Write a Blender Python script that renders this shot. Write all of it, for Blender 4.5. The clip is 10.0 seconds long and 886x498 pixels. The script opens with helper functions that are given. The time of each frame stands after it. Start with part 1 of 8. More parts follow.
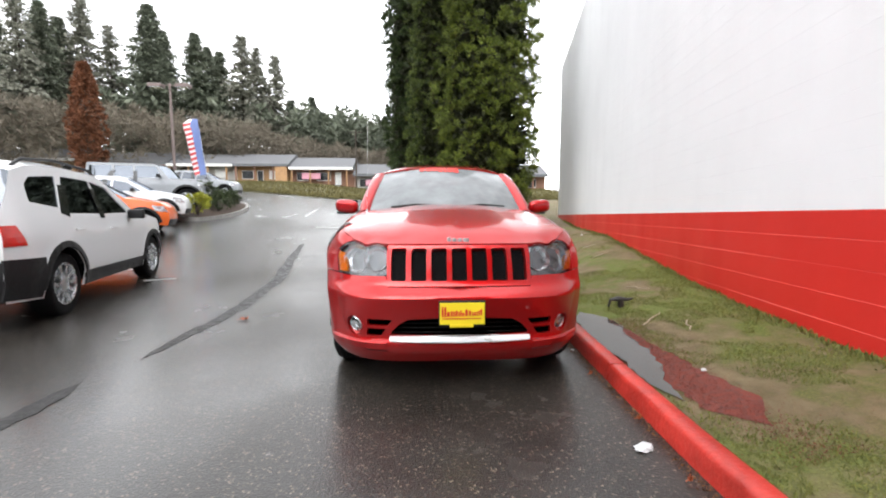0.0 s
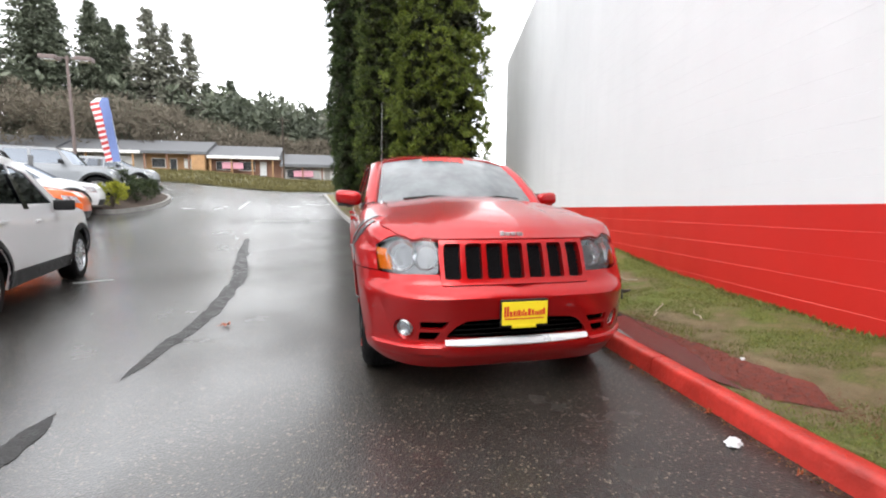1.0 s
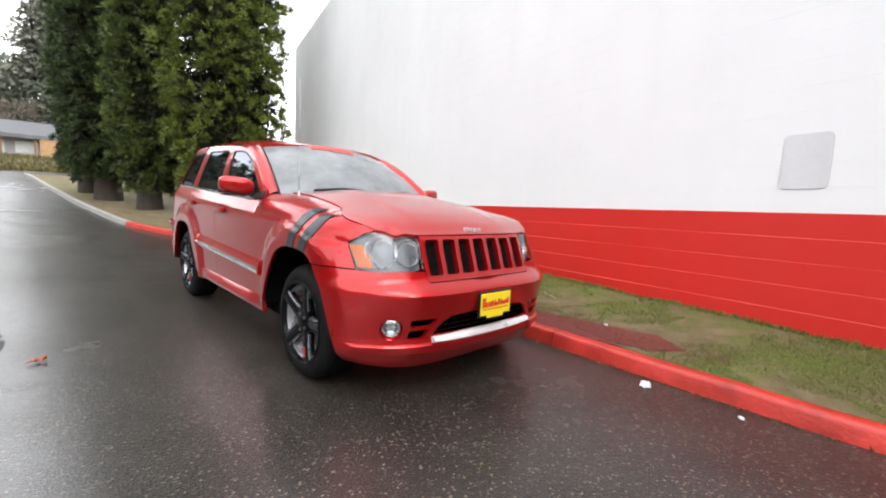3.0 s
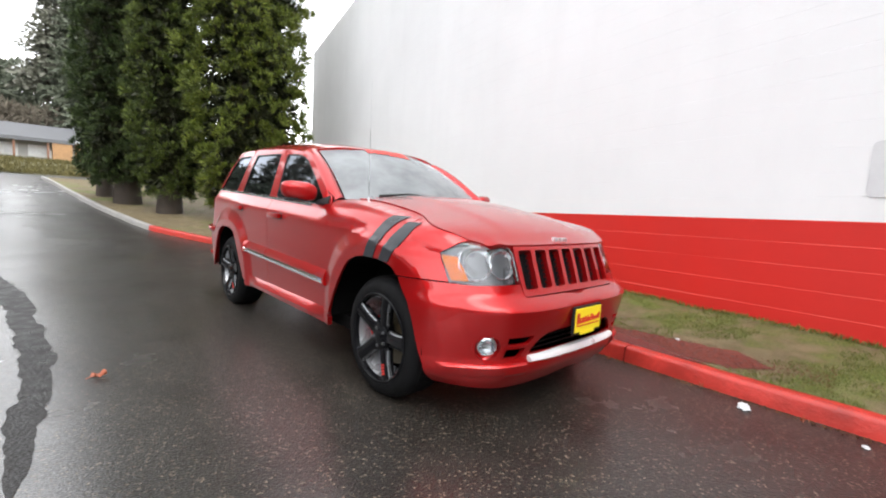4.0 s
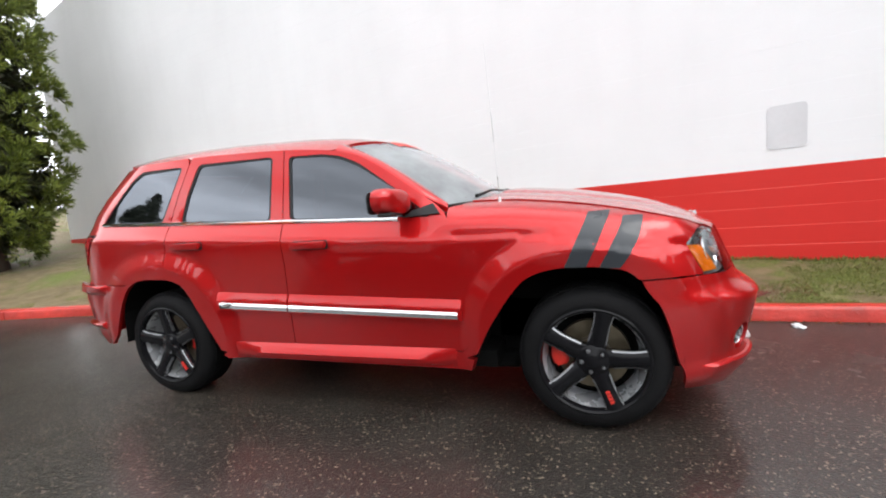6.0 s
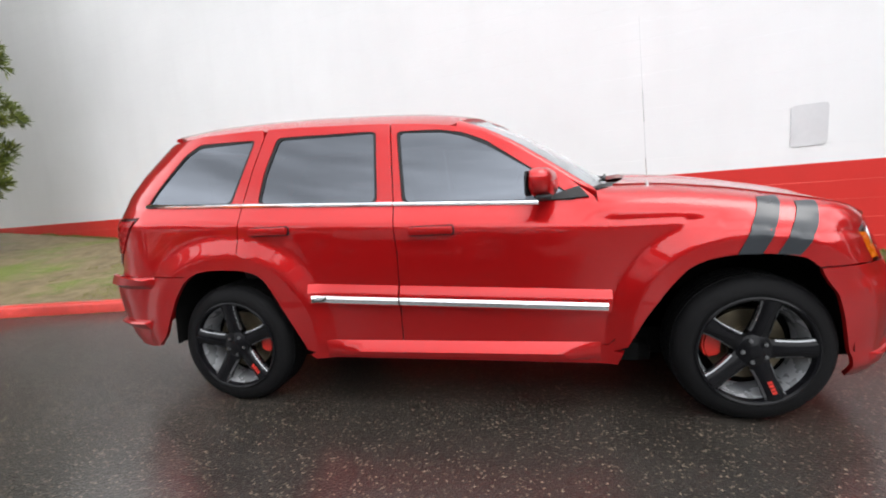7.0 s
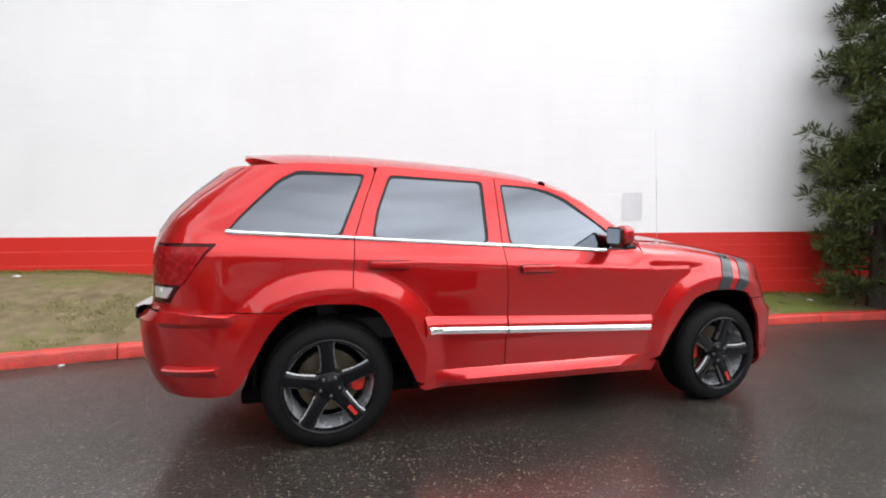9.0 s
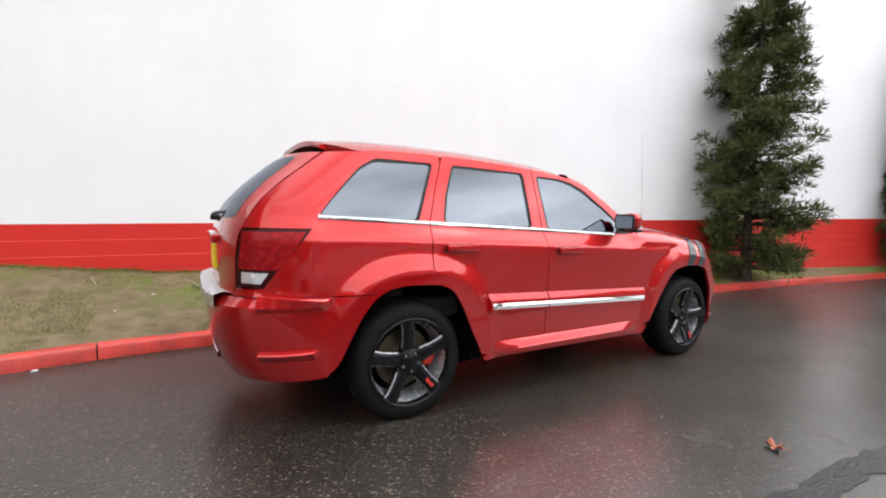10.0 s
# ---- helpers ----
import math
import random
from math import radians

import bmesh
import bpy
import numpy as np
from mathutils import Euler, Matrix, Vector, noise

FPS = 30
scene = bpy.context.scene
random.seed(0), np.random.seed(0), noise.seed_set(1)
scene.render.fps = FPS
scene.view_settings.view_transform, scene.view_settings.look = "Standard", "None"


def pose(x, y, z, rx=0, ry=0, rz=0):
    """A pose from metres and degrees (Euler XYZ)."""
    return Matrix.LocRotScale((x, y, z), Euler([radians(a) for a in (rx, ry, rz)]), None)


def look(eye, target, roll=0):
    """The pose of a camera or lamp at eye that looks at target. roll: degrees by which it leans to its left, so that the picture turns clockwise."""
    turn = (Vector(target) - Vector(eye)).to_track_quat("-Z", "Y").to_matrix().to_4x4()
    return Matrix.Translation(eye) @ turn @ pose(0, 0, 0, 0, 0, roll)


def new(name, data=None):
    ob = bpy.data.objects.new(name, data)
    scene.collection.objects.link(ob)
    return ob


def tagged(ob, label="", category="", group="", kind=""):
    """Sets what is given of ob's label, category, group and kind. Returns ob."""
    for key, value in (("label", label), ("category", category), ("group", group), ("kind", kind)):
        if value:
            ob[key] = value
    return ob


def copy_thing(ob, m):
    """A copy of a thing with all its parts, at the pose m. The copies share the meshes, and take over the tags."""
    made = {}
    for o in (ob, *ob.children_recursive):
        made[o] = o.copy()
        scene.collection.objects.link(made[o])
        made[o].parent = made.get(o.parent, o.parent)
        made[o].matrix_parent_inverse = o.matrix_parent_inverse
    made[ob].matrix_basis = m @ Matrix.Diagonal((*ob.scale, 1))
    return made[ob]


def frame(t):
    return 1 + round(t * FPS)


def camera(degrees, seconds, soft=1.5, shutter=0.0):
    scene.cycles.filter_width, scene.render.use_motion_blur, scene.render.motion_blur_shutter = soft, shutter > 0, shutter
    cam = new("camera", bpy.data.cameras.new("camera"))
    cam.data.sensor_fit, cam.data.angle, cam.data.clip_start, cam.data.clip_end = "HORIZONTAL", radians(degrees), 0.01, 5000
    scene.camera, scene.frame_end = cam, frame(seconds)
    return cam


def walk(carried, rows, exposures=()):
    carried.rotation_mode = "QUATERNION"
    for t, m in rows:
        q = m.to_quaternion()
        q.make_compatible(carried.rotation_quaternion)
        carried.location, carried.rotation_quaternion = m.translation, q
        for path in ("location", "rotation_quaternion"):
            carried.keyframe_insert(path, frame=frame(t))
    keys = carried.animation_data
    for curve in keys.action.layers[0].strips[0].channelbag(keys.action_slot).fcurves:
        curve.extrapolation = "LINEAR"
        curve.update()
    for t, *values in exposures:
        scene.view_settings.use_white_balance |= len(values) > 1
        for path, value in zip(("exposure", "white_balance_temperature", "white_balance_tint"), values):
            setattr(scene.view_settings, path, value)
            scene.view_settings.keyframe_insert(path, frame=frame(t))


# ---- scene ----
cam = camera(90.8, 10.0, soft=2.0)
# seconds, eye, target, roll
PATH = [
    (0, (-0.27, -3.528, 1.217), (-0.156, -1.54, 1.025), 0.0),
    (0.5, (-0.643, -3.392, 1.218), (-0.334, -1.424, 1.037), -0.5),
    (1, (-1.014, -3.19, 1.204), (-0.581, -1.25, 0.982), 0.4),
    (1.5, (-1.408, -3.06, 1.195), (-0.612, -1.248, 0.908), 2.4),
    (2, (-1.722, -2.872, 1.184), (-0.577, -1.247, 0.971), 1.6),
    (3.3, (-2.199, -2.487, 1.174), (-0.824, -1.05, 0.965), 2.9),
    (3.5, (-2.23, -2.394, 1.173), (-0.874, -0.935, 0.989), 2.3),
    (4, (-2.375, -2.12, 1.164), (-1.024, -0.657, 0.97), 3.1),
    (4.5, (-2.635, -1.668, 1.186), (-1.134, -0.358, 1.008), 1.5),
    (5, (-2.826, -1.106, 1.205), (-1.199, 0.033, 0.967), 1.9),
    (5.2, (-2.904, -0.887, 1.225), (-1.204, 0.142, 1.001), -1.4),
    (6.3, (-3.106, 0.303, 1.23), (-1.204, 0.86, 0.963), -3.9),
    (6.5, (-3.128, 0.518, 1.243), (-1.215, 1.027, 0.956), -3.6),
    (7, (-3.131, 1.016, 1.234), (-1.193, 1.422, 0.951), -3.7),
    (7.5, (-3.241, 1.477, 1.25), (-1.26, 1.641, 1.029), -2.8),
    (8, (-3.304, 1.91, 1.25), (-1.309, 1.852, 1.116), -2.8),
    (8.5, (-3.33, 2.382, 1.25), (-1.354, 2.093, 1.139), -0.8),
    (9, (-3.393, 2.883, 1.26), (-1.477, 2.319, 1.164), 0.8),
    (9.5, (-3.293, 3.387, 1.241), (-1.455, 2.601, 1.165), 2.0),
    (10, (-3.215, 3.933, 1.228), (-1.49, 2.931, 1.088), 1.0),
]
walk(cam, [(t, look(eye, target, roll)) for t, eye, target, roll in PATH])
scene.view_settings.exposure = 1.44


# ---- light ----
world = bpy.data.worlds.new("overcast")
scene.world = world
world.use_nodes = True
wn, wl = world.node_tree.nodes, world.node_tree.links
wn.clear()
sky = wn.new("ShaderNodeTexSky")
sky.sky_type = "NISHITA"
sky.sun_disc = False
sky.sun_elevation, sky.sun_rotation = radians(58), radians(202)
sky.air_density, sky.dust_density, sky.ozone_density = 1.0, 1.2, 1.0
grey = wn.new("ShaderNodeHueSaturation")
grey.inputs["Saturation"].default_value = 0.14
back = wn.new("ShaderNodeBackground")
back.inputs["Strength"].default_value = 0.15
wout = wn.new("ShaderNodeOutputWorld")
# a soft cloud deck: broad uneven brightness
wco = wn.new("ShaderNodeTexCoord")
wmap = wn.new("ShaderNodeMapping")
wmap.inputs["Scale"].default_value = (1.0, 0.6, 4.0)
wno = wn.new("ShaderNodeTexNoise")
wno.inputs["Scale"].default_value, wno.inputs["Detail"].default_value = 2.2, 5.0
wra = wn.new("ShaderNodeMapRange")
wra.inputs["From Min"].default_value, wra.inputs["From Max"].default_value = 0.3, 0.7
wra.inputs["To Min"].default_value, wra.inputs["To Max"].default_value = 0.50, 1.36
wmul = wn.new("ShaderNodeVectorMath")
wmul.operation = "SCALE"
wl.new(wco.outputs["Generated"], wmap.inputs["Vector"])
wl.new(wmap.outputs["Vector"], wno.inputs["Vector"])
wl.new(wno.outputs["Fac"], wra.inputs["Value"])
# the overcast evens the sky out
even = wn.new("ShaderNodeMix")
even.data_type = "RGBA"
even.inputs["Factor"].default_value = 0.6
even.inputs["B"].default_value = (3.95, 4.0, 4.1, 1)
wl.new(sky.outputs["Color"], grey.inputs["Color"])
wl.new(grey.outputs["Color"], even.inputs["A"])
wl.new(even.outputs["Result"], wmul.inputs[0])
# thin bright cloud towards the horizon, heavier overhead
wsep = wn.new("ShaderNodeSeparateXYZ")
wup = wn.new("ShaderNodeMapRange")
wup.inputs["From Min"].default_value, wup.inputs["From Max"].default_value = 0.0, 1.0
wup.inputs["To Min"].default_value, wup.inputs["To Max"].default_value = 2.15, 1.75
wfac = wn.new("ShaderNodeMath")
wfac.operation = "MULTIPLY"
wl.new(wco.outputs["Generated"], wsep.inputs["Vector"])
wl.new(wsep.outputs["Z"], wup.inputs["Value"])
wl.new(wra.outputs["Result"], wfac.inputs[0])
wl.new(wup.outputs["Result"], wfac.inputs[1])
wl.new(wfac.outputs[0], wmul.inputs["Scale"])
wl.new(wmul.outputs["Vector"], back.inputs["Color"])
wl.new(back.outputs["Background"], wout.inputs["Surface"])

sun = new("sun", bpy.data.lights.new("sun", "SUN"))
sun.data.energy, sun.data.angle, sun.data.color = 0.5, radians(35), (1.0, 0.97, 0.93)
sun.matrix_world = look((-9, -22, 40), (0, 2, 0))


# ---- materials ----
def noise_node(nt, co, scale, detail=4.0, rough=0.55):
    n = nt.nodes.new("ShaderNodeTexNoise")
    n.inputs["Scale"].default_value, n.inputs["Detail"].default_value = scale, detail
    n.inputs["Roughness"].default_value = rough
    nt.links.new(co, n.inputs["Vector"])
    return n.outputs["Fac"]


def ramp_node(nt, fac, stops):
    n = nt.nodes.new("ShaderNodeValToRGB")
    els = n.color_ramp.elements
    els[0].position, els[0].color = stops[0][0], (*stops[0][1], 1)
    els[1].position, els[1].color = stops[1][0], (*stops[1][1], 1)
    for p, c in stops[2:]:
        els.new(p).color = (*c, 1)
    nt.links.new(fac, n.inputs["Fac"])
    return n.outputs["Color"]


def range_node(nt, fac, a, b, c, d):
    n = nt.nodes.new("ShaderNodeMapRange")
    for key, v in zip(("From Min", "From Max", "To Min", "To Max"), (a, b, c, d)):
        n.inputs[key].default_value = v
    nt.links.new(fac, n.inputs["Value"])
    return n.outputs["Result"]


def mix_node(nt, fac, a, b, blend="MIX"):
    n = nt.nodes.new("ShaderNodeMix")
    n.data_type, n.blend_type = "RGBA", blend
    for sock, v in ((n.inputs["Factor"], fac), (n.inputs["A"], a), (n.inputs["B"], b)):
        if isinstance(v, (int, float)):
            sock.default_value = v
        elif isinstance(v, tuple):
            sock.default_value = (*v, 1)
        else:
            nt.links.new(v, sock)
    return n.outputs["Result"]


def bump_node(nt, height, strength, distance):
    n = nt.nodes.new("ShaderNodeBump")
    n.inputs["Strength"].default_value, n.inputs["Distance"].default_value = strength, distance
    nt.links.new(height, n.inputs["Height"])
    return n.outputs["Normal"]


def material(name, color=(0.5, 0.5, 0.5), rough=0.5, metal=0.0, scale=8.0, vary=0.12, bump=0.0, bump_scale=60.0, rough_vary=0.1, coat=0.0, spec=0.5, island=0.0):
    """A plain surface with colour and gloss that wander at two scales."""
    m = bpy.data.materials.new(name)
    m.use_nodes = True
    nt = m.node_tree
    p = nt.nodes["Principled BSDF"]
    co = nt.nodes.new("ShaderNodeTexCoord").outputs["Object"]
    big, fine = noise_node(nt, co, scale), noise_node(nt, co, scale * 7)
    dark = tuple(c * (1 - vary) for c in color)
    light = tuple(min(1, c * (1 + vary)) for c in color)
    c1 = ramp_node(nt, big, [(0.3, dark), (0.7, light)])
    c2 = mix_node(nt, range_node(nt, fine, 0.35, 0.7, 0, 0.35), c1, dark)
    if island:
        info = nt.nodes.new("ShaderNodeObjectInfo")
        c2 = mix_node(nt, range_node(nt, info.outputs["Random"], 0, 1, 0, island), c2, tuple(c * 0.5 for c in color))
    nt.links.new(c2, p.inputs["Base Color"])
    nt.links.new(range_node(nt, big, 0.3, 0.7, max(0.02, rough - rough_vary), min(1, rough + rough_vary)), p.inputs["Roughness"])
    p.inputs["Metallic"].default_value = metal
    p.inputs["Specular IOR Level"].default_value = spec
    p.inputs["Coat Weight"].default_value = coat
    if bump:
        nt.links.new(bump_node(nt, noise_node(nt, co, bump_scale), bump, 0.01), p.inputs["Normal"])
    return m


def asphalt_material():
    m = bpy.data.materials.new("wet_asphalt")
    m.use_nodes = True
    nt = m.node_tree
    p = nt.nodes["Principled BSDF"]
    co = nt.nodes.new("ShaderNodeTexCoord").outputs["Object"]
    vor = nt.nodes.new("ShaderNodeTexVoronoi")
    vor.inputs["Scale"].default_value = 105
    nt.links.new(co, vor.inputs["Vector"])
    big = noise_node(nt, co, 0.35, 5)
    mid = noise_node(nt, co, 2.3, 6)
    fine = noise_node(nt, co, 140, 3)
    speck = noise_node(nt, co, 62, 2)
    c = ramp_node(nt, mid, [(0.3, (0.012, 0.0105, 0.009)), (0.7, (0.024, 0.021, 0.018))])
    # pale chips: single cells picked by chance, wet glints put into their colour
    chip_glint = nt.nodes.new("ShaderNodeSeparateColor")
    nt.links.new(vor.outputs["Color"], chip_glint.inputs["Color"])
    c = mix_node(nt, range_node(nt, chip_glint.outputs["Red"], 0.92, 0.985, 0, 0.85), c, (0.175, 0.142, 0.105))
    c = mix_node(nt, range_node(nt, speck, 0.60, 0.72, 0, 0.6), c, (0.10, 0.082, 0.062))
    c = mix_node(nt, range_node(nt, fine, 0.5, 0.8, 0, 0.5), c, (0.015, 0.014, 0.014))
    nt.links.new(c, p.inputs["Base Color"])
    wet = nt.nodes.new("ShaderNodeMath")
    wet.operation = "MULTIPLY_ADD"
    wet.inputs[1].default_value, wet.inputs[2].default_value = 0.55, 0.0
    nt.links.new(mid, wet.inputs[0])
    w2 = nt.nodes.new("ShaderNodeMath")
    w2.operation = "ADD"
    nt.links.new(big, w2.inputs[0])
    nt.links.new(wet.outputs[0], w2.inputs[1])
    nt.links.new(range_node(nt, w2.outputs[0], 0.45, 1.05, 0.30, 0.50), p.inputs["Roughness"])
    p.inputs["Specular IOR Level"].default_value = 0.22
    # the water film's coat is full over the lane and weakens towards the kerb
    sep = nt.nodes.new("ShaderNodeSeparateXYZ")
    nt.links.new(co, sep.inputs["Vector"])
    lane = nt.nodes.new("ShaderNodeMath")
    lane.operation = "ADD"
    nt.links.new(sep.outputs["X"], lane.inputs[0])
    nt.links.new(range_node(nt, noise_node(nt, co, 0.55, 5), 0.3, 0.7, -0.6, 0.6), lane.inputs[1])
    nt.links.new(range_node(nt, lane.outputs[0], -2.5, -1.0, 1.0, 0.36), p.inputs["Coat Weight"])
    p.inputs["Coat IOR"].default_value = 1.85
    nt.links.new(range_node(nt, w2.outputs[0], 0.45, 1.05, 0.14, 0.30), p.inputs["Coat Roughness"])
    b1 = bump_node(nt, vor.outputs["Distance"], 0.6, 0.006)
    b2 = nt.nodes.new("ShaderNodeBump")
    b2.inputs["Strength"].default_value, b2.inputs["Distance"].default_value = 0.15, 0.003
    nt.links.new(fine, b2.inputs["Height"])
    nt.links.new(b1, b2.inputs["Normal"])
    nt.links.new(b2.outputs["Normal"], p.inputs["Normal"])
    # the water film follows the stones a little
    nt.links.new(bump_node(nt, vor.outputs["Distance"], 0.10, 0.004), p.inputs["Coat Normal"])
    return m


def verge_material():
    m = bpy.data.materials.new("worn_turf")
    m.use_nodes = True
    nt = m.node_tree
    p = nt.nodes["Principled BSDF"]
    co = nt.nodes.new("ShaderNodeTexCoord").outputs["Object"]
    big, mid, fine = noise_node(nt, co, 0.9, 5), noise_node(nt, co, 6, 6), noise_node(nt, co, 70, 4)
    grass = ramp_node(nt, fine, [(0.3, (0.055, 0.075, 0.014)), (0.55, (0.13, 0.16, 0.035)), (0.75, (0.23, 0.24, 0.07))])
    soil = ramp_node(nt, mid, [(0.3, (0.10, 0.07, 0.042)), (0.7, (0.22, 0.165, 0.10))])
    n = nt.nodes.new("ShaderNodeMath")
    n.operation = "ADD"
    nt.links.new(big, n.inputs[0])
    nt.links.new(range_node(nt, mid, 0.2, 0.8, -0.12, 0.12), n.inputs[1])
    # trodden bare further along the strip
    sep = nt.nodes.new("ShaderNodeSeparateXYZ")
    nt.links.new(co, sep.inputs["Vector"])
    worn = nt.nodes.new("ShaderNodeMath")
    worn.operation = "ADD"
    nt.links.new(n.outputs[0], worn.inputs[0])
    nt.links.new(range_node(nt, sep.outputs["Y"], 2.0, 4.5, 0.0, 0.11), worn.inputs[1])
    c = mix_node(nt, range_node(nt, worn.outputs[0], 0.42, 0.59, 0, 0.88), grass, soil)
    nt.links.new(c, p.inputs["Base Color"])
    p.inputs["Roughness"].default_value = 0.75
    p.inputs["Specular IOR Level"].default_value = 0.25
    nt.links.new(bump_node(nt, fine, 0.9, 0.03), p.inputs["Normal"])
    return m


def block_paint(name, color, rough):
    """Painted concrete block: brushed paint with faint rolled texture, runs and grime."""
    m = bpy.data.materials.new(name)
    m.use_nodes = True
    nt = m.node_tree
    p = nt.nodes["Principled BSDF"]
    co = nt.nodes.new("ShaderNodeTexCoord").outputs["Object"]
    mp = nt.nodes.new("ShaderNodeMapping")
    mp.inputs["Scale"].default_value = (1, 1, 0.18)
    nt.links.new(co, mp.inputs["Vector"])
    runs = noise_node(nt, mp.outputs["Vector"], 2.2, 6)
    big, fine = noise_node(nt, co, 0.5, 4), noise_node(nt, co, 120, 4)
    c = ramp_node(nt, big, [(0.3, tuple(v * 0.93 for v in color)), (0.7, color)])
    c = mix_node(nt, range_node(nt, runs, 0.5, 0.8, 0, 0.10), c, tuple(v * 0.7 for v in color))
    nt.links.new(c, p.inputs["Base Color"])
    nt.links.new(range_node(nt, runs, 0.3, 0.7, rough - 0.08, rough + 0.08), p.inputs["Roughness"])
    p.inputs["Specular IOR Level"].default_value = 0.35
    nt.links.new(bump_node(nt, fine, 0.25, 0.006), p.inputs["Normal"])
    return m


def car_paint(name, color, rough=0.03, drops=True, metal=0.0):
    """Clear-coated paint with rain beads standing on it."""
    m = bpy.data.materials.new(name)
    m.use_nodes = True
    nt = m.node_tree
    p = nt.nodes["Principled BSDF"]
    co = nt.nodes.new("ShaderNodeTexCoord").outputs["Object"]
    flake = noise_node(nt, co, 900, 1)
    film = noise_node(nt, co, 1.6, 5)
    c = ramp_node(nt, flake, [(0.35, tuple(v * 0.82 for v in color)), (0.7, tuple(min(1, v * 1.12) for v in color))])
    nt.links.new(c, p.inputs["Base Color"])
    p.inputs["Metallic"].default_value = metal
    p.inputs["Coat IOR"].default_value = 1.46
    p.inputs["Roughness"].default_value = 0.36
    p.inputs["Specular IOR Level"].default_value = 0.10
    p.inputs["Coat Weight"].default_value = 1.0
    nt.links.new(range_node(nt, film, 0.3, 0.7, rough * 0.4, rough), p.inputs["Coat Roughness"])
    if drops:
        v = nt.nodes.new("ShaderNodeTexVoronoi")
        v.inputs["Scale"].default_value = 120
        nt.links.new(co, v.inputs["Vector"])
        bead = range_node(nt, v.outputs["Distance"], 0.15, 0.42, 1, 0)
        # water beads lie on what faces up
        nz = nt.nodes.new("ShaderNodeSeparateXYZ")
        nt.links.new(nt.nodes.new("ShaderNodeNewGeometry").outputs["Normal"], nz.inputs["Vector"])
        b = nt.nodes.new("ShaderNodeBump")
        b.inputs["Distance"].default_value = 0.002
        nt.links.new(bead, b.inputs["Height"])
        nt.links.new(range_node(nt, nz.outputs["Z"], 0.45, 0.95, 0.0, 0.30), b.inputs["Strength"])
        nt.links.new(b.outputs["Normal"], p.inputs["Coat Normal"])
    return m


def glass_material(name, tint, rough=0.0, ior=1.5, film=0.0, gloss=(1.0, 1.0, 1.0), base=0.0, gain=1.0):
    """A thin pane: mirror gloss by Fresnel over a tinted see-through sheet."""
    m = bpy.data.materials.new(name)
    m.use_nodes = True
    nt = m.node_tree
    nt.nodes.clear()
    out = nt.nodes.new("ShaderNodeOutputMaterial")
    tr, gl = nt.nodes.new("ShaderNodeBsdfTransparent"), nt.nodes.new("ShaderNodeBsdfGlossy")
    tr.inputs["Color"].default_value = (*tint, 1)
    gl.inputs["Roughness"].default_value = max(rough, 0.02)
    gl.inputs["Color"].default_value = (*gloss, 1)
    fr = nt.nodes.new("ShaderNodeFresnel")
    fr.inputs["IOR"].default_value = ior
    mx = nt.nodes.new("ShaderNodeMixShader")
    nt.links.new(range_node(nt, fr.outputs["Fac"], 0.0, 1.0, base, base + gain), mx.inputs["Fac"])
    nt.links.new(tr.outputs["BSDF"], mx.inputs[1])
    nt.links.new(gl.outputs["BSDF"], mx.inputs[2])
    if film:
        # fine rain standing on the pane scatters some light
        df, m2 = nt.nodes.new("ShaderNodeBsdfDiffuse"), nt.nodes.new("ShaderNodeMixShader")
        df.inputs["Color"].default_value = (0.72, 0.77, 0.80, 1)
        co = nt.nodes.new("ShaderNodeTexCoord").outputs["Object"]
        nt.links.new(range_node(nt, noise_node(nt, co, 5, 5), 0.3, 0.7, film * 0.75, film * 1.25), m2.inputs["Fac"])
        nt.links.new(mx.outputs["Shader"], m2.inputs[1])
        nt.links.new(df.outputs["BSDF"], m2.inputs[2])
        nt.links.new(m2.outputs["Shader"], out.inputs["Surface"])
    else:
        nt.links.new(mx.outputs["Shader"], out.inputs["Surface"])
    return m


def leaf_material(name, dark, light, scale=3.0, rough=0.55):
    m = bpy.data.materials.new(name)
    m.use_nodes = True
    nt = m.node_tree
    p = nt.nodes["Principled BSDF"]
    co = nt.nodes.new("ShaderNodeTexCoord").outputs["Object"]
    geo = nt.nodes.new("ShaderNodeNewGeometry")
    c = ramp_node(nt, geo.outputs["Random Per Island"], [(0.0, dark), (1.0, light)])
    c = mix_node(nt, range_node(nt, noise_node(nt, co, scale, 3), 0.35, 0.65, 0.0, 0.6), c, dark)
    nt.links.new(c, p.inputs["Base Color"])
    p.inputs["Roughness"].default_value = rough
    p.inputs["Specular IOR Level"].default_value = 0.3
    return m


ASPHALT, TURF = asphalt_material(), verge_material()
WHITE_BLOCK, RED_BLOCK = block_paint("white_block_paint", (0.80, 0.80, 0.81), 0.5), block_paint("red_block_paint", (0.60, 0.026, 0.020), 0.42)
# paler red for each course's upper lip: the caught skylight is painted in
RED_LIP = block_paint("lit_red_lip_paint", (0.62, 0.075, 0.06), 0.42)
KERB_RED = material("red_kerb_paint", (0.46, 0.034, 0.024), 0.38, scale=4, vary=0.38, bump=0.5, bump_scale=45, island=0.25)
KERB_GREY = material("kerb_concrete", (0.26, 0.25, 0.235), 0.6, scale=3, vary=0.25, bump=0.6, bump_scale=50)
TAR = material("rough_patched_asphalt", (0.017, 0.016, 0.0155), 0.45, spec=0.4, scale=9, vary=0.4, bump=1.0, bump_scale=55, rough_vary=0.2)
CONCRETE = material("concrete", (0.38, 0.37, 0.35), 0.7, scale=2, vary=0.15, bump=0.4)
GREY_PANEL = material("grey_cover_paint", (0.60, 0.60, 0.615), 0.5, scale=3, vary=0.06, bump=0.2)


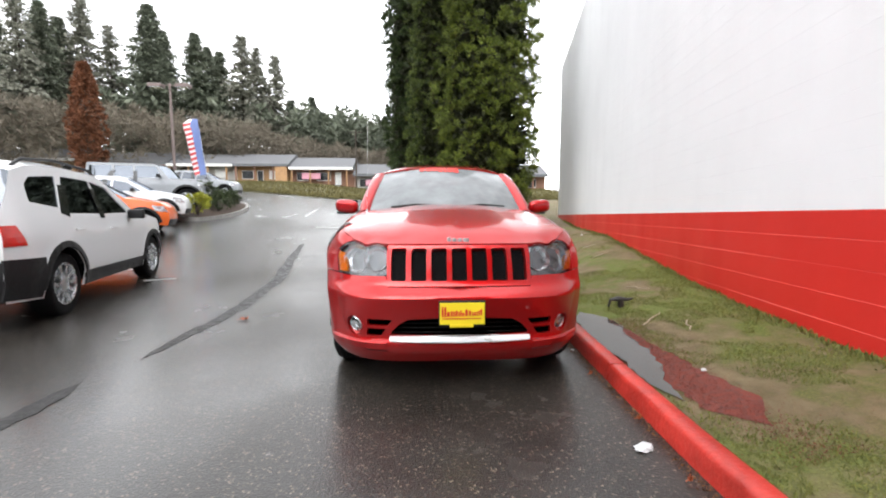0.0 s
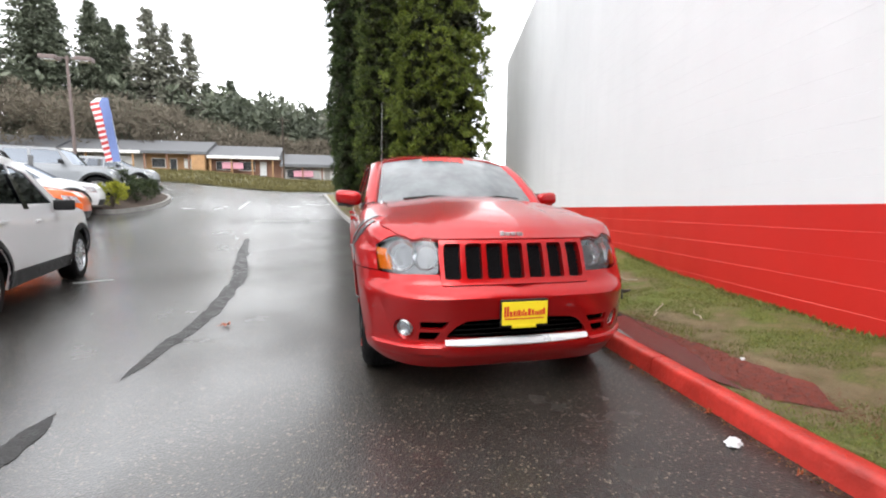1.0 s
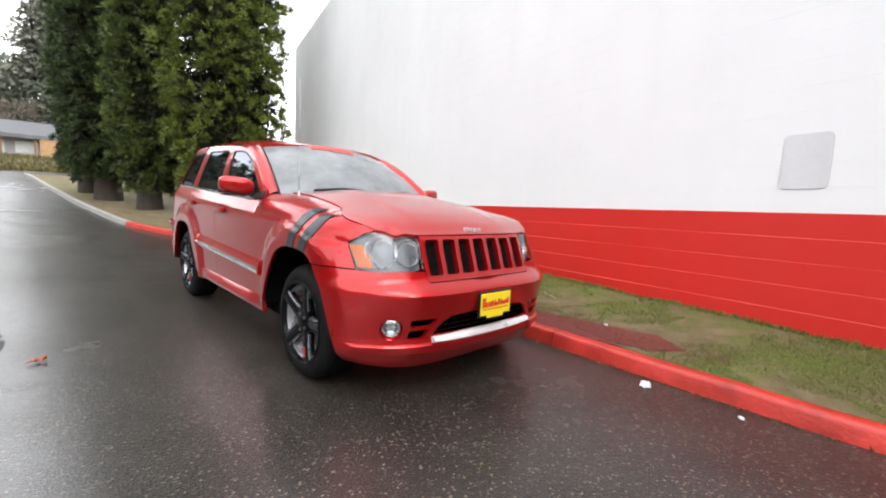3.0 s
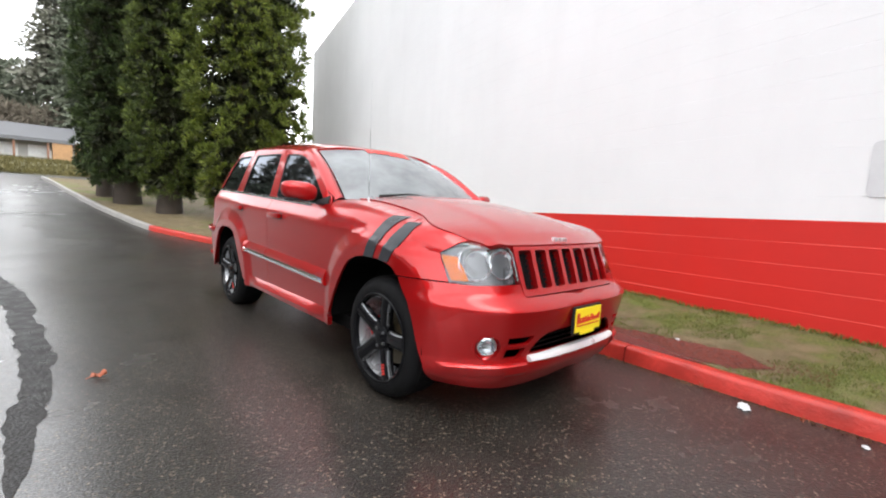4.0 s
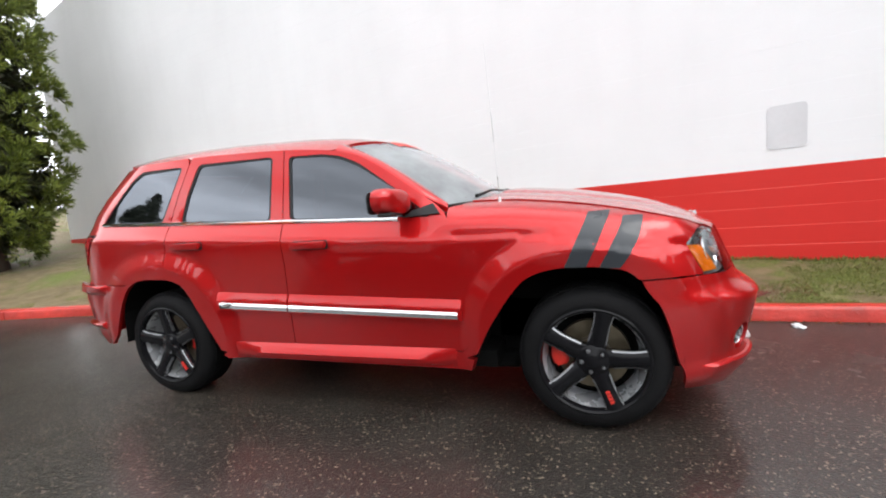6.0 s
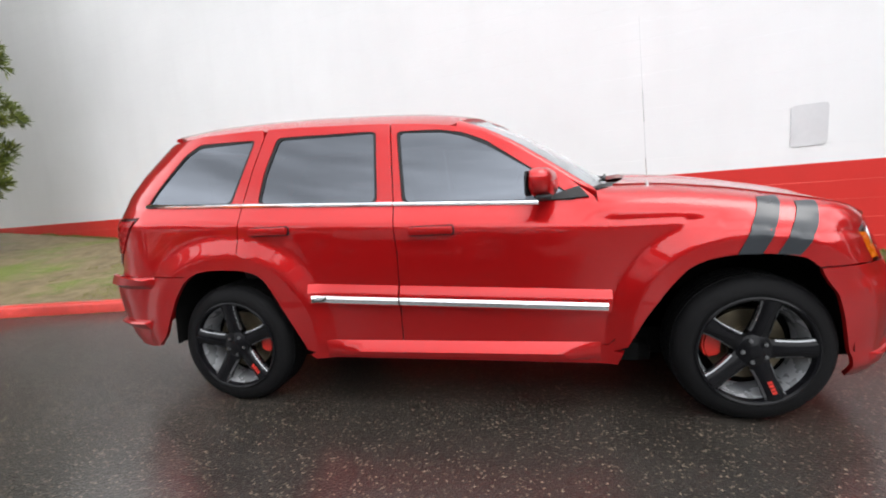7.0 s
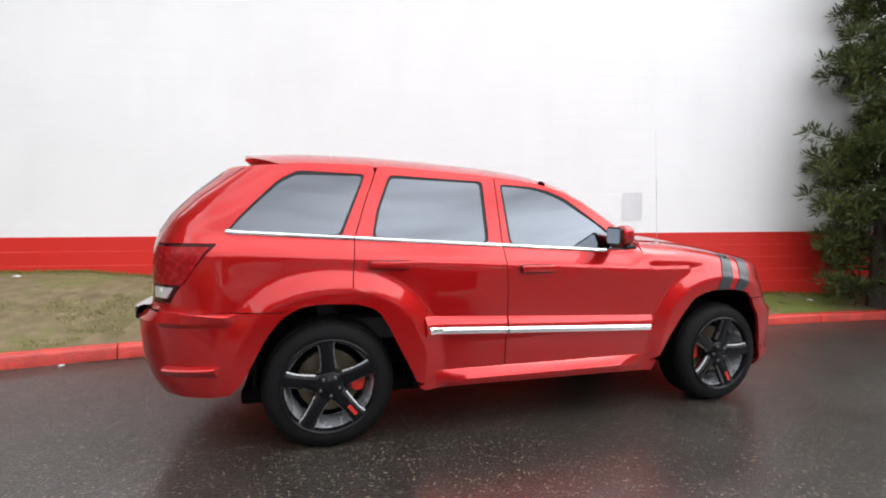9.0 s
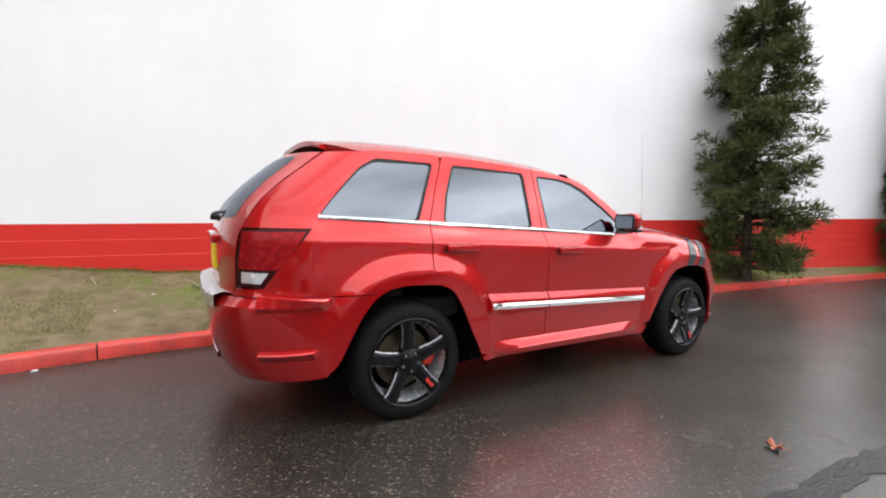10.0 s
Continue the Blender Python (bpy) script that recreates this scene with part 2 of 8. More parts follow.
# ---- mesh helpers ----
def link_mesh(name, bm, mat, parent=None, label="", smooth=False, sharp=40):
    """One mesh object from a bmesh, under a thing or a part if one is given."""
    bm.normal_update()
    me = bpy.data.meshes.new(name)
    for e in bm.edges:
        if smooth and len(e.link_faces) == 2 and e.calc_face_angle(0) > radians(sharp):
            e.smooth = False
    for f in bm.faces:
        f.smooth = smooth
    bm.to_mesh(me)
    bm.free()
    for mt in mat if isinstance(mat, (list, tuple)) else [mat]:
        me.materials.append(mt)
    ob = new(name, me)
    if parent is not None:
        ob.parent = parent
    if label:
        tagged(ob, label)
    return ob


part = link_mesh


def thing(name, label, category, m=None, group="", kind=""):
    ob = new(name)
    ob.empty_display_size = 0.2
    if m is not None:
        ob.matrix_world = m
    return tagged(ob, label, category, group, kind)


def add_box(bm, lo, hi, bevel=0.0, m=None, mat=0):
    vs = [bm.verts.new((x, y, z)) for x in (lo[0], hi[0]) for y in (lo[1], hi[1]) for z in (lo[2], hi[2])]
    quads = ((0, 1, 3, 2), (4, 6, 7, 5), (0, 4, 5, 1), (2, 3, 7, 6), (0, 2, 6, 4), (1, 5, 7, 3))
    fs = [bm.faces.new([vs[i] for i in q]) for q in quads]
    for f in fs:
        f.material_index = mat
    if bevel:
        edges = list({e for f in fs for e in f.edges})
        res = bmesh.ops.bevel(bm, geom=edges, offset=bevel, segments=2, profile=0.6, affect="EDGES")
        for f in res["faces"]:
            f.material_index = mat
        vs = list({v for f in res["faces"] for v in f.verts} | {v for v in vs if v.is_valid})
    if m is not None:
        bmesh.ops.transform(bm, matrix=m, verts=vs)
    return vs


def add_lathe(bm, profile, steps=32, m=None, mat=0, close=False):
    """Turns (radius, height) points round the z axis."""
    rings = []
    for r, h in profile:
        rings.append([bm.verts.new((r * math.cos(2 * math.pi * i / steps), r * math.sin(2 * math.pi * i / steps), h)) for i in range(steps)])
    for a, b in zip(rings, rings[1:] + (rings[:1] if close else [])):
        for i in range(steps):
            j = (i + 1) % steps
            f = bm.faces.new((a[i], a[j], b[j], b[i]))
            f.material_index = mat
    if not close:
        for ring, flip in ((rings[0], True), (rings[-1], False)):
            f = bm.faces.new(ring[::-1] if flip else ring)
            f.material_index = mat
    vs = [v for ring in rings for v in ring]
    if m is not None:
        bmesh.ops.transform(bm, matrix=m, verts=vs)
    return vs


def add_tube(bm, pts, radii, sides=8, mat=0, cap=True):
    """A round bar along points, with a radius at each."""
    pts = [Vector(p) for p in pts]
    rings = []
    for i, p in enumerate(pts):
        d = (pts[min(i + 1, len(pts) - 1)] - pts[max(i - 1, 0)]).normalized()
        a = d.orthogonal().normalized() if i == 0 else (rings[-1][1] - d * rings[-1][1].dot(d)).normalized()
        b = d.cross(a)
        r = radii[i] if isinstance(radii, (list, tuple)) else radii
        rings.append(([bm.verts.new(p + r * (math.cos(2 * math.pi * k / sides) * a + math.sin(2 * math.pi * k / sides) * b)) for k in range(sides)], a))
    for (ra, _), (rb, _) in zip(rings, rings[1:]):
        for k in range(sides):
            f = bm.faces.new((ra[k], ra[(k + 1) % sides], rb[(k + 1) % sides], rb[k]))
            f.material_index = mat
    if cap:
        for r, s in ((rings[0][0], -1), (rings[-1][0], 1)):
            f = bm.faces.new(r[::s])
            f.material_index = mat


def add_prism(bm, outline, depth, to_world, mat=0):
    """A flat outline (a, b), made depth thick; to_world(a, b, c) gives the place."""
    lo = [bm.verts.new(to_world(a, b, 0)) for a, b in outline]
    hi = [bm.verts.new(to_world(a, b, depth)) for a, b in outline]
    n = len(outline)
    fs = [bm.faces.new(lo[::-1]), bm.faces.new(hi)]
    for i in range(n):
        fs.append(bm.faces.new((lo[i], lo[(i + 1) % n], hi[(i + 1) % n], hi[i])))
    for f in fs:
        f.material_index = mat
    return lo + hi


# ---- the lie of the land ----
ROAD_Y = (-60, -12, 2, 5, 9.5, 14, 20, 25, 35, 46, 60, 75, 120, 400, 1500)
ROAD_Z = (0, 0, 0, 0.03, 0.19, 0.50, 1.05, 1.40, 1.75, 1.95, 2.6, 4.4, 6.0, 12, 20)
_fy = np.arange(-70, 1400, 0.25)
_fz = np.interp(_fy, ROAD_Y, ROAD_Z)
_ker = np.exp(-0.5 * (np.arange(-10, 11) / 4.0) ** 2)
_fz = np.convolve(np.pad(_fz, 10, "edge"), _ker / _ker.sum(), "valid")


def ground_z(x, y):
    z = float(np.interp(y, _fy, _fz))
    t = min(1, max(0, (y - 45) / 25))
    z += t * t * (3 - 2 * t) * max(0.0, min(90.0, -x - 5)) * 0.022
    s = min(1, max(0, (y - 4) / 5))
    a = max(0.0, min(10.0, -x - 6.5))                   # the parking bays lie higher
    return z + s * s * (3 - 2 * s) * 0.09 * a * a / (a + 0.8)


KERB_Y = (-24, -12, -7, -5, -3.5, -2.2, -1.3, 0, 2, 3.5, 4.6, 5.8, 7, 8.5, 10.2, 14, 19, 23.5, 26.5)
KERB_X = (-0.9, 0.20, 0.75, 0.92, 0.99, 0.99, 1.015, 1.075, 1.19, 1.295, 1.22, 0.84, 0.45, -0.05, -0.59, -1.12, -1.75, -2.15, -2.4)
_ky = np.arange(-24, 26.6, 0.1)
_kx = np.interp(_ky, KERB_Y, KERB_X)
_k2 = np.exp(-0.5 * (np.arange(-8, 9) / 4.0) ** 2)
_kx = np.convolve(np.pad(_kx, 8, mode="reflect", reflect_type="odd"), _k2 / _k2.sum(), "valid")


def kerb_x(y):
    return float(np.interp(y, _ky, _kx))


WALL_K, WALL_X0 = 0.19, 2.83          # the wall's face: x = WALL_X0 + WALL_K * y


def wall_x(y):
    return WALL_X0 + WALL_K * y


def wall_base(y):
    return float(np.interp(y, (-20, -2, 0.5, 2, 3.8, 6, 9.7, 14.5), (0.22, 0.25, 0.24, 0.30, 0.43, 0.56, 0.56, 0.80)))


def red_line(y):
    return 1.185 - 0.0205 * y


# ---- the ground: one sheet to the horizon ----
def build_ground():
    xs = np.unique(np.concatenate([np.linspace(-1500, -60, 14), np.linspace(-60, -8, 27), np.linspace(-8, 4, 33), np.linspace(4, 60, 20), np.linspace(60, 1500, 14)]))
    ys = np.unique(np.concatenate([np.linspace(-1500, -60, 12), np.linspace(-60, -6, 19), np.linspace(-6, 50, 113), np.linspace(50, 130, 33), np.linspace(130, 1500, 20)]))
    verts = [(x, y, ground_z(x, y)) for y in ys for x in xs]
    nx = len(xs)
    faces = [(j * nx + i, j * nx + i + 1, (j + 1) * nx + i + 1, (j + 1) * nx + i) for j in range(len(ys) - 1) for i in range(nx - 1)]
    me = bpy.data.meshes.new("ground")
    me.from_pydata(verts, [], faces)
    me.polygons.foreach_set("use_smooth", [True] * len(faces))
    me.materials.append(ASPHALT)
    return tagged(new("ground", me), "wet dark grey asphalt car park and driveway", "asphalt", kind="structure")


build_ground()


def strip_mesh(name, rows, mat, smooth=True):
    """A sheet through rows of points."""
    n = len(rows[0])
    me = bpy.data.meshes.new(name)
    me.from_pydata([p for r in rows for p in r], [], [(j * n + i, j * n + i + 1, (j + 1) * n + i + 1, (j + 1) * n + i) for j in range(len(rows) - 1) for i in range(n - 1)])
    me.polygons.foreach_set("use_smooth", [smooth] * len(me.polygons))
    me.materials.append(mat)
    return new(name, me)


def verge_z(x, y):
    """Turf between kerb and wall, with small lumps."""
    a, b = kerb_x(y) + 0.12, (wall_x(y) if y < 14.5 else 12.0)
    s = min(1, max(0, (x - a) / max(0.2, b - a)))
    top = wall_base(min(y, 14.5)) if y < 14.5 else ground_z(x, y) + 0.25
    g = ground_z(x, y) + 0.093
    lump = 0.022 * noise.noise((x * 2.1, y * 2.1, 3)) + 0.010 * noise.noise((x * 8, y * 8, 1))
    dip = -0.045 * math.exp(-((x - 1.38) / 0.18) ** 2 - ((y - 0.1) / 0.9) ** 2)
    return g + (max(top, g) - g) * (s * s * (3 - 2 * s)) + lump * min(1, s * 6 + 0.15) + dip


def build_verge():
    rows = []
    for y in np.concatenate([np.arange(-23, -6, 0.5), np.arange(-6, 12, 0.09), np.arange(12, 26.2, 0.35)]):
        a = kerb_x(y) + 0.10
        b = wall_x(y) + 0.06 if y < 14.5 else 14.0
        rows.append([(a + (b - a) * s, y, verge_z(a + (b - a) * s, y)) for s in np.linspace(0, 1, 40)])
    tagged(strip_mesh("verge", rows, TURF), "patchy mossy turf and bare soil strip beside the painted wall", "grass", kind="structure")


build_verge()


# ---- the red car: x across, y back from the front axle, z up ----
from mathutils.geometry import delaunay_2d_cdt

RED = car_paint("red_clearcoat", (0.42, 0.0065, 0.0075), metal=0.62)
BLACK_TRIM = material("black_plastic", (0.012, 0.012, 0.013), 0.5, spec=0.3, scale=20, bump=0.2, bump_scale=300)
BLACK_GLOSS = material("black_gloss", (0.008, 0.008, 0.009), 0.12, scale=10, coat=0.6)
WELL = material("wheel_well_felt", (0.005, 0.005, 0.005), 0.95, scale=12, spec=0.05)
CHROME = material("chrome", (0.80, 0.81, 0.82), 0.10, metal=1.0, scale=6, vary=0.04, rough_vary=0.04)
SATIN = material("satin_silver", (0.58, 0.59, 0.60), 0.30, metal=0.85, scale=8, vary=0.06)
LAMP_GREY = material("lamp_housing", (0.15, 0.155, 0.165), 0.3, metal=0.4, scale=9, vary=0.1)
RUBBER = material("tyre_rubber", (0.0055, 0.0055, 0.006), 0.62, spec=0.12, scale=14, vary=0.3, bump=0.4, bump_scale=160)
RIM_BLACK = material("black_wheel_paint", (0.005, 0.005, 0.006), 0.20, scale=8, spec=0.16, rough_vary=0.06)
MACHINED = material("machined_alloy", (0.22, 0.225, 0.235), 0.28, metal=0.9, scale=14, vary=0.08)
DISC = material("brake_disc_steel", (0.15, 0.125, 0.085), 0.38, metal=0.8, scale=18, vary=0.2)
# inner barrel: the sky's reflection is put into this pale grey
BARREL = material("sky_grey_barrel", (0.42, 0.43, 0.45), 0.28, metal=0.55, scale=12, vary=0.1)
CALIPER = material("caliper_red", (0.60, 0.022, 0.012), 0.35, scale=10)
RED_INK = material("red_lettering", (0.55, 0.03, 0.02), 0.45, scale=10)
DECAL = material("graphite_decal", (0.022, 0.026, 0.031), 0.35, scale=6, spec=0.3, coat=0.3)
YELLOW = material("yellow_plate", (0.78, 0.62, 0.02), 0.45, scale=10, vary=0.06)
AMBER = material("amber_lens", (0.72, 0.19, 0.008), 0.25, scale=20, spec=0.2)
TAIL_RED = material("red_lens", (0.24, 0.006, 0.008), 0.25, scale=30, vary=0.3, spec=0.12)
TAIL_DARK = material("smoked_lens", (0.030, 0.004, 0.005), 0.25, scale=20, spec=0.12)
CLEAR_LENS_W = material("clear_lens_backing", (0.62, 0.62, 0.63), 0.2, metal=0.4, scale=18, coat=1.0)
INSERT = material("bright_anodised_trim", (0.66, 0.67, 0.685), 0.24, metal=0.6, scale=9, vary=0.03, rough_vary=0.02)
MIRROR = material("mirror_silver", (0.62, 0.65, 0.68), 0.04, metal=1.0, scale=3, vary=0.02, rough_vary=0.01)
CHIN = material("satin_chin_trim", (0.72, 0.73, 0.74), 0.35, metal=0.3, scale=9, vary=0.05)
CABIN = material("cabin_grey", (0.045, 0.046, 0.050), 0.8, scale=8)
SEAT = material("seat_cloth", (0.055, 0.055, 0.060), 0.75, scale=20, bump=0.3)
TINT = glass_material("tinted_glass", (0.020, 0.021, 0.026), 0.0, 1.5, gloss=(0.82, 0.89, 1.0), base=0.125, gain=0.5)
CLEAR = glass_material("windscreen_glass", (0.24, 0.28, 0.285), 0.0, 1.5, 0.21)
LENS = glass_material("lamp_glass", (0.92, 0.93, 0.94), 0.08)
FROST = material("frosted_reflector", (0.72, 0.74, 0.76), 0.24, metal=0.8, scale=12, vary=0.06)
MESH_BLACK = material("grille_mesh", (0.005, 0.005, 0.006), 0.5, scale=30, spec=0.12)


def curve(xs, ys, soft=0.03):
    """A smooth line through points."""
    g = np.linspace(xs[0], xs[-1], 800)
    v = np.interp(g, xs, ys)
    h = (xs[-1] - xs[0]) / 799
    n = max(1, int(2.5 * soft / h))
    k = np.exp(-0.5 * (np.arange(-n, n + 1) * h / soft) ** 2)
    v = np.convolve(np.pad(v, n, mode="reflect", reflect_type="odd"), k / k.sum(), "valid")
    return lambda t: float(np.interp(t, g, v))


YF, LF, LR, DR = -0.15, 1.05, 1.15, 0.49
NR = 4.3


def nf(z):
    """How square the nose's corners are in plan: squarer in the bumper than at the lamps."""
    return 4.5 - 1.0 * min(1.0, max(0.0, (z - 0.70) / 0.2))


FRONT = curve((0.18, 0.24, 0.29, 0.33, 0.352, 0.372, 0.45, 0.55, 0.645, 0.665, 0.705, 0.72, 0.945, 0.975, 1.02, 1.2), (-0.70, -0.745, -0.780, -0.790, -0.782, -0.768, -0.785, -0.812, -0.832, -0.812, -0.742, -0.732, -0.655, -0.635, -0.58, -0.40), 0.006)
REAR = curve((0.30, 0.36, 0.42, 0.55, 0.70, 0.765, 0.785, 0.80, 0.85, 1.0, 1.13, 1.2, 1.3, 1.42, 1.55, 1.65, 1.75), (3.72, 3.775, 3.81, 3.845, 3.862, 3.862, 3.84, 3.80, 3.79, 3.797, 3.792, 3.778, 3.728, 3.625, 3.48, 3.365, 3.27), 0.010)
HOOD_SIDE = curve((-0.80, -0.62, -0.557, -0.44, -0.23, 0.06, 0.36, 0.607, 0.9), (0.89, 0.955, 0.985, 1.03, 1.085, 1.143, 1.182, 1.190, 1.20), 0.06)
BASE_W = curve((0.18, 0.25, 0.30, 0.40, 0.52, 0.65, 0.85, 0.97, 1.025, 1.035, 1.08, 1.13, 1.17, 1.20), (0.85, 0.885, 0.896, 0.904, 0.912, 0.919, 0.925, 0.927, 0.926, 0.922, 0.897, 0.868, 0.855, 0.848), 0.007)


def belt(y):
    return 1.082 + 0.0425 * y


def smooth01(t):
    t = min(1.0, max(0.0, t))
    return t * t * (3 - 2 * t)


def half_width(y, z):
    """The body's half width at a length and a height."""
    rise = 0.0425 * (min(max(y, 0.3), 3.2) - 1.3) * smooth01((z - 0.75) / 0.2)
    w = BASE_W(min(z - rise, 1.2))
    b = belt(y)
    if z > b:                                   # glasshouse leans in
        w = BASE_W(min(b - rise, 1.2)) - 0.262 * (z - b) - 0.05 * (z - b) ** 2
    if y < 0.85:                                # front wing rolls over to the bonnet
        zt = HOOD_SIDE(max(-0.7, y)) - 0.008
        zb = zt - 0.17
        t = min(1.0, max(0.0, (z - zb) / (zt - zb)))
        xt = 0.70 + 0.20 * smooth01((-0.08 - y) / 0.36)
        roll = xt + (0.918 - xt) * (1 - t ** 2.6) ** (1 / 1.9)
        w2 = min(BASE_W(min(z, 1.0)), roll) if t > 0 else BASE_W(min(z, 1.0))
        w = w2 + (w - w2) * smooth01((y - 0.60) / 0.25)
    w -= 0.020 * smooth01((y - 2.5) / 0.9) * smooth01((z - 0.8) / 0.3)
    return w


def flare(y, z):
    """How far the wheel-arch flares stand out."""
    out = 0.0
    for cy, r0, r1 in ((0.03, 0.535, 0.640), (2.77, 0.525, 0.632)):
        dy, dz = abs(y - cy), max(0.0, z - 0.39)
        d = (dy ** 2.3 + dz ** 2.3) ** (1 / 2.3)
        out = max(out, 0.034 * (1 - min(1.0, max(0.0, (d - r0) / (r1 - r0)))))
    return out * smooth01((z - 0.2) / 0.1)


def body(u, z, off=0.0):
    """The outer skin of the right side; u runs from the nose's middle round the flank to the tail's middle."""
    if u < YF:
        th = min(1.0, (YF - u) / LF) * math.pi / 2
        d = YF - FRONT(z)
        y = YF - d * math.sin(th)
        w = half_width(y if z > 0.9 else YF, z) + flare(y, z)
        x = w * max(0.0, math.cos(th)) ** (2 / nf(z))
    elif u > REAR(z) - DR:
        yr = REAR(z) - DR
        th = min(1.0, (u - yr) / LR) * math.pi / 2
        y = yr + DR * math.sin(th)
        w = half_width(yr, z) + flare(y, z)
        x = w * max(0.0, math.cos(th)) ** (2 / NR)
    else:
        y = u
        x = half_width(y, z) + flare(y, z)
    if off:
        p = Vector((-x, y, z))
        return p + skin_normal(u, z) * off
    return Vector((-x, y, z))


def skin_normal(u, z):
    e = 0.004
    a, b = body(u + e, z) - body(u - e, z), body(u, z + e) - body(u, z - e)
    n = a.cross(b)
    n = n.normalized() if n.length > 1e-12 else Vector((-1, 0, 0))
    return -n if n.x > 0 and abs(n.x) > 0.3 or (abs(n.x) <= 0.3 and (n.y > 0) != (u > 1.4)) else n


def u_front(x, z):
    """The u at which the nose is x from the middle."""
    w = half_width(YF if z <= 0.9 else -0.4, z)
    return YF - math.acos(min(1.0, x / w) ** (nf(z) / 2)) / (math.pi / 2) * LF


def u_rear(x, z):
    yr = REAR(z) - DR
    w = half_width(yr, z)
    return yr + math.acos(min(1.0, x / w) ** (NR / 2)) / (math.pi / 2) * LR


def uy(y, z):
    """(u, z) of the flank or the tail's corner at a length y."""
    yr = REAR(z) - DR
    if y <= yr:
        return (y, z)
    return (yr + math.asin(min(1.0, (y - yr) / DR)) / (math.pi / 2) * LR, z)


def uc(z):
    """(u, z) of the tail's middle line."""
    return (REAR(z) - DR + LR, z)


def inside(p, poly):
    x, y = p
    hit = False
    for (ax, ay), (bx, by) in zip(poly, poly[1:] + poly[:1]):
        if (ay > y) != (by > y) and x < (bx - ax) * (y - ay) / (by - ay) + ax:
            hit = not hit
    return hit


def resample(poly, step):
    out = []
    for (ax, ay), (bx, by) in zip(poly, poly[1:] + poly[:1]):
        n = max(1, int(math.ceil(math.hypot(bx - ax, by - ay) / step)))
        out += [(ax + (bx - ax) * i / n, ay + (by - ay) * i / n) for i in range(n)]
    return out


def rounded(poly, r, n=4):
    """A polygon with its corners rounded."""
    out = []
    for i, p in enumerate(poly):
        a, b, c = Vector(poly[i - 1]), Vector(p), Vector(poly[(i + 1) % len(poly)])
        d1, d2 = (a - b), (c - b)
        k = min(r, 0.45 * d1.length, 0.45 * d2.length)
        s, e = b + d1.normalized() * k, b + d2.normalized() * k
        for j in range(n + 1):
            t = j / n
            q = s * (1 - t) ** 2 + b * 2 * t * (1 - t) + e * t * t
            out.append((q.x, q.y))
    return out


def arc(cy, cz, r, a0, a1, n=22):
    return [(cy + r * math.cos(radians(a0 + (a1 - a0) * i / n)), cz + r * math.sin(radians(a0 + (a1 - a0) * i / n))) for i in range(n + 1)]


def skin(poly, surf, holes=(), step=0.03, rim=0.018, bm=None, mirror=False, mat=0, inward=None):
    """A panel of a curved surface inside an outline, with turned-in edges."""
    bm = bm or bmesh.new()
    loops = [resample(list(p), step) for p in (poly, *holes)]
    pts, edges = [], []
    for lp in loops:
        s = len(pts)
        pts += lp
        edges += [(s + i, s + (i + 1) % len(lp)) for i in range(len(lp))]
    nb = len(pts)
    arr = np.array(pts)
    lo, hi = arr.min(0), arr.max(0)
    gx, gy = np.arange(lo[0] + step / 2, hi[0], step), np.arange(lo[1] + step / 2, hi[1], step)
    for j, b in enumerate(gy):
        for a in gx:
            a2 = a + (step / 2 if j % 2 else 0)
            if ((arr[:nb, 0] - a2) ** 2 + (arr[:nb, 1] - b) ** 2).min() < (0.55 * step) ** 2:
                continue
            if inside((a2, b), loops[0]) and not any(inside((a2, b), h) for h in loops[1:]):
                pts.append((a2, b))
    co, _, tris, *_ = delaunay_2d_cdt([Vector(p) for p in pts], edges, [], 0, 1e-7)
    vs = [None] * len(co)

    def vert(i):
        if vs[i] is None:
            p = surf(co[i].x, co[i].y)
            vs[i] = bm.verts.new((-p.x, p.y, p.z) if mirror else p)
        return vs[i]

    fs = []
    for t in tris:
        e0, e1 = co[t[1]] - co[t[0]], co[t[2]] - co[t[0]]
        if abs(e0.x * e1.y - e0.y * e1.x) < 0.0012 * max(e0.length, e1.length, (e1 - e0).length):
            continue                            # a sliver along a straight edge would spoil the shading
        c = (co[t[0]] + co[t[1]] + co[t[2]]) / 3
        if inside(c, loops[0]) and not any(inside(c, h) for h in loops[1:]):
            v = [vert(i) for i in t]
            try:
                fs.append(bm.faces.new(v))
            except ValueError:
                pass
    bm.normal_update()
    if fs:
        # face outwards, away from the car's inside
        inner = inward or Vector((0, 1.4, 0.75))
        votes = sum(1 if (f.calc_center_median() - inner).dot(f.normal) > 0 else -1 for f in fs)
        if votes < 0:
            bmesh.ops.reverse_faces(bm, faces=fs)
        for f in fs:
            f.normal_update()
            f.material_index = mat
        if rim:
            fset = set(fs)
            bed = [e for f in fs for e in f.edges if sum(g in fset for g in e.link_faces) == 1]
            nrm = {}
            for e in bed:
                for v in e.verts:
                    if v not in nrm:
                        n = Vector()
                        for g in v.link_faces:
                            if g in fset:
                                n += g.normal
                        nrm[v] = bm.verts.new(v.co - n.normalized() * rim)
            for e in bed:
                a, b = e.verts
                g = next(g for g in e.link_faces if g in fset)
                i = list(g.verts).index(a)
                if g.verts[(i + 1) % len(g.verts)] is b:
                    a, b = b, a
                f = bm.faces.new((a, b, nrm[b], nrm[a]))
                f.material_index = mat
    return bm


def both(name, poly, surf, mat, parent, label="", **kw):
    """The same panel on the right and the left."""
    obs = []
    for mir in (False, True):
        obs.append(part(name, skin(poly, surf, mirror=mir, **kw), mat, parent, label, smooth=True, sharp=35))
    return obs


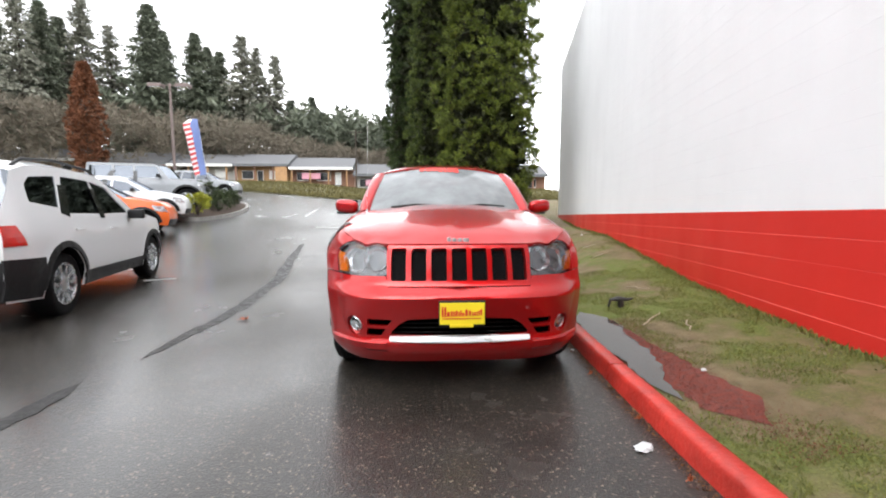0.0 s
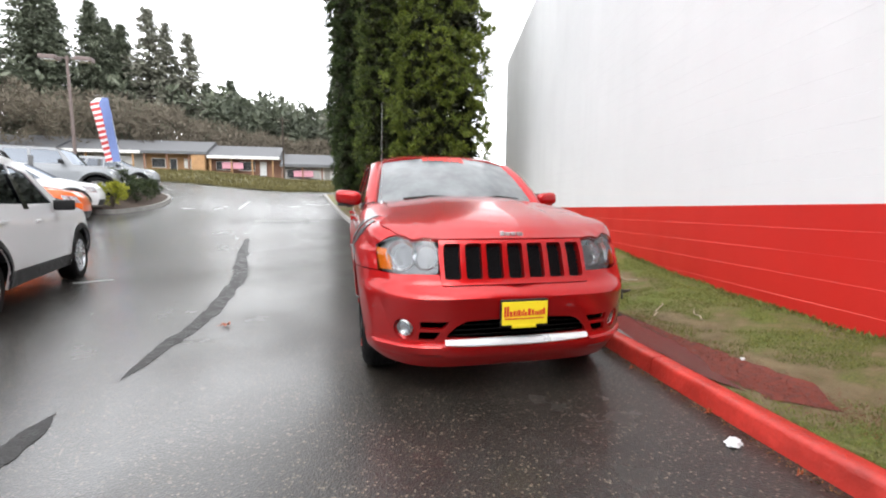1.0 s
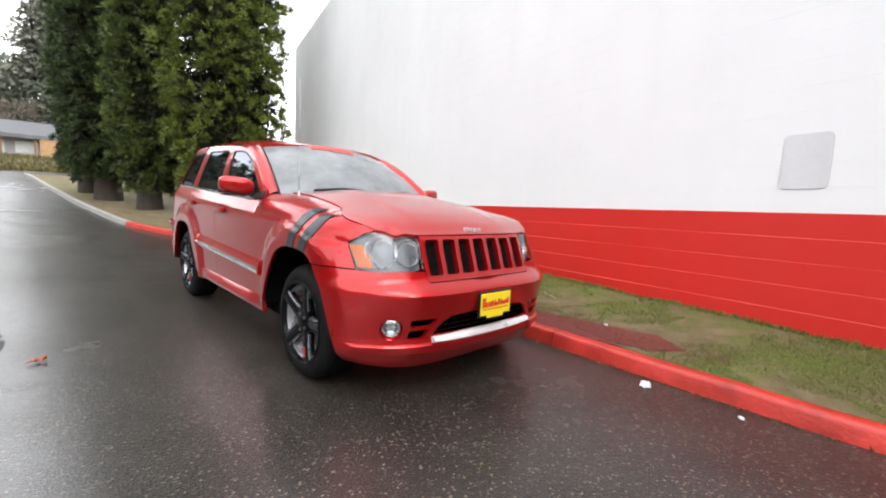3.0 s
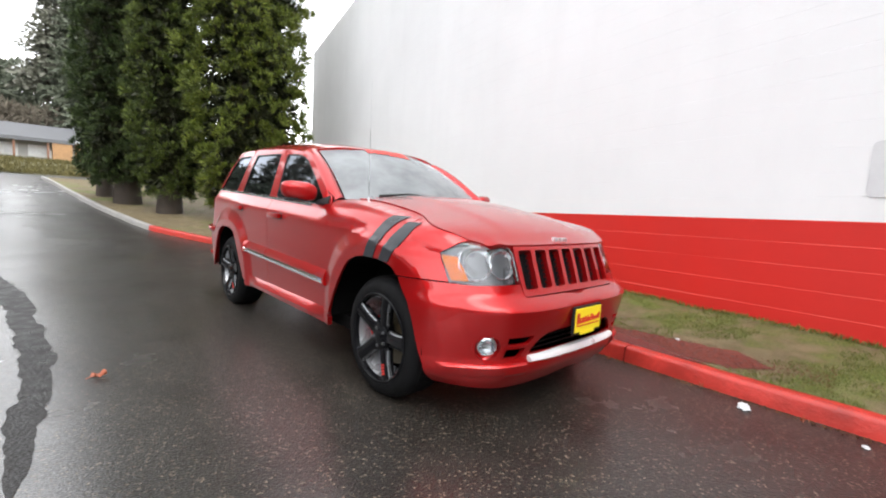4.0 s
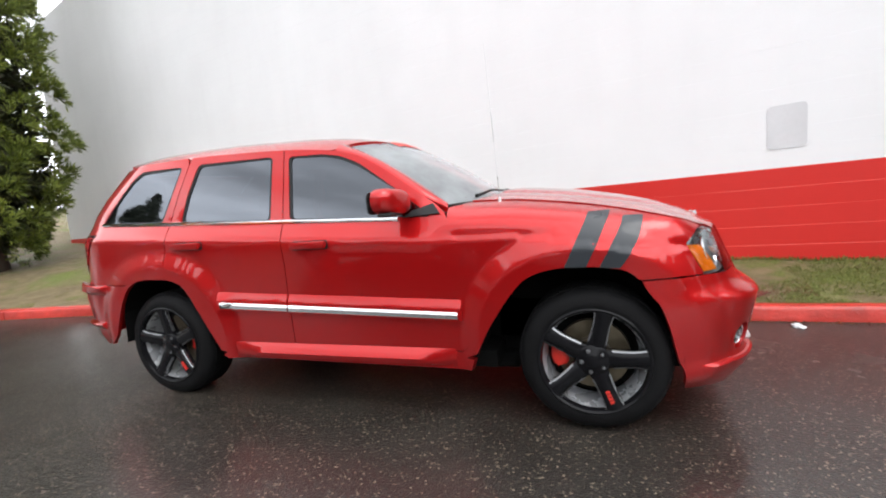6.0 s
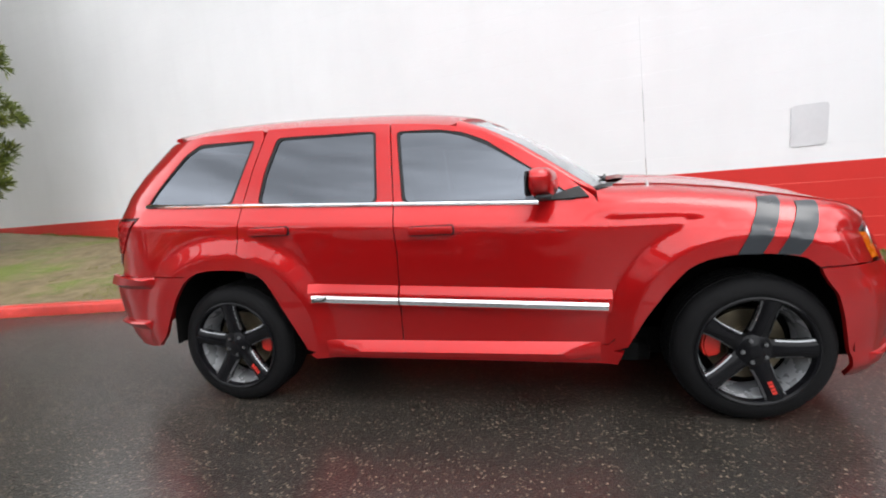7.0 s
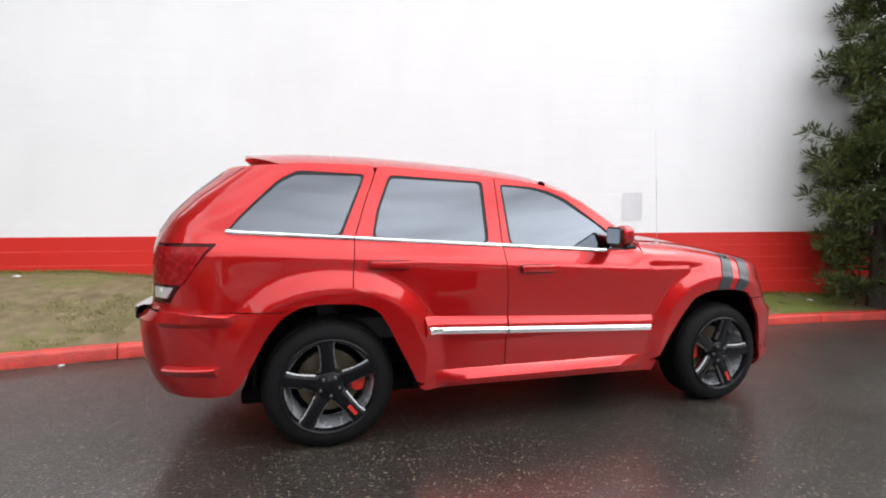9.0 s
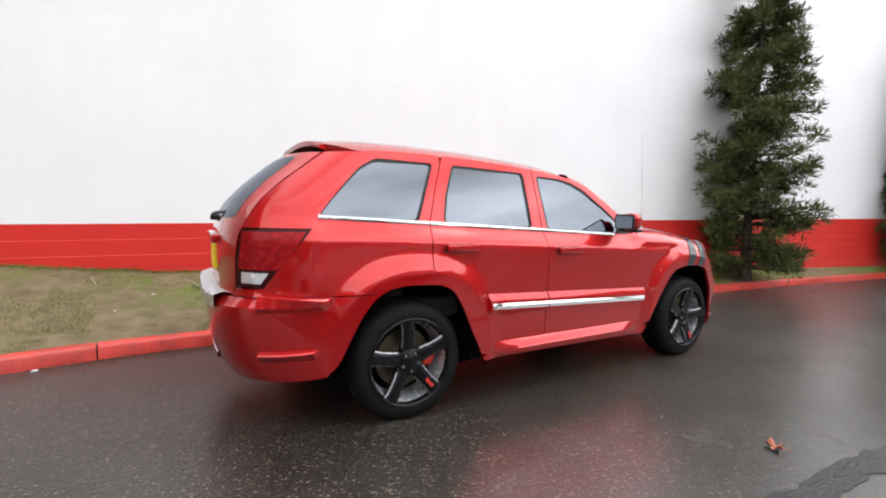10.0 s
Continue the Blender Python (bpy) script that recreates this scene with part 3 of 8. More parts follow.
suv = thing("sport_utility_vehicle", "wet red four-door sport utility vehicle with black wheels", "car")

# outlines, as (u, z)
F_ARCH = rounded([(0.592, 0.36), (0.498, 0.54), (0.402, 0.682), (0.318, 0.783), (0.235, 0.825), (0.121, 0.846), (-0.048, 0.844), (-0.165, 0.824), (-0.232, 0.781), (-0.287, 0.688), (-0.338, 0.562), (-0.385, 0.427), (-0.43, 0.30), (-0.448, 0.22)], 0.035, 2)[2:-2]   # from behind the front wheel, over it, to its front
R_ARCH = rounded([(3.345, 0.345), (3.25, 0.42), (3.19, 0.545), (3.125, 0.67), (3.05, 0.770), (2.96, 0.823), (2.85, 0.838), (2.65, 0.832), (2.545, 0.798), (2.485, 0.715), (2.428, 0.60), (2.372, 0.49), (2.32, 0.391), (2.29, 0.325)], 0.035, 2)[2:-2]   # from behind the rear wheel, over it, to its front
SEAM_A = [(0.70, 1.105), (0.645, 0.98), (0.622, 0.66), (0.632, 0.43)]
SEAM_B = [(1.745, 1.155), (1.727, 0.90), (1.735, 0.40)]


def edge_z(y):
    """The top edge of the glasshouse's side under the roof."""
    return ROOF_TOP(y) - 0.112


ROOF_TOP = curve((0.5, 0.64, 0.83, 1.02, 1.15, 1.28, 1.41, 1.61, 1.83, 2.29, 2.64, 3.0, 3.29, 3.5), (1.20, 1.26, 1.37, 1.485, 1.575, 1.632, 1.665, 1.692, 1.710, 1.733, 1.740, 1.734, 1.707, 1.67), 0.05)
A_LINE = [(0.70, 1.15), (0.83, 1.235), (1.00, 1.352), (1.13, 1.440), (1.26, 1.508), (1.40, 1.550)]
F_WIN = rounded([(1.69, 1.168), (1.722, 1.545), (1.49, 1.532), (1.37, 1.505), (1.25, 1.452), (1.02, 1.300), (0.80, 1.130)], 0.03)
R_WIN = rounded([(2.555, 1.203), (2.52, 1.37), (2.445, 1.566), (1.862, 1.556), (1.850, 1.175)], 0.03)
Q_WIN = rounded([(3.35, 1.234), (3.09, 1.515), (2.98, 1.565), (2.605, 1.568), (2.745, 1.212)], 0.03)
HL_REAR = [(-0.385, 0.92), (-0.50, 0.775)]


# front wing
def uf(x, z):
    return (u_front(x, z), z)


def ufy(y, z):
    """(u, z) of the nose's corner at a length y."""
    return (YF - math.asin(min(1.0, (YF - y) / (YF - FRONT(z)))) / (math.pi / 2) * LF, z)


lamp_outline = [ufy(-0.426, 0.922), ufy(-0.498, 0.776), uf(0.74, 0.768), uf(0.645, 0.771), uf(0.52, 0.772), uf(0.482, 0.785), uf(0.480, 0.86), uf(0.487, 0.935), uf(0.51, 0.962), uf(0.55, 0.970), uf(0.59, 0.962), uf(0.622, 0.950), uf(0.655, 0.972), uf(0.705, 0.985), uf(0.755, 0.974), uf(0.80, 0.945)]
wing_top = [ufy(y, HOOD_SIDE(y) - 0.007) for y in (-0.46, -0.40, -0.34, -0.28, -0.22)] + [(y, HOOD_SIDE(y) - 0.007) for y in (-0.14, -0.1, 0.0, 0.15, 0.3, 0.45, 0.6)]
wing = (F_ARCH + [(-0.236, 0.778), ufy(-0.385, 0.781)] + lamp_outline[1::-1] + [uf(0.80, 0.949), uf(0.755, 0.979), uf(0.712, 0.989)]
        + wing_top + [(0.70, 1.165)] + SEAM_A + [(0.640, 0.36)])
# keep the arch's front end where the bumper begins
wing = [p for p in wing if not (p[0] < -0.2 and p[1] < 0.772)]
both("front_wing", wing, body, RED, suv, step=0.017)

# front bumper
bump_out = ([(-0.425, 0.232)] + [(u, 0.225) for u in np.linspace(-0.5, YF - LF, 9)] + [(YF - LF, 0.700)] + [uf(0.465, 0.700), uf(0.480, 0.766), uf(0.60, 0.766), uf(0.72, 0.763), ufy(-0.498, 0.770), ufy(-0.385, 0.774), (-0.242, 0.771)]
            + [p for p in F_ARCH if p[0] < -0.10 and p[1] < 0.762])
intake = [uf(x, z) for x, z in ((0.0001, 0.385), (0.45, 0.395), (0.44, 0.42), (0.385, 0.475), (0.33, 0.502), (0.20, 0.508), (0.0001, 0.510))]
slot_a = rounded([uf(0.470, 0.455), uf(0.600, 0.455), uf(0.605, 0.500), uf(0.435, 0.500)], 0.008, 2)
slot_b = rounded([uf(0.515, 0.385), uf(0.610, 0.385), uf(0.602, 0.435), uf(0.480, 0.435)], 0.008, 2)
fog_u, fog_z = u_front(0.695, 0.445), 0.445
fog_hole = [(fog_u + 0.075 * math.cos(a), fog_z + 0.066 * math.sin(a)) for a in np.linspace(0, 2 * math.pi, 24, endpoint=False)]


def bumper_mesh():
    bm = bmesh.new()
    # the intake reaches the middle line: cut it out of the outline itself
    out = [(-0.46, 0.222)] + [(u, 0.222 - 0.022 * smooth01((-0.5 - u) / 0.5)) for u in np.linspace(-0.54, YF - LF, 9)] + [(YF - LF, 0.385)] + intake[1:-1] + [(YF - LF, 0.510), (YF - LF, 0.700)] + bump_out[11:]
    for mir in (False, True):
        skin(out, body, holes=(slot_a, slot_b, fog_hole), step=0.018, bm=bm, mirror=mir, rim=0.02)
    bmesh.ops.remove_doubles(bm, verts=[v for v in bm.verts if abs(v.co.x) < 0.004], dist=0.004)
    return bm


front_bumper = part("front_bumper", bumper_mesh(), RED, suv, smooth=True, sharp=35)


def slab(name, corners, depth, mat, parent, label="", bevel=0.004):
    """A bevelled plate through corner points, pushed back by depth (a vector)."""
    bm = bmesh.new()
    a = [bm.verts.new(c) for c in corners]
    b = [bm.verts.new(Vector(c) + Vector(depth)) for c in corners]
    bm.faces.new(a)
    bm.faces.new(b[::-1])
    n = len(a)
    for i in range(n):
        bm.faces.new((a[i], b[i], b[(i + 1) % n], a[(i + 1) % n]))
    bmesh.ops.recalc_face_normals(bm, faces=bm.faces)
    if bevel:
        bmesh.ops.bevel(bm, geom=bm.edges[:], offset=bevel, segments=2, affect="EDGES", clamp_overlap=True)
    return part(name, bm, mat, parent, label, smooth=True, sharp=50)


# dark openings behind the bumper, with a mesh in the lower intake
for k in range(4):
    bm = bmesh.new()
    pts = []
    for i in range(-18, 19):
        x = i * 0.025
        p = body(u_front(abs(x) + 0.001, 0.42), 0.395 + 0.032 * k)
        pts.append((x, p.y + 0.06, p.z))
    add_tube(bm, pts, 0.005, 5)
    part("intake_bar", bm, MESH_BLACK, front_bumper)
bm = bmesh.new()
add_box(bm, (-0.66, -0.60, 0.27), (0.66, -0.52, 0.66))
part("intake_backing", bm, WELL, front_bumper)

# bright chin strip
bm = bmesh.new()
prof = []
for i in range(33):
    x = -0.455 + 0.91 * i / 32
    p = body(u_front(abs(x) + 0.001, 0.345), 0.345)
    bow = 1 - (x / 0.455) ** 2
    prof.append([(x, p.y - 0.012 + dy, zz) for dy, zz in ((0.030, 0.388), (0.008, 0.385), (-0.004, 0.376 - 0.006 * bow), (-0.008, 0.362 - 0.012 * bow), (0.000, 0.356 - 0.014 * bow), (0.03, 0.354 - 0.014 * bow))])
vv = [[bm.verts.new(p) for p in r] for r in prof]
for a, b in zip(vv, vv[1:]):
    for k in range(5):
        bm.faces.new((a[k], a[k + 1], b[k + 1], b[k]))
bm.faces.new(vv[0])
bm.faces.new(vv[-1][::-1])
bmesh.ops.recalc_face_normals(bm, faces=bm.faces)
part("chin_strip", bm, CHIN, front_bumper, "chrome chin strip", smooth=True)

# a sharp lip along the bumper's foot, from the arch to the chin strip
for mir in (False, True):
    bm = bmesh.new()
    rows = []
    for i in range(25):
        u = -0.50 + (u_front(0.475, 0.335) + 0.50) * i / 24
        f = min(1.0, i / 4)
        rows.append([body(u, z, o * f - 0.002 * (1 - f)) for z, o in ((0.358, -0.003), (0.350, 0.010), (0.340, 0.016), (0.305, 0.010), (0.262, -0.004))])
    vs = [[bm.verts.new((-p.x, p.y, p.z) if mir else p) for p in r] for r in rows]
    for r, q in zip(vs, vs[1:]):
        for k in range(4):
            bm.faces.new((r[k], r[k + 1], q[k + 1], q[k]))
    bmesh.ops.recalc_face_normals(bm, faces=bm.faces)
    part("bumper_lip", bm, RED, front_bumper, smooth=True, sharp=30)

# fog lamps
for sx in (-1, 1):
    p = body(fog_u, fog_z)
    n = skin_normal(fog_u, fog_z)
    q = Vector((p.x * -sx, p.y, p.z))
    n = Vector((n.x * -sx, n.y, n.z))
    m = Matrix.Translation(q - n * 0.024) @ n.to_track_quat("Z", "Y").to_matrix().to_4x4()
    bm = bmesh.new()
    add_lathe(bm, [(0.052, -0.03), (0.052, 0.008), (0.046, 0.012), (0.043, 0.005), (0.036, -0.006), (0.018, -0.016), (0.001, -0.020)], 28, m)
    fog = part("fog_lamp", bm, [FROST], suv, "round clear fog lamp", smooth=True)
    bm = bmesh.new()
    add_lathe(bm, [(0.044, 0.007), (0.034, 0.015), (0.018, 0.019), (0.001, 0.020)], 28, m)
    part("lens", bm, LENS, fog, smooth=True)
    bm = bmesh.new()
    add_lathe(bm, [(0.083, 0.018), (0.074, 0.008), (0.062, -0.010), (0.050, -0.014), (0.050, -0.020), (0.066, -0.016), (0.085, 0.010)], 28, m, close=True)
    part("bezel", bm, RED, fog, "dished red surround", smooth=True, sharp=50)

# grille: a red frame with seven slots and a dark mesh behind
slots = []
for x0, x1 in ((-0.447, -0.349), (-0.316, -0.216), (-0.184, -0.082), (-0.049, 0.049), (0.082, 0.184), (0.216, 0.316), (0.349, 0.447)):
    slots.append(rounded([(x0, 0.738), (x1, 0.738), (x1, 0.945), (x0, 0.945)], 0.016, 3))


def nose(x, z):
    p = body(u_front(abs(x) + 0.0005, z), z)
    return Vector((math.copysign(abs(p.x), x), p.y - 0.004, z))


def nose_in(d):
    return lambda x, z: nose(x, z) + Vector((0, d, 0))


grille = part("grille", skin([(-0.472, 0.706), (0.472, 0.706), (0.477, 0.964), (-0.477, 0.964)], nose, holes=slots, step=0.022, rim=0.045), RED, suv, "red grille with seven slots", smooth=True, sharp=40)
for sl in slots:
    xs_, zs_ = [p[0] for p in sl], [p[1] for p in sl]
    bm = bmesh.new()
    skin([(min(xs_) - 0.01, 0.72), (max(xs_) + 0.01, 0.72), (max(xs_) + 0.01, 0.95), (min(xs_) - 0.01, 0.95)], nose_in(0.05), step=0.05, rim=0, bm=bm)
    for k in range(9):
        z0 = 0.735 + 0.026 * k
        for a, b in (((min(xs_), z0 - 0.02), (max(xs_), z0 + 0.05)), ((min(xs_), z0 + 0.05), (max(xs_), z0 - 0.02))):
            if max(a[1], b[1]) < 0.945:
                add_tube(bm, [nose(a[0], a[1]) + Vector((0, 0.032, 0)), nose(b[0], b[1]) + Vector((0, 0.032, 0))], 0.0028, 4)
    part("grille_mesh", bm, MESH_BLACK, grille)

# headlamps
for mir in (False, True):
    sx = -1 if not mir else 1
    head = part("headlamp", skin(lamp_outline, lambda u, z: body(u, z, -0.045), step=0.03, rim=0.03, mirror=mir), LAMP_GREY, suv, "clear headlamp with two round reflectors", smooth=True)
    part("lens", skin(lamp_outline, lambda u, z: body(u, z, -0.003), step=0.025, rim=0.012, mirror=mir), LENS, head, smooth=True)
    for cx, cz, r, turn in ((0.698, 0.880, 0.098, 0.42), (0.552, 0.878, 0.086, 0.18)):
        u = u_front(cx, cz)
        p, n = body(u, cz, -0.026), Vector((-turn, -1, 0.30)).normalized()
        p, n = Vector((p.x if not mir else -p.x, p.y, p.z)), Vector((n.x if not mir else -n.x, n.y, n.z))
        m = Matrix.Translation(p) @ n.to_track_quat("Z", "Y").to_matrix().to_4x4()
        bm = bmesh.new()
        add_lathe(bm, [(r, -0.035), (r, 0.000), (r - 0.003, 0.002), (r - 0.007, -0.003), (r * 0.85, -0.014), (r * 0.68, -0.025), (r * 0.45, -0.034), (r * 0.2, -0.038), (0.001, -0.039)], 32, m)
        part("reflector", bm, FROST, head, "round frosted reflector", smooth=True)
        bm = bmesh.new()
        add_lathe(bm, [(r * 0.20, -0.036), (r * 0.18, -0.028), (r * 0.10, -0.024), (0.001, -0.023)], 20, m)
        part("bulb_shield", bm, FROST, head, smooth=True)
    amber = [ufy(-0.434, 0.912), ufy(-0.505, 0.785), ufy(-0.572, 0.785), ufy(-0.538, 0.85), ufy(-0.498, 0.905)]
    part("turn_signal", skin(amber, lambda u, z: body(u, z, -0.006), step=0.03, rim=0.02, mirror=mir), AMBER, head, "amber corner lens", smooth=True)


# bonnet
def lamp_top(x):
    """The height of the bonnet's leading edge over grille and lamps."""
    return float(np.interp(abs(x), (0, 0.40, 0.475, 0.51, 0.55, 0.59, 0.622, 0.655, 0.705), (0.970, 0.969, 0.968, 0.970, 0.976, 0.969, 0.957, 0.979, 0.992)))


def front_edge(x):
    """The bonnet's leading edge in plan."""
    z = lamp_top(x)
    return body(u_front(abs(x) + 0.0005, z), z).y - 0.003


def hood_edge(y):
    """Where the bonnet meets the wing."""
    z = HOOD_SIDE(y) - 0.007
    u = ufy(y, z)[0] if y < YF else y
    return -body(u, z).x


def bonnet(x, y):
    ax = abs(x)
    e = hood_edge(y)
    z = HOOD_SIDE(y) + 0.046 * (1 - (ax / e) ** 2)
    # raised middle panel with soft shoulders
    z += 0.010 * (1 - smooth01((ax - 0.34 + 0.05 * y) / 0.10)) * smooth01((y + 0.62) / 0.3)
    ye = front_edge(min(ax, 0.705))
    ze = HOOD_SIDE(ye) + 0.046 * (1 - (ax / e) ** 2)
    z += (lamp_top(ax) + 0.004 - ze) * (1 - smooth01((y - ye) / 0.10))
    return Vector((x, y, z))


xs_ = np.linspace(-0.705, 0.705, 29)
hood_side = [(hood_edge(y) - 0.004, y) for y in (-0.44, -0.40, -0.36, -0.32, -0.28, -0.24, -0.20, -0.14, -0.08, 0.0, 0.1, 0.25, 0.4, 0.5, 0.6)]
hood_out = [(x, front_edge(x)) for x in xs_] + hood_side + [(x, 0.44 + 0.16 * (x / 0.70) ** 2) for x in np.linspace(0.68, -0.68, 15)] + [(-x, y) for x, y in hood_side[::-1]]
hood = part("bonnet", skin(hood_out, bonnet, step=0.035, rim=0.025), RED, suv, smooth=True, sharp=35)
for sx in (-1, 1):
    bm = bmesh.new()
    rows = []
    for y in (-0.44, -0.40, -0.36, -0.32, -0.28, -0.24, -0.20, -0.14, -0.08, 0.0, 0.1, 0.25, 0.4, 0.5, 0.6):
        e, z = hood_edge(y), HOOD_SIDE(y)
        rows.append([bm.verts.new((sx * (e + o), y, z + dz)) for o, dz in ((0.004, -0.012), (-0.004, -0.010), (-0.030, -0.022))])
    for a, b in zip(rows, rows[1:]):
        for k in range(2):
            bm.faces.new((a[k], a[k + 1], b[k + 1], b[k]))
    bmesh.ops.recalc_face_normals(bm, faces=bm.faces)
    part("wing_rail", bm, RED, suv, smooth=True)
# badge as a plain bright bar on the bonnet's edge
bm = bmesh.new()
for k, (a, b) in enumerate(((-0.075, -0.05), (-0.044, -0.012), (-0.006, 0.026), (0.032, 0.072))):
    zc = bonnet((a + b) / 2, -0.615).z
    add_box(bm, (a, -0.622, zc - 0.008), (b, -0.602, zc + (0.020 if k else 0.026)), 0.004)
part("badge", bm, INSERT, hood, "plain bright badge bar", smooth=True)

# cowl under the windscreen and its wipers
cowl = part("cowl", skin([(x, 0.425 + 0.16 * (x / 0.70) ** 2) for x in np.linspace(-0.70, 0.70, 15)] + [(x, 0.60 + 0.20 * (x / 0.74) ** 2) for x in np.linspace(0.74, -0.74, 15)], lambda x, y: Vector((x, y, 1.178 + 0.012 * (1 - (x / 0.7) ** 2))), step=0.06, rim=0.02), BLACK_TRIM, suv, smooth=True)


def screen(s, t):
    """The windscreen; s runs across from -1 to 1, t up from 0 to 1."""
    w = 0.745 - 0.110 * t
    x = s * w
    y0, y1 = 0.535 + 0.205 * s * s, 1.275 + 0.125 * s * s
    z0, z1 = 1.200 - 0.018 * s * s, 1.640 - 0.055 * s * s
    y = y0 + (y1 - y0) * t
    z = z0 + (z1 - z0) * t + 0.040 * math.sin(math.pi * t) * 0.8
    return Vector((x, y, z))


screen_poly = [(-1, 0), (1, 0), (1, 1), (-1, 1)]


def screen_uv(off=0.0):
    return lambda a, b: screen(a / 0.7, b / 0.8) + Vector((0, -0.6, 0.8)) * off


glass = part("windscreen", skin([(-0.69, 0.0), (0.69, 0.0), (0.69, 0.79), (-0.69, 0.79)], screen_uv(-0.004), step=0.06, rim=0.0), CLEAR, suv, "wet windscreen with a red sun strip", smooth=True)
glass.visible_shadow = False
# ragged red writing along the top of the screen, as plain bars
random.seed(5)
bm = bmesh.new()
x = -0.27
while x < 0.17:
    w = random.uniform(0.03, 0.075)
    lo = random.uniform(0.66, 0.715)
    skin([(x, lo), (x + w, lo + random.uniform(-0.015, 0.015)), (x + w, 0.788), (x, 0.788)], screen_uv(0.003), step=0.04, rim=0, bm=bm)
    x += w + random.uniform(0.004, 0.012)
part("sun_strip", bm, RED_INK, glass, "ragged red lettering bars")
for x0, x1 in ((-0.52, -0.06), (0.10, 0.56)):
    bm = bmesh.new()
    add_tube(bm, [screen(x0 / 0.745, 0.02) + Vector((0, -0.03, 0.012)), screen((x0 + x1) / 1.49, 0.045) + Vector((0, -0.02, 0.02)), screen(x1 / 0.745, 0.03) + Vector((0, -0.015, 0.018))], [0.012, 0.008, 0.006], 6)
    add_box(bm, (x0 - 0.03, 0.58 + 0.17 * (x0 / 0.7) ** 2, 1.185), (x0 + 0.03, 0.63 + 0.17 * (x0 / 0.7) ** 2, 1.212), 0.008)
    part("wiper", bm, BLACK_TRIM, suv, "black windscreen wiper", smooth=True)


# roof
def roof(x, y):
    drop = 0.112 * (min(1.03, abs(x) / 0.725)) ** 3.6
    return Vector((x, y, ROOF_TOP(y) - drop))


def side_top_x(y):
    return -body(y, edge_z(y)).x


front_roof = [(x, 1.262 + 0.125 * (x / 0.64) ** 2) for x in np.linspace(-0.62, 0.62, 13)]
roof_out = front_roof + [(0.70, 1.42)] + [(side_top_x(y) - 0.004, y) for y in np.linspace(1.5, 3.08, 16)] + [(0.60, 3.24), (0.45, 3.29), (0.2, 3.31), (-0.2, 3.31), (-0.45, 3.29), (-0.60, 3.24)] + [(-side_top_x(y) + 0.004, y) for y in np.linspace(3.08, 1.5, 16)] + [(-0.70, 1.42)]
part("roof", skin(roof_out, roof, step=0.05, rim=0.03), RED, suv, smooth=True, sharp=35)


# windscreen pillars
def pillar_mesh(mir):
    bm = bmesh.new()
    rows = []
    for i in range(15):
        t = i / 14
        a = screen(-1, t)
        y, z = np.interp(t, np.linspace(0, 1, 6), [p[0] for p in A_LINE]), np.interp(t, np.linspace(0, 1, 6), [p[1] for p in A_LINE])
        b = body(float(y), float(z))
        mid = (a + b) / 2 + Vector((-0.014, -0.012, 0.016))
        mid2 = a * 0.8 + b * 0.2 + Vector((-0.007, -0.012, 0.014))
        rows.append([a + Vector((0.02, 0.015, -0.02)), a, mid2, mid, b * 0.85 + a * 0.15 + Vector((-0.010, -0.005, 0.010)), b, b + Vector((0.02, 0.02, -0.01))])
    vs = [[bm.verts.new((-p.x, p.y, p.z) if mir else p) for p in r] for r in rows]
    for r, s in zip(vs, vs[1:]):
        for k in range(6):
            bm.faces.new((r[k], r[k + 1], s[k + 1], s[k]) if mir else (r[k], s[k], s[k + 1], r[k + 1]))
    return bm


for mir in (False, True):
    part("windscreen_pillar", pillar_mesh(mir), RED, suv, smooth=True, sharp=60)

# doors and quarter panels, each with its opening for the glass
f_door = SEAM_A[::-1] + [(0.715, 1.14)] + A_LINE[1:] + [(y, edge_z(y) + 0.002) for y in (1.5, 1.6, 1.7, 1.765)] + SEAM_B + [(0.66, 0.395)]
r_door_low = [(2.17, 0.40)] + [(2.77 + 0.53 * math.cos(radians(a)), 0.385 + 0.53 * math.sin(radians(a))) for a in (172, 160, 148, 136, 124, 112, 104)] + [(2.675, 0.93), (2.662, 1.19), (2.60, 1.40), (2.535, 1.58)]


def u_pt(x, z):
    return (u_rear(x, z), z)


r_door = [(1.741, 0.40), (1.733, 0.90), (1.751, 1.155)] + [(y, edge_z(y) + 0.002) for y in (1.772, 1.9, 2.1, 2.3, 2.515)] + r_door_low[::-1]
quarter = ([(2.681, 0.93), (2.668, 1.19), (2.606, 1.40), (2.541, 1.58)] + [(y, edge_z(y) + 0.002) for y in (2.55, 2.7, 2.85, 2.98)]
           + [uy(3.06, 1.612), u_pt(0.655, 1.60), u_pt(0.668, 1.50), u_pt(0.675, 1.40), u_pt(0.680, 1.30), u_pt(0.685, 1.20), u_pt(0.685, 1.162), uy(3.375, 1.162), uy(3.610, 0.845), u_pt(0.665, 0.838), u_pt(0.665, 0.803), uy(3.45, 0.803), uy(3.30, 0.803), (3.05, 0.803)]
           + [p for p in R_ARCH if p[1] < 0.80 or p[0] < 3.0][[p[1] > 0.77 for p in R_ARCH if p[1] < 0.80 or p[0] < 3.0].index(True):] + [(2.20, 0.325), (2.164, 0.40)] + [(p[0] - 0.006, p[1] + 0.003) for p in r_door_low[1:8]])


def seal_ring(win, d=0.012):
    """A window outline grown by d."""
    c = Vector((sum(p[0] for p in win) / len(win), sum(p[1] for p in win) / len(win)))
    return [tuple(Vector(p) + (Vector(p) - c).normalized() * d) for p in win]


def in_body(off):
    return lambda u, z: body(u, z, off)


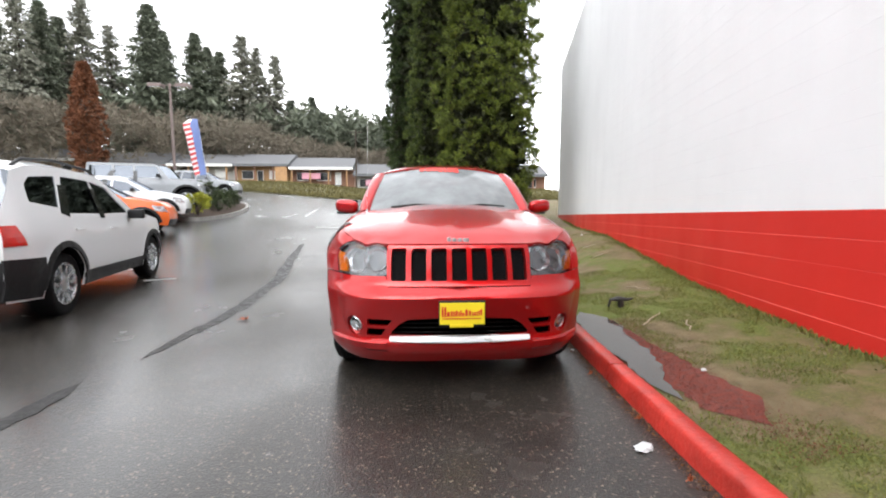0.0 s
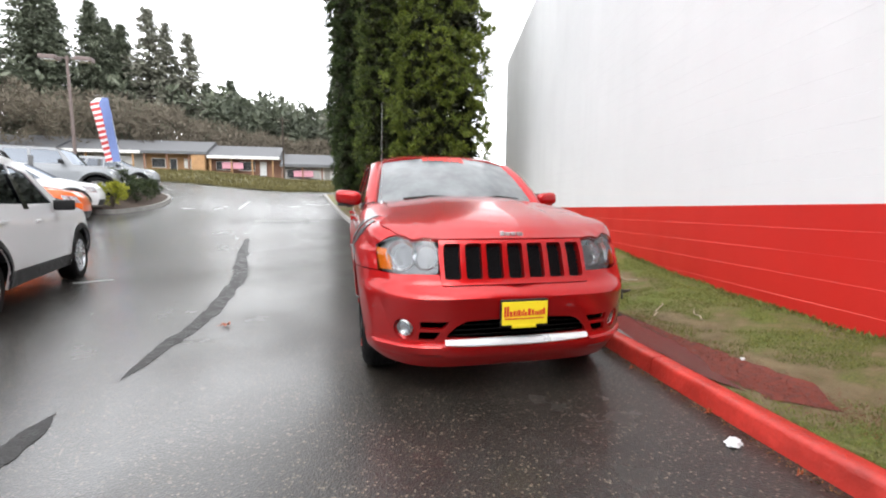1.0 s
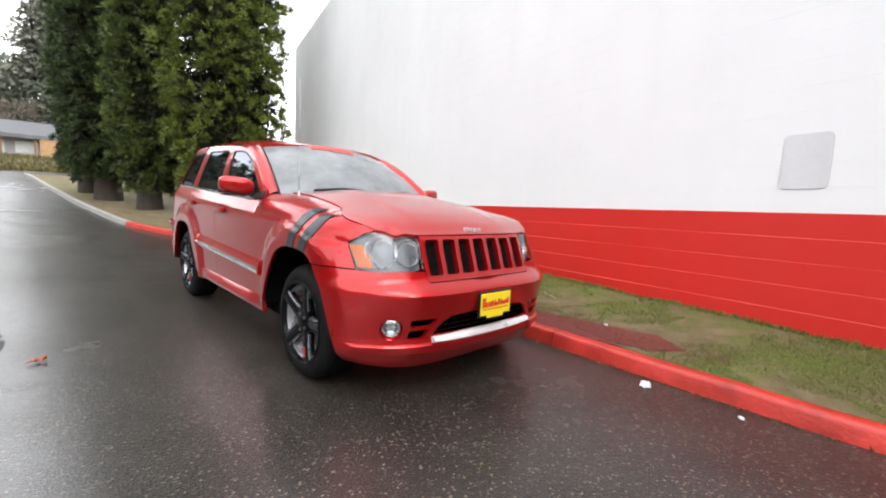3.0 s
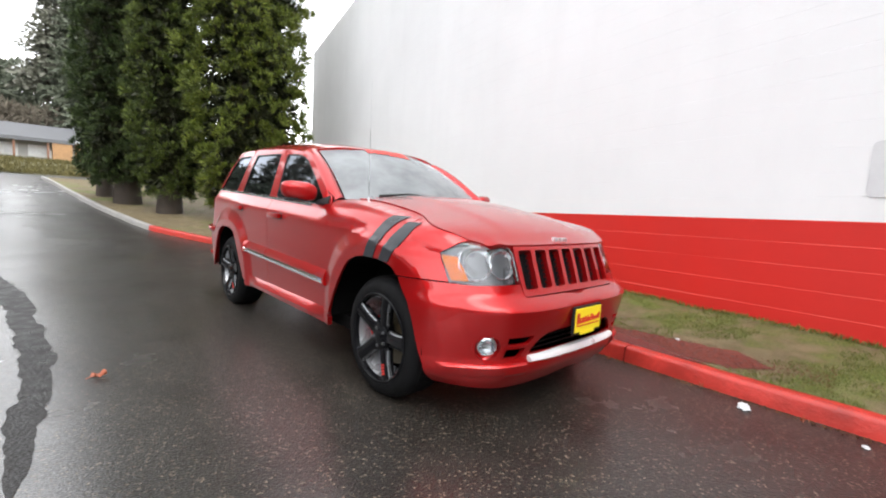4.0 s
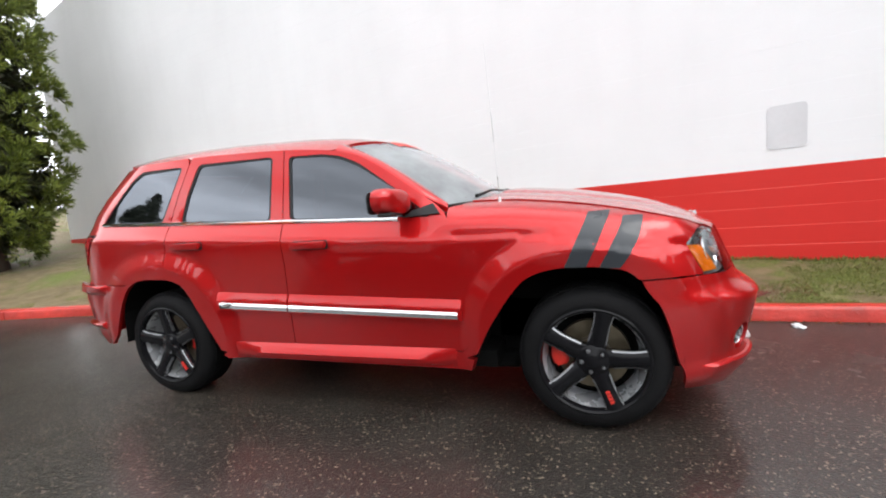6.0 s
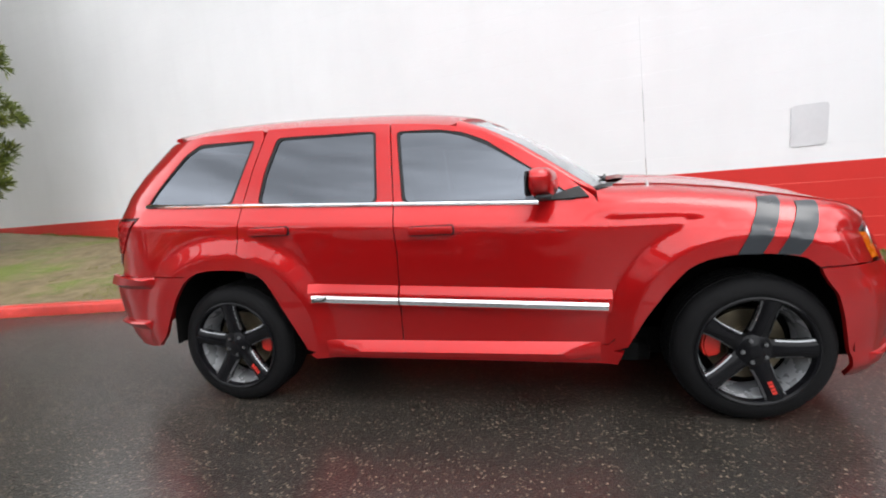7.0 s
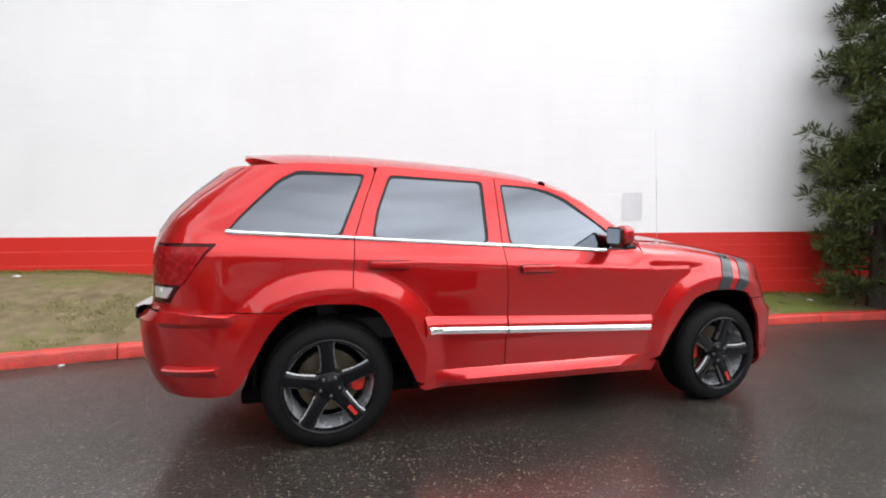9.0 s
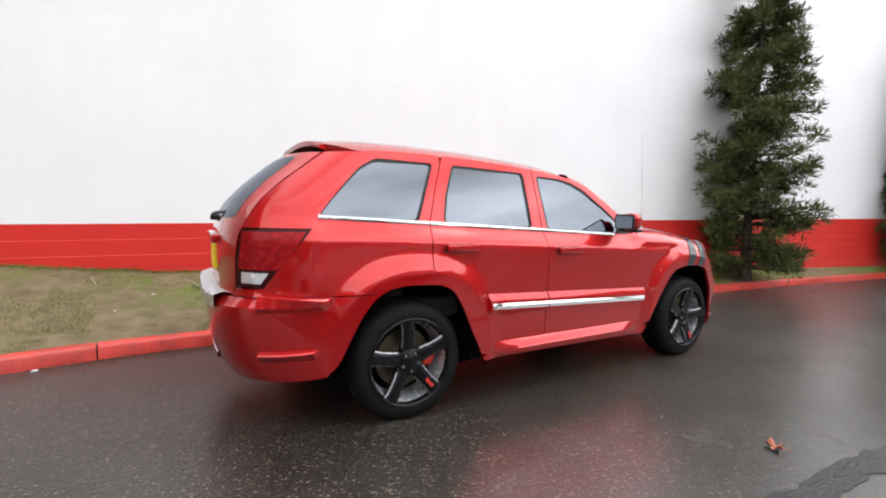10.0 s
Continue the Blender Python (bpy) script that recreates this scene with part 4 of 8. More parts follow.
for mir in (False, True):
    side = {}
    for name, out, win in (("front_door", f_door, F_WIN), ("rear_door", r_door, R_WIN), ("rear_quarter", quarter, Q_WIN)):
        ob = part(name, skin(out, body, holes=(seal_ring(win),), step=0.022, rim=0.016, mirror=mir), RED, suv, smooth=True, sharp=35)
        side[name] = ob
        g = part("window", skin(seal_ring(win, 0.013), in_body(-0.010), step=0.06, rim=0, mirror=mir), TINT, ob, "dark tinted side window", smooth=True)
        g.visible_shadow = False
        part("window_seal", skin(seal_ring(win, 0.014), in_body(-0.004), holes=(seal_ring(win, -0.006),), step=0.03, rim=0.008, mirror=mir), BLACK_TRIM, ob)
    # bright strip under the windows, one length to a door
    for name, a, b in (("front_door", 0.985, 1.748), ("rear_door", 1.754, 2.664), ("rear_quarter", 2.671, 3.365)):
        bm = bmesh.new()
        rows = []
        for i in range(13):
            y = a + (b - a) * i / 12
            z = belt(y) + 0.002
            rows.append([body(y, z + dz) + Vector((-o, 0, 0)) for dz, o in ((0.012, -0.002), (0.010, 0.005), (0.001, 0.012), (-0.010, 0.008), (-0.012, -0.002))])
        vs = [[bm.verts.new((-p.x, p.y, p.z) if mir else p) for p in r] for r in rows]
        for r, s in zip(vs, vs[1:]):
            for k in range(4):
                bm.faces.new((r[k], r[k + 1], s[k + 1], s[k]))
        bm.faces.new(vs[0])
        bm.faces.new(vs[-1])
        bmesh.ops.recalc_face_normals(bm, faces=bm.faces)
        part("belt_strip", bm, CHROME, side[name], "bright chrome belt strip", smooth=True)
    # rubbing strips low on the doors: red moulding with a bright face
    for name, a, b in (("front_door", 0.645, 1.728), ("rear_door", 1.738, 2.262)):
        for nm, z0, z1, o, mt, lab in (("door_moulding", 0.592, 0.712, 0.022, RED, ""), ("moulding_insert", 0.598, 0.656, 0.026, CHROME, "bright chrome moulding insert")):
            bm = bmesh.new()
            rows = []
            for i in range(13):
                y = a + (b - a) * i / 12 + (0.02 if nm == "moulding_insert" and i == 0 and name == "front_door" else 0) - (0.02 if nm == "moulding_insert" and i == 12 and name == "rear_door" else 0)
                sl = 0.036 * (y - 1.4)
                k1 = 0.045 if nm == "door_moulding" else 0.004
                if nm == "moulding_insert":
                    prof = ((z1, 0.004), (z1 - 0.006, o - 0.004), (z1 - 0.024, o + 0.004), (z0 + 0.010, o + 0.001), (z0, 0.004))
                else:
                    prof = ((z1, -0.002), (z1 - k1, o), (z1 - k1 - 0.012, o + 0.002), (z0 + 0.006, o + 0.003), (z0, -0.002))
                rows.append([body(y, z + sl, q) for z, q in prof])
            vs = [[bm.verts.new((-p.x, p.y, p.z) if mir else p) for p in r] for r in rows]
            for r, s in zip(vs, vs[1:]):
                for k in range(4):
                    bm.faces.new((r[k], r[k + 1], s[k + 1], s[k]))
            bm.faces.new(vs[0])
            bm.faces.new(vs[-1])
            bmesh.ops.recalc_face_normals(bm, faces=bm.faces)
            part(nm, bm, mt, side[name], lab, smooth=True, sharp=30)
    # handles
    for name, y0, z0 in (("front_door", 1.535, 1.013), ("rear_door", 2.468, 1.046)):
        bm = bmesh.new()
        p = body(y0, z0)
        add_box(bm, (-0.014, -0.118, -0.021), (0.014, 0.118, 0.022), 0.011)
        bmesh.ops.transform(bm, matrix=Matrix.Translation((p.x - 0.024, p.y, p.z)), verts=bm.verts)
        for e in (-0.100, 0.100):
            add_box(bm, (p.x - 0.020, p.y + e - 0.014, p.z - 0.010), (p.x + 0.006, p.y + e + 0.014, p.z + 0.016), 0.004)
        if mir:
            bmesh.ops.scale(bm, vec=(-1, 1, 1), verts=bm.verts)
            bmesh.ops.reverse_faces(bm, faces=bm.faces)
        h = part("door_handle", bm, RED, side[name], "red pull handle", smooth=True, sharp=40)
        # a black patch behind the pull stands in for the finger recess's shade
        shade_outline = rounded([(y0 - 0.123, z0 - 0.028), (y0 + 0.123, z0 - 0.028), (y0 + 0.120, z0 + 0.025), (y0 - 0.120, z0 + 0.025)], 0.014, 3)
        part("handle_recess", skin(shade_outline, in_body(0.0022), step=0.03, rim=0.003, mirror=mir), BLACK_TRIM, h, "black patch for the shade in the finger recess", smooth=True)
    # sill with its ledge
    bm = skin([(0.620, 0.288), (0.594, 0.357), (0.639, 0.357), (0.634, 0.425), (0.66, 0.39), (2.165, 0.395), (2.29, 0.322), (2.26, 0.300)], body, step=0.04, rim=0.03, mirror=mir)
    sill = part("sill", bm, RED, suv, smooth=True)
    bm = bmesh.new()
    rows = []
    for i in range(21):
        y = 0.70 + 1.49 * i / 20
        f = min(1, i / 2, (20 - i) / 2)
        rows.append([body(y, z, q * f) for z, q in ((0.408, -0.003), (0.404, 0.003), (0.352, 0.036), (0.324, 0.030), (0.302, -0.006))])
    vs = [[bm.verts.new((-p.x, p.y, p.z) if mir else p) for p in r] for r in rows]
    for r, s in zip(vs, vs[1:]):
        for k in range(4):
            bm.faces.new((r[k], r[k + 1], s[k + 1], s[k]))
    bmesh.ops.recalc_face_normals(bm, faces=bm.faces)
    part("side_step", bm, RED, sill, smooth=True, sharp=35)
    # mirror
    s = -1 if not mir else 1
    bm = bmesh.new()
    cen = Vector((s * 0.985, 0.975, 1.222))
    bmesh.ops.create_uvsphere(bm, u_segments=28, v_segments=16, radius=1)
    for v in bm.verts:
        c = v.co
        k = (abs(c.x) ** 3.2 + abs(c.y) ** 3.2 + abs(c.z) ** 3.2) ** (-1 / 3.2)
        c *= k
        c.x *= 0.118
        c.y = c.y * (0.075 if c.y < 0 else 0.040)
        c.z *= 0.068
        c.z += 0.010 * (c.x * s / 0.118)
        c.y += 0.03 * (c.x * s / 0.118)
        v.co = c + cen
    mirror_ob = part("door_mirror", bm, RED, suv, "red door mirror", smooth=True)
    bm = bmesh.new()
    add_prism(bm, rounded([(-0.108, -0.058), (0.108, -0.058), (0.108, 0.064), (-0.108, 0.056)], 0.03), 0.008, lambda a, b, c: Vector((cen.x + a * 1.0, cen.y + 0.038 + c + 0.03 * (a * s / 0.118), cen.z + b)))
    bmesh.ops.recalc_face_normals(bm, faces=bm.faces)
    part("mirror_bezel", bm, BLACK_TRIM, mirror_ob, "black mirror bezel")
    bm = bmesh.new()
    add_prism(bm, rounded([(-0.094, -0.046), (0.094, -0.046), (0.094, 0.052), (-0.094, 0.045)], 0.022), 0.003, lambda a, b, c: Vector((cen.x + a, cen.y + 0.0465 + c + 0.03 * (a * s / 0.118), cen.z + b)))
    bmesh.ops.recalc_face_normals(bm, faces=bm.faces)
    part("mirror_glass", bm, MIRROR, mirror_ob, "silvered mirror glass")
    bm = bmesh.new()
    add_prism(bm, [(0.74, 1.135), (0.79, 1.195), (0.90, 1.160), (0.95, 1.130)], 0.010, lambda a, b, c: body(a, b, 0.002 + c) if s < 0 else Vector((-body(a, b, 0.002 + c).x, a, b)))
    add_box(bm, (s * 0.985 - 0.10, 0.925, 1.146), (s * 0.985 + 0.06, 1.000, 1.168), 0.010)
    bmesh.ops.recalc_face_normals(bm, faces=bm.faces)
    part("mirror_foot", bm, BLACK_TRIM, mirror_ob, "black mirror foot", smooth=True, sharp=40)

# two slanted stripes over the right front wing
for quad in (((0.112, 0.845), (0.012, 0.845), (-0.108, 1.092), (-0.006, 1.092)), ((-0.046, 0.842), (-0.134, 0.835), (-0.250, 1.062), (-0.160, 1.064))):
    part("wing_stripe", skin([(u, z) if u > YF else ufy(u, z) for u, z in quad], lambda u, z: body(u, z, 0.005), step=0.014, rim=0.004), DECAL, suv, "dark graphite stripe decal", smooth=True)

# rear: tailgate, glass, lamps, bumper
def tail(x, z):
    p = body(u_rear(abs(x) + 0.0005, z), z)
    return Vector((math.copysign(abs(p.x), x), p.y, z))


def tail_in(d):
    return lambda x, z: tail(x, z) + Vector((0, -d, 0))


tail_lamp = [uy(3.375, 1.157), u_pt(0.80, 1.157), u_pt(0.690, 1.152), u_pt(0.676, 1.0), u_pt(0.676, 0.850), uy(3.610, 0.848)]
gate_out = [(-0.655, 0.806), (0.655, 0.806), (0.668, 1.0), (0.680, 1.165), (0.672, 1.30), (0.660, 1.50), (0.645, 1.60), (-0.645, 1.60), (-0.660, 1.50), (-0.672, 1.30), (-0.680, 1.165), (-0.668, 1.0)]
gate_hole = rounded([(-0.575, 1.225), (0.575, 1.225), (0.545, 1.565), (-0.545, 1.565)], 0.04)
gate = part("tailgate", skin(gate_out, tail, holes=(gate_hole,), step=0.04, rim=0.015), RED, suv, smooth=True, sharp=35)
rg = part("rear_window", skin(rounded([(-0.588, 1.213), (0.588, 1.213), (0.557, 1.577), (-0.557, 1.577)], 0.04), tail_in(-0.003), step=0.07, rim=0.006), TINT, gate, "dark tinted rear window", smooth=True)
rg.visible_shadow = False
# spoiler lip over the rear window
bm = bmesh.new()
rows = []
for i in range(25):
    x = -0.60 + 1.20 * i / 24
    y = 3.262 + 0.045 * (1 - (abs(x) / 0.62) ** 2.4)
    z = ROOF_TOP(3.25) - 0.112 * (abs(x) / 0.725) ** 3.6 + 0.002
    rows.append([(x, y - 0.14, z + 0.002), (x, y - 0.05, z + 0.000), (x, y + 0.004, z - 0.010), (x, y + 0.006, z - 0.024), (x, y - 0.04, z - 0.040), (x, y - 0.13, z - 0.05)])
vs = [[bm.verts.new(p) for p in r] for r in rows]
for r, s in zip(vs, vs[1:]):
    for k in range(6):
        bm.faces.new((r[k], r[(k + 1) % 6], s[(k + 1) % 6], s[k]))
bm.faces.new(vs[0])
bm.faces.new(vs[-1])
bmesh.ops.recalc_face_normals(bm, faces=bm.faces)
part("roof_spoiler", bm, RED, suv, smooth=True, sharp=40)
# high lamp / end caps, rear wiper, handle bar and plate
bm = bmesh.new()
yb = REAR(1.215)
add_box(bm, (-0.045, yb - 0.03, 1.192), (0.045, yb + 0.045, 1.228), 0.012)
add_tube(bm, [(0, yb + 0.03, 1.225), (-0.2, yb + 0.02, 1.240), (-0.45, yb - 0.05, 1.250)], [0.014, 0.010, 0.007], 6)
part("rear_wiper", bm, BLACK_TRIM, gate, "black rear wiper", smooth=True)
bm = bmesh.new()
add_box(bm, (-0.36, 3.775, 1.06), (0.36, 3.825, 1.115), 0.016)
part("gate_bar", bm, RED, gate, smooth=True)
bm = bmesh.new()
add_box(bm, (-0.16, 3.79, 0.89), (0.16, 3.808, 1.04), 0.004)
part("rear_plate", bm, YELLOW, gate, "yellow dealer plate")
for mir in (False, True):
    lampb = part("tail_lamp", skin(tail_lamp, in_body(0.002), step=0.03, rim=0.03, mirror=mir), TAIL_DARK, suv, "smoked red tail lamp with a clear reversing lens", smooth=True)
    part("red_lens", skin([uy(3.405, 1.140), u_pt(0.705, 1.140), u_pt(0.700, 0.945), uy(3.535, 0.945)], in_body(0.007), step=0.03, rim=0.01, mirror=mir), TAIL_RED, lampb, smooth=True)
    part("reversing_lens", skin([uy(3.585, 0.930), u_pt(0.72, 0.930), u_pt(0.72, 0.872), uy(3.618, 0.872)], in_body(0.007), step=0.03, rim=0.01, mirror=mir), CLEAR_LENS_W, lampb, "clear reversing lens", smooth=True)
bm = bmesh.new()
rb = ([(3.03, 0.797), uy(3.30, 0.797), uy(3.45, 0.797)] + [uc(z) for z in (0.797, 0.785, 0.76, 0.70, 0.60, 0.50, 0.42, 0.36)] + [u_pt(x, 0.348) for x in (0.2, 0.4, 0.55, 0.68, 0.78)] + [uy(3.40, 0.348)] + [p for p in R_ARCH if p[0] > 3.0 and p[1] < 0.79])
for mir in (False, True):
    skin(rb, body, step=0.03, rim=0.025, bm=bm, mirror=mir)
bmesh.ops.remove_doubles(bm, verts=[v for v in bm.verts if abs(v.co.x) < 0.004], dist=0.004)
rear_bumper = part("rear_bumper", bm, RED, suv, smooth=True, sharp=35)
# shoulder moulding on the bumper's corners and the grey step pad
for mir in (False, True):
    for z0, z1, a, b, q in ((0.725, 0.800, 3.28, 3.80, 0.040), (0.462, 0.525, 3.36, 3.80, 0.034)):
        bm = bmesh.new()
        rows = []
        for i in range(19):
            u = a + (b - a) * i / 18
            f = min(1, i / 1.2)
            rows.append([body(u, z, o * f) for z, o in ((z1, -0.004), (z1 - 0.006, q * 0.8), (z1 - 0.014, q), (z0 + 0.03, q * 0.75), (z0, -0.002))])
        vs = [[bm.verts.new((-p.x, p.y, p.z) if mir else p) for p in r] for r in rows]
        for r, s in zip(vs, vs[1:]):
            for k in range(4):
                bm.faces.new((r[k], r[k + 1], s[k + 1], s[k]))
        bmesh.ops.recalc_face_normals(bm, faces=bm.faces)
        part("bumper_moulding", bm, RED, rear_bumper, smooth=True, sharp=30)
bm = bmesh.new()
rows = []
for i in range(27):
    x = -0.62 + 1.24 * i / 26
    p = body(u_rear(max(0.001, abs(x)), 0.76), 0.76)
    rows.append([(x, p.y - 0.16, 0.812), (x, p.y - 0.02, 0.814), (x, p.y + 0.018, 0.800), (x, p.y + 0.018, 0.735), (x, p.y - 0.03, 0.730)])
vs = [[bm.verts.new(p) for p in r] for r in rows]
for r, s in zip(vs, vs[1:]):
    for k in range(4):
        bm.faces.new((r[k], s[k], s[k + 1], r[k + 1]))
part("step_pad", bm, SATIN, rear_bumper, "silver bumper step pad", smooth=True, sharp=30)
bm = bmesh.new()
rows = []
for i in range(27):
    x = -0.45 + 0.90 * i / 26
    p = body(u_rear(max(0.001, abs(x)), 0.42), 0.42)
    rows.append([(x, p.y - 0.02, 0.455), (x, p.y + 0.012, 0.445), (x, p.y + 0.012, 0.415), (x, p.y - 0.02, 0.405)])
vs = [[bm.verts.new(p) for p in r] for r in rows]
for r, s in zip(vs, vs[1:]):
    for k in range(3):
        bm.faces.new((r[k], s[k], s[k + 1], r[k + 1]))
part("rear_chin_strip", bm, CHROME, rear_bumper, "chrome rear strip", smooth=True)

# number-plate holder at the nose with a yellow dealer plate
bm = bmesh.new()
add_box(bm, (-0.143, -0.842, 0.466), (0.153, -0.822, 0.630), 0.006)
plate = part("front_plate_frame", bm, BLACK_TRIM, suv, "black plate frame")
bm = bmesh.new()
add_box(bm, (-0.137, -0.849, 0.480), (0.147, -0.8425, 0.618), 0.002)
add_box(bm, (-0.075, -0.852, 0.462), (0.075, -0.8425, 0.482), 0.002)
part("front_plate", bm, YELLOW, plate, "yellow dealer plate with red script bars")
random.seed(11)
bm = bmesh.new()
x = -0.125
while x < 0.12:
    w = random.uniform(0.010, 0.024)
    h = 0.062 if x < -0.10 else random.uniform(0.022, 0.042)
    add_box(bm, (x, -0.8515, 0.530 + 0.03 * (x + 0.12)), (x + w * 0.72, -0.8485, 0.530 + h + 0.03 * (x + 0.12)))
    x += w
add_box(bm, (-0.12, -0.8515, 0.515), (0.125, -0.8485, 0.521))
part("plate_script", bm, RED_INK, plate, "red script shown as plain bars")

# aerial
bm = bmesh.new()
add_tube(bm, [(-0.725, 0.44, 1.165), (-0.725, 0.442, 1.20)], [0.010, 0.005], 8)
add_tube(bm, [(-0.725, 0.442, 1.21), (-0.71, 0.475, 1.99)], [0.0018, 0.0011], 6)
part("aerial", bm, SATIN, suv, "thin steel whip aerial")

# ---- wheels ----
def build_wheel(parent, pos, mir, spin):
    """A five-spoke black wheel; its outer face looks along local +z, and it stands under the car thing."""
    s = 1 if mir else -1
    m = Matrix.Translation(pos) @ Matrix.Rotation(radians(90 * s), 4, "Y") @ Matrix.Rotation(radians(spin), 4, "Z")
    hub = new("wheel", None)
    hub.parent = parent
    bm = bmesh.new()
    R = 0.364
    add_lathe(bm, [(0.262, -0.155), (0.300, -0.162), (0.334, -0.155), (0.354, -0.140), (R, -0.115), (R + 0.001, -0.08), (R + 0.001, 0.015), (R, 0.038), (0.357, 0.062), (0.342, 0.082), (0.318, 0.096), (0.292, 0.101), (0.270, 0.100), (0.262, 0.094)], 72, m, close=True)
    part("tyre", bm, RUBBER, hub, "black rubber tyre", smooth=True, sharp=50)
    # tread blocks
    bm = bmesh.new()
    for k in range(64):
        a = 2 * math.pi * k / 64
        for z0, z1, sh in ((-0.12, -0.08, 0.0), (-0.07, -0.035, 0.5), (-0.025, 0.005, 0.0), (0.012, 0.042, 0.5)):
            b = a + sh * math.pi / 64
            t = Matrix.Rotation(b, 4, "Z") @ Matrix.Translation((R - 0.001, 0, (z0 + z1) / 2))
            add_box(bm, (-0.004, -0.0135, -(z1 - z0) / 2), (0.0045, 0.0135, (z1 - z0) / 2), 0, m @ t)
    part("tread", bm, RUBBER, hub)
    bm = bmesh.new()
    add_lathe(bm, [(0.264, 0.092), (0.270, 0.104), (0.262, 0.108), (0.252, 0.102), (0.246, 0.080), (0.232, 0.02), (0.226, -0.06), (0.238, -0.125), (0.262, -0.130)], 64, m, close=True)
    rim = part("rim", bm, RIM_BLACK, hub, "black alloy rim", smooth=True, sharp=40)
    bm = bmesh.new()
    add_lathe(bm, [(0.2475, 0.074), (0.2435, 0.076), (0.2285, 0.02), (0.2225, -0.06), (0.2265, -0.06), (0.2325, 0.02)], 64, m, close=True)
    part("barrel", bm, BARREL, rim, "inner rim barrel with the sky's reflection in its grey", smooth=True, sharp=40)
    for k in range(5):
        a = 2 * math.pi * k / 5
        t = m @ Matrix.Rotation(a, 4, "Z")
        bm = bmesh.new()
        # a spoke: broad at the hub, waisted, flaring to the rim, its face crowned
        st = [(0.050, 0.050, 0.076), (0.090, 0.044, 0.084), (0.140, 0.040, 0.092), (0.190, 0.039, 0.098), (0.225, 0.042, 0.102), (0.254, 0.048, 0.104)]
        rows = []
        for r, w, h in st:
            rows.append([(r, -w, h - 0.050), (r, -w, h - 0.012), (r, -w * 0.55, h), (r, 0, h + 0.004), (r, w * 0.55, h), (r, w, h - 0.012), (r, w, h - 0.050)])
        vs = [[bm.verts.new(p) for p in q] for q in rows]
        for p, q in zip(vs, vs[1:]):
            for j in range(6):
                bm.faces.new((p[j], q[j], q[j + 1], p[j + 1]))
        bm.faces.new(vs[-1])
        bm.faces.new(vs[0][::-1])
        bmesh.ops.transform(bm, matrix=t, verts=bm.verts)
        bmesh.ops.recalc_face_normals(bm, faces=bm.faces)
        part("spoke", bm, RIM_BLACK, hub, smooth=True, sharp=35)
        # machined bevels along both flanks of the spoke
        bm = bmesh.new()
        for sg in (-1, 1):
            rows = []
            for r, w, h in st[1:]:
                rows.append([(r, sg * (w + 0.0025), h - 0.026), (r, sg * (w + 0.002), h - 0.011), (r, sg * (w * 0.88), h - 0.0065)])
            vs = [[bm.verts.new(p) for p in q] for q in rows]
            for p, q in zip(vs, vs[1:]):
                for j in range(2):
                    bm.faces.new((p[j], q[j], q[j + 1], p[j + 1]))
        bmesh.ops.transform(bm, matrix=t, verts=bm.verts)
        part("spoke_bevel", bm, MACHINED, hub, "machined spoke edge", smooth=True)
        bm = bmesh.new()
        add_lathe(bm, [(0.010, 0.06), (0.010, 0.096), (0.001, 0.098)], 8, m @ Matrix.Rotation(a + 0.63, 4, "Z") @ Matrix.Translation((0.055, 0, 0)))
        part("wheel_nut", bm, MACHINED, hub)
    bm = bmesh.new()
    add_lathe(bm, [(0.078, 0.030), (0.080, 0.080), (0.068, 0.087), (0.045, 0.090), (0.036, 0.096), (0.020, 0.098), (0.001, 0.099)], 32, m)
    part("hub_cap", bm, RIM_BLACK, hub, smooth=True)
    # red lettering bar on one spoke
    bm = bmesh.new()
    ta = m @ Matrix.Rotation(2 * math.pi * LETTER / 5, 4, "Z")
    for k in range(4):
        add_box(bm, (0.158 + 0.017 * k, -0.010, 0.097 + 0.0016 * k), (0.170 + 0.017 * k, 0.010, 0.1025 + 0.0018 * k), 0, ta)
    part("spoke_lettering", bm, RED_INK, hub, "red lettering bars")
    bm = bmesh.new()
    add_lathe(bm, [(0.09, -0.02), (0.178, -0.02), (0.180, -0.028), (0.180, -0.052), (0.09, -0.055)], 48, m, close=True)
    add_lathe(bm, [(0.001, -0.06), (0.088, -0.06), (0.090, 0.010), (0.06, 0.016), (0.001, 0.016)], 32, m)
    part("brake_disc", bm, DISC, hub, "vented steel brake disc", smooth=True, sharp=40)
    bm = bmesh.new()
    add_lathe(bm, [(0.001, -0.10), (0.23, -0.10), (0.23, -0.095), (0.001, -0.095)], 32, m)
    part("backing_plate", bm, WELL, hub)
    return m


def build_caliper(parent, pos, mir, ang):
    s = 1 if mir else -1
    m = Matrix.Translation(pos) @ Matrix.Rotation(radians(90 * s), 4, "Y")
    bm = bmesh.new()
    out = [(r * math.cos(a), r * math.sin(a)) for r, a in [(0.195, ang - 0.40), (0.205, ang - 0.2), (0.208, ang), (0.205, ang + 0.2), (0.195, ang + 0.40), (0.130, ang + 0.46), (0.120, ang), (0.130, ang - 0.46)]]
    add_prism(bm, out, 0.075, lambda a, b, c: m @ Vector((a, b, -0.058 + c)))
    bmesh.ops.recalc_face_normals(bm, faces=bm.faces)
    bmesh.ops.bevel(bm, geom=bm.edges[:], offset=0.010, segments=2, affect="EDGES", clamp_overlap=True)
    part("brake_caliper", bm, CALIPER, parent, "red brake caliper", smooth=True, sharp=50)


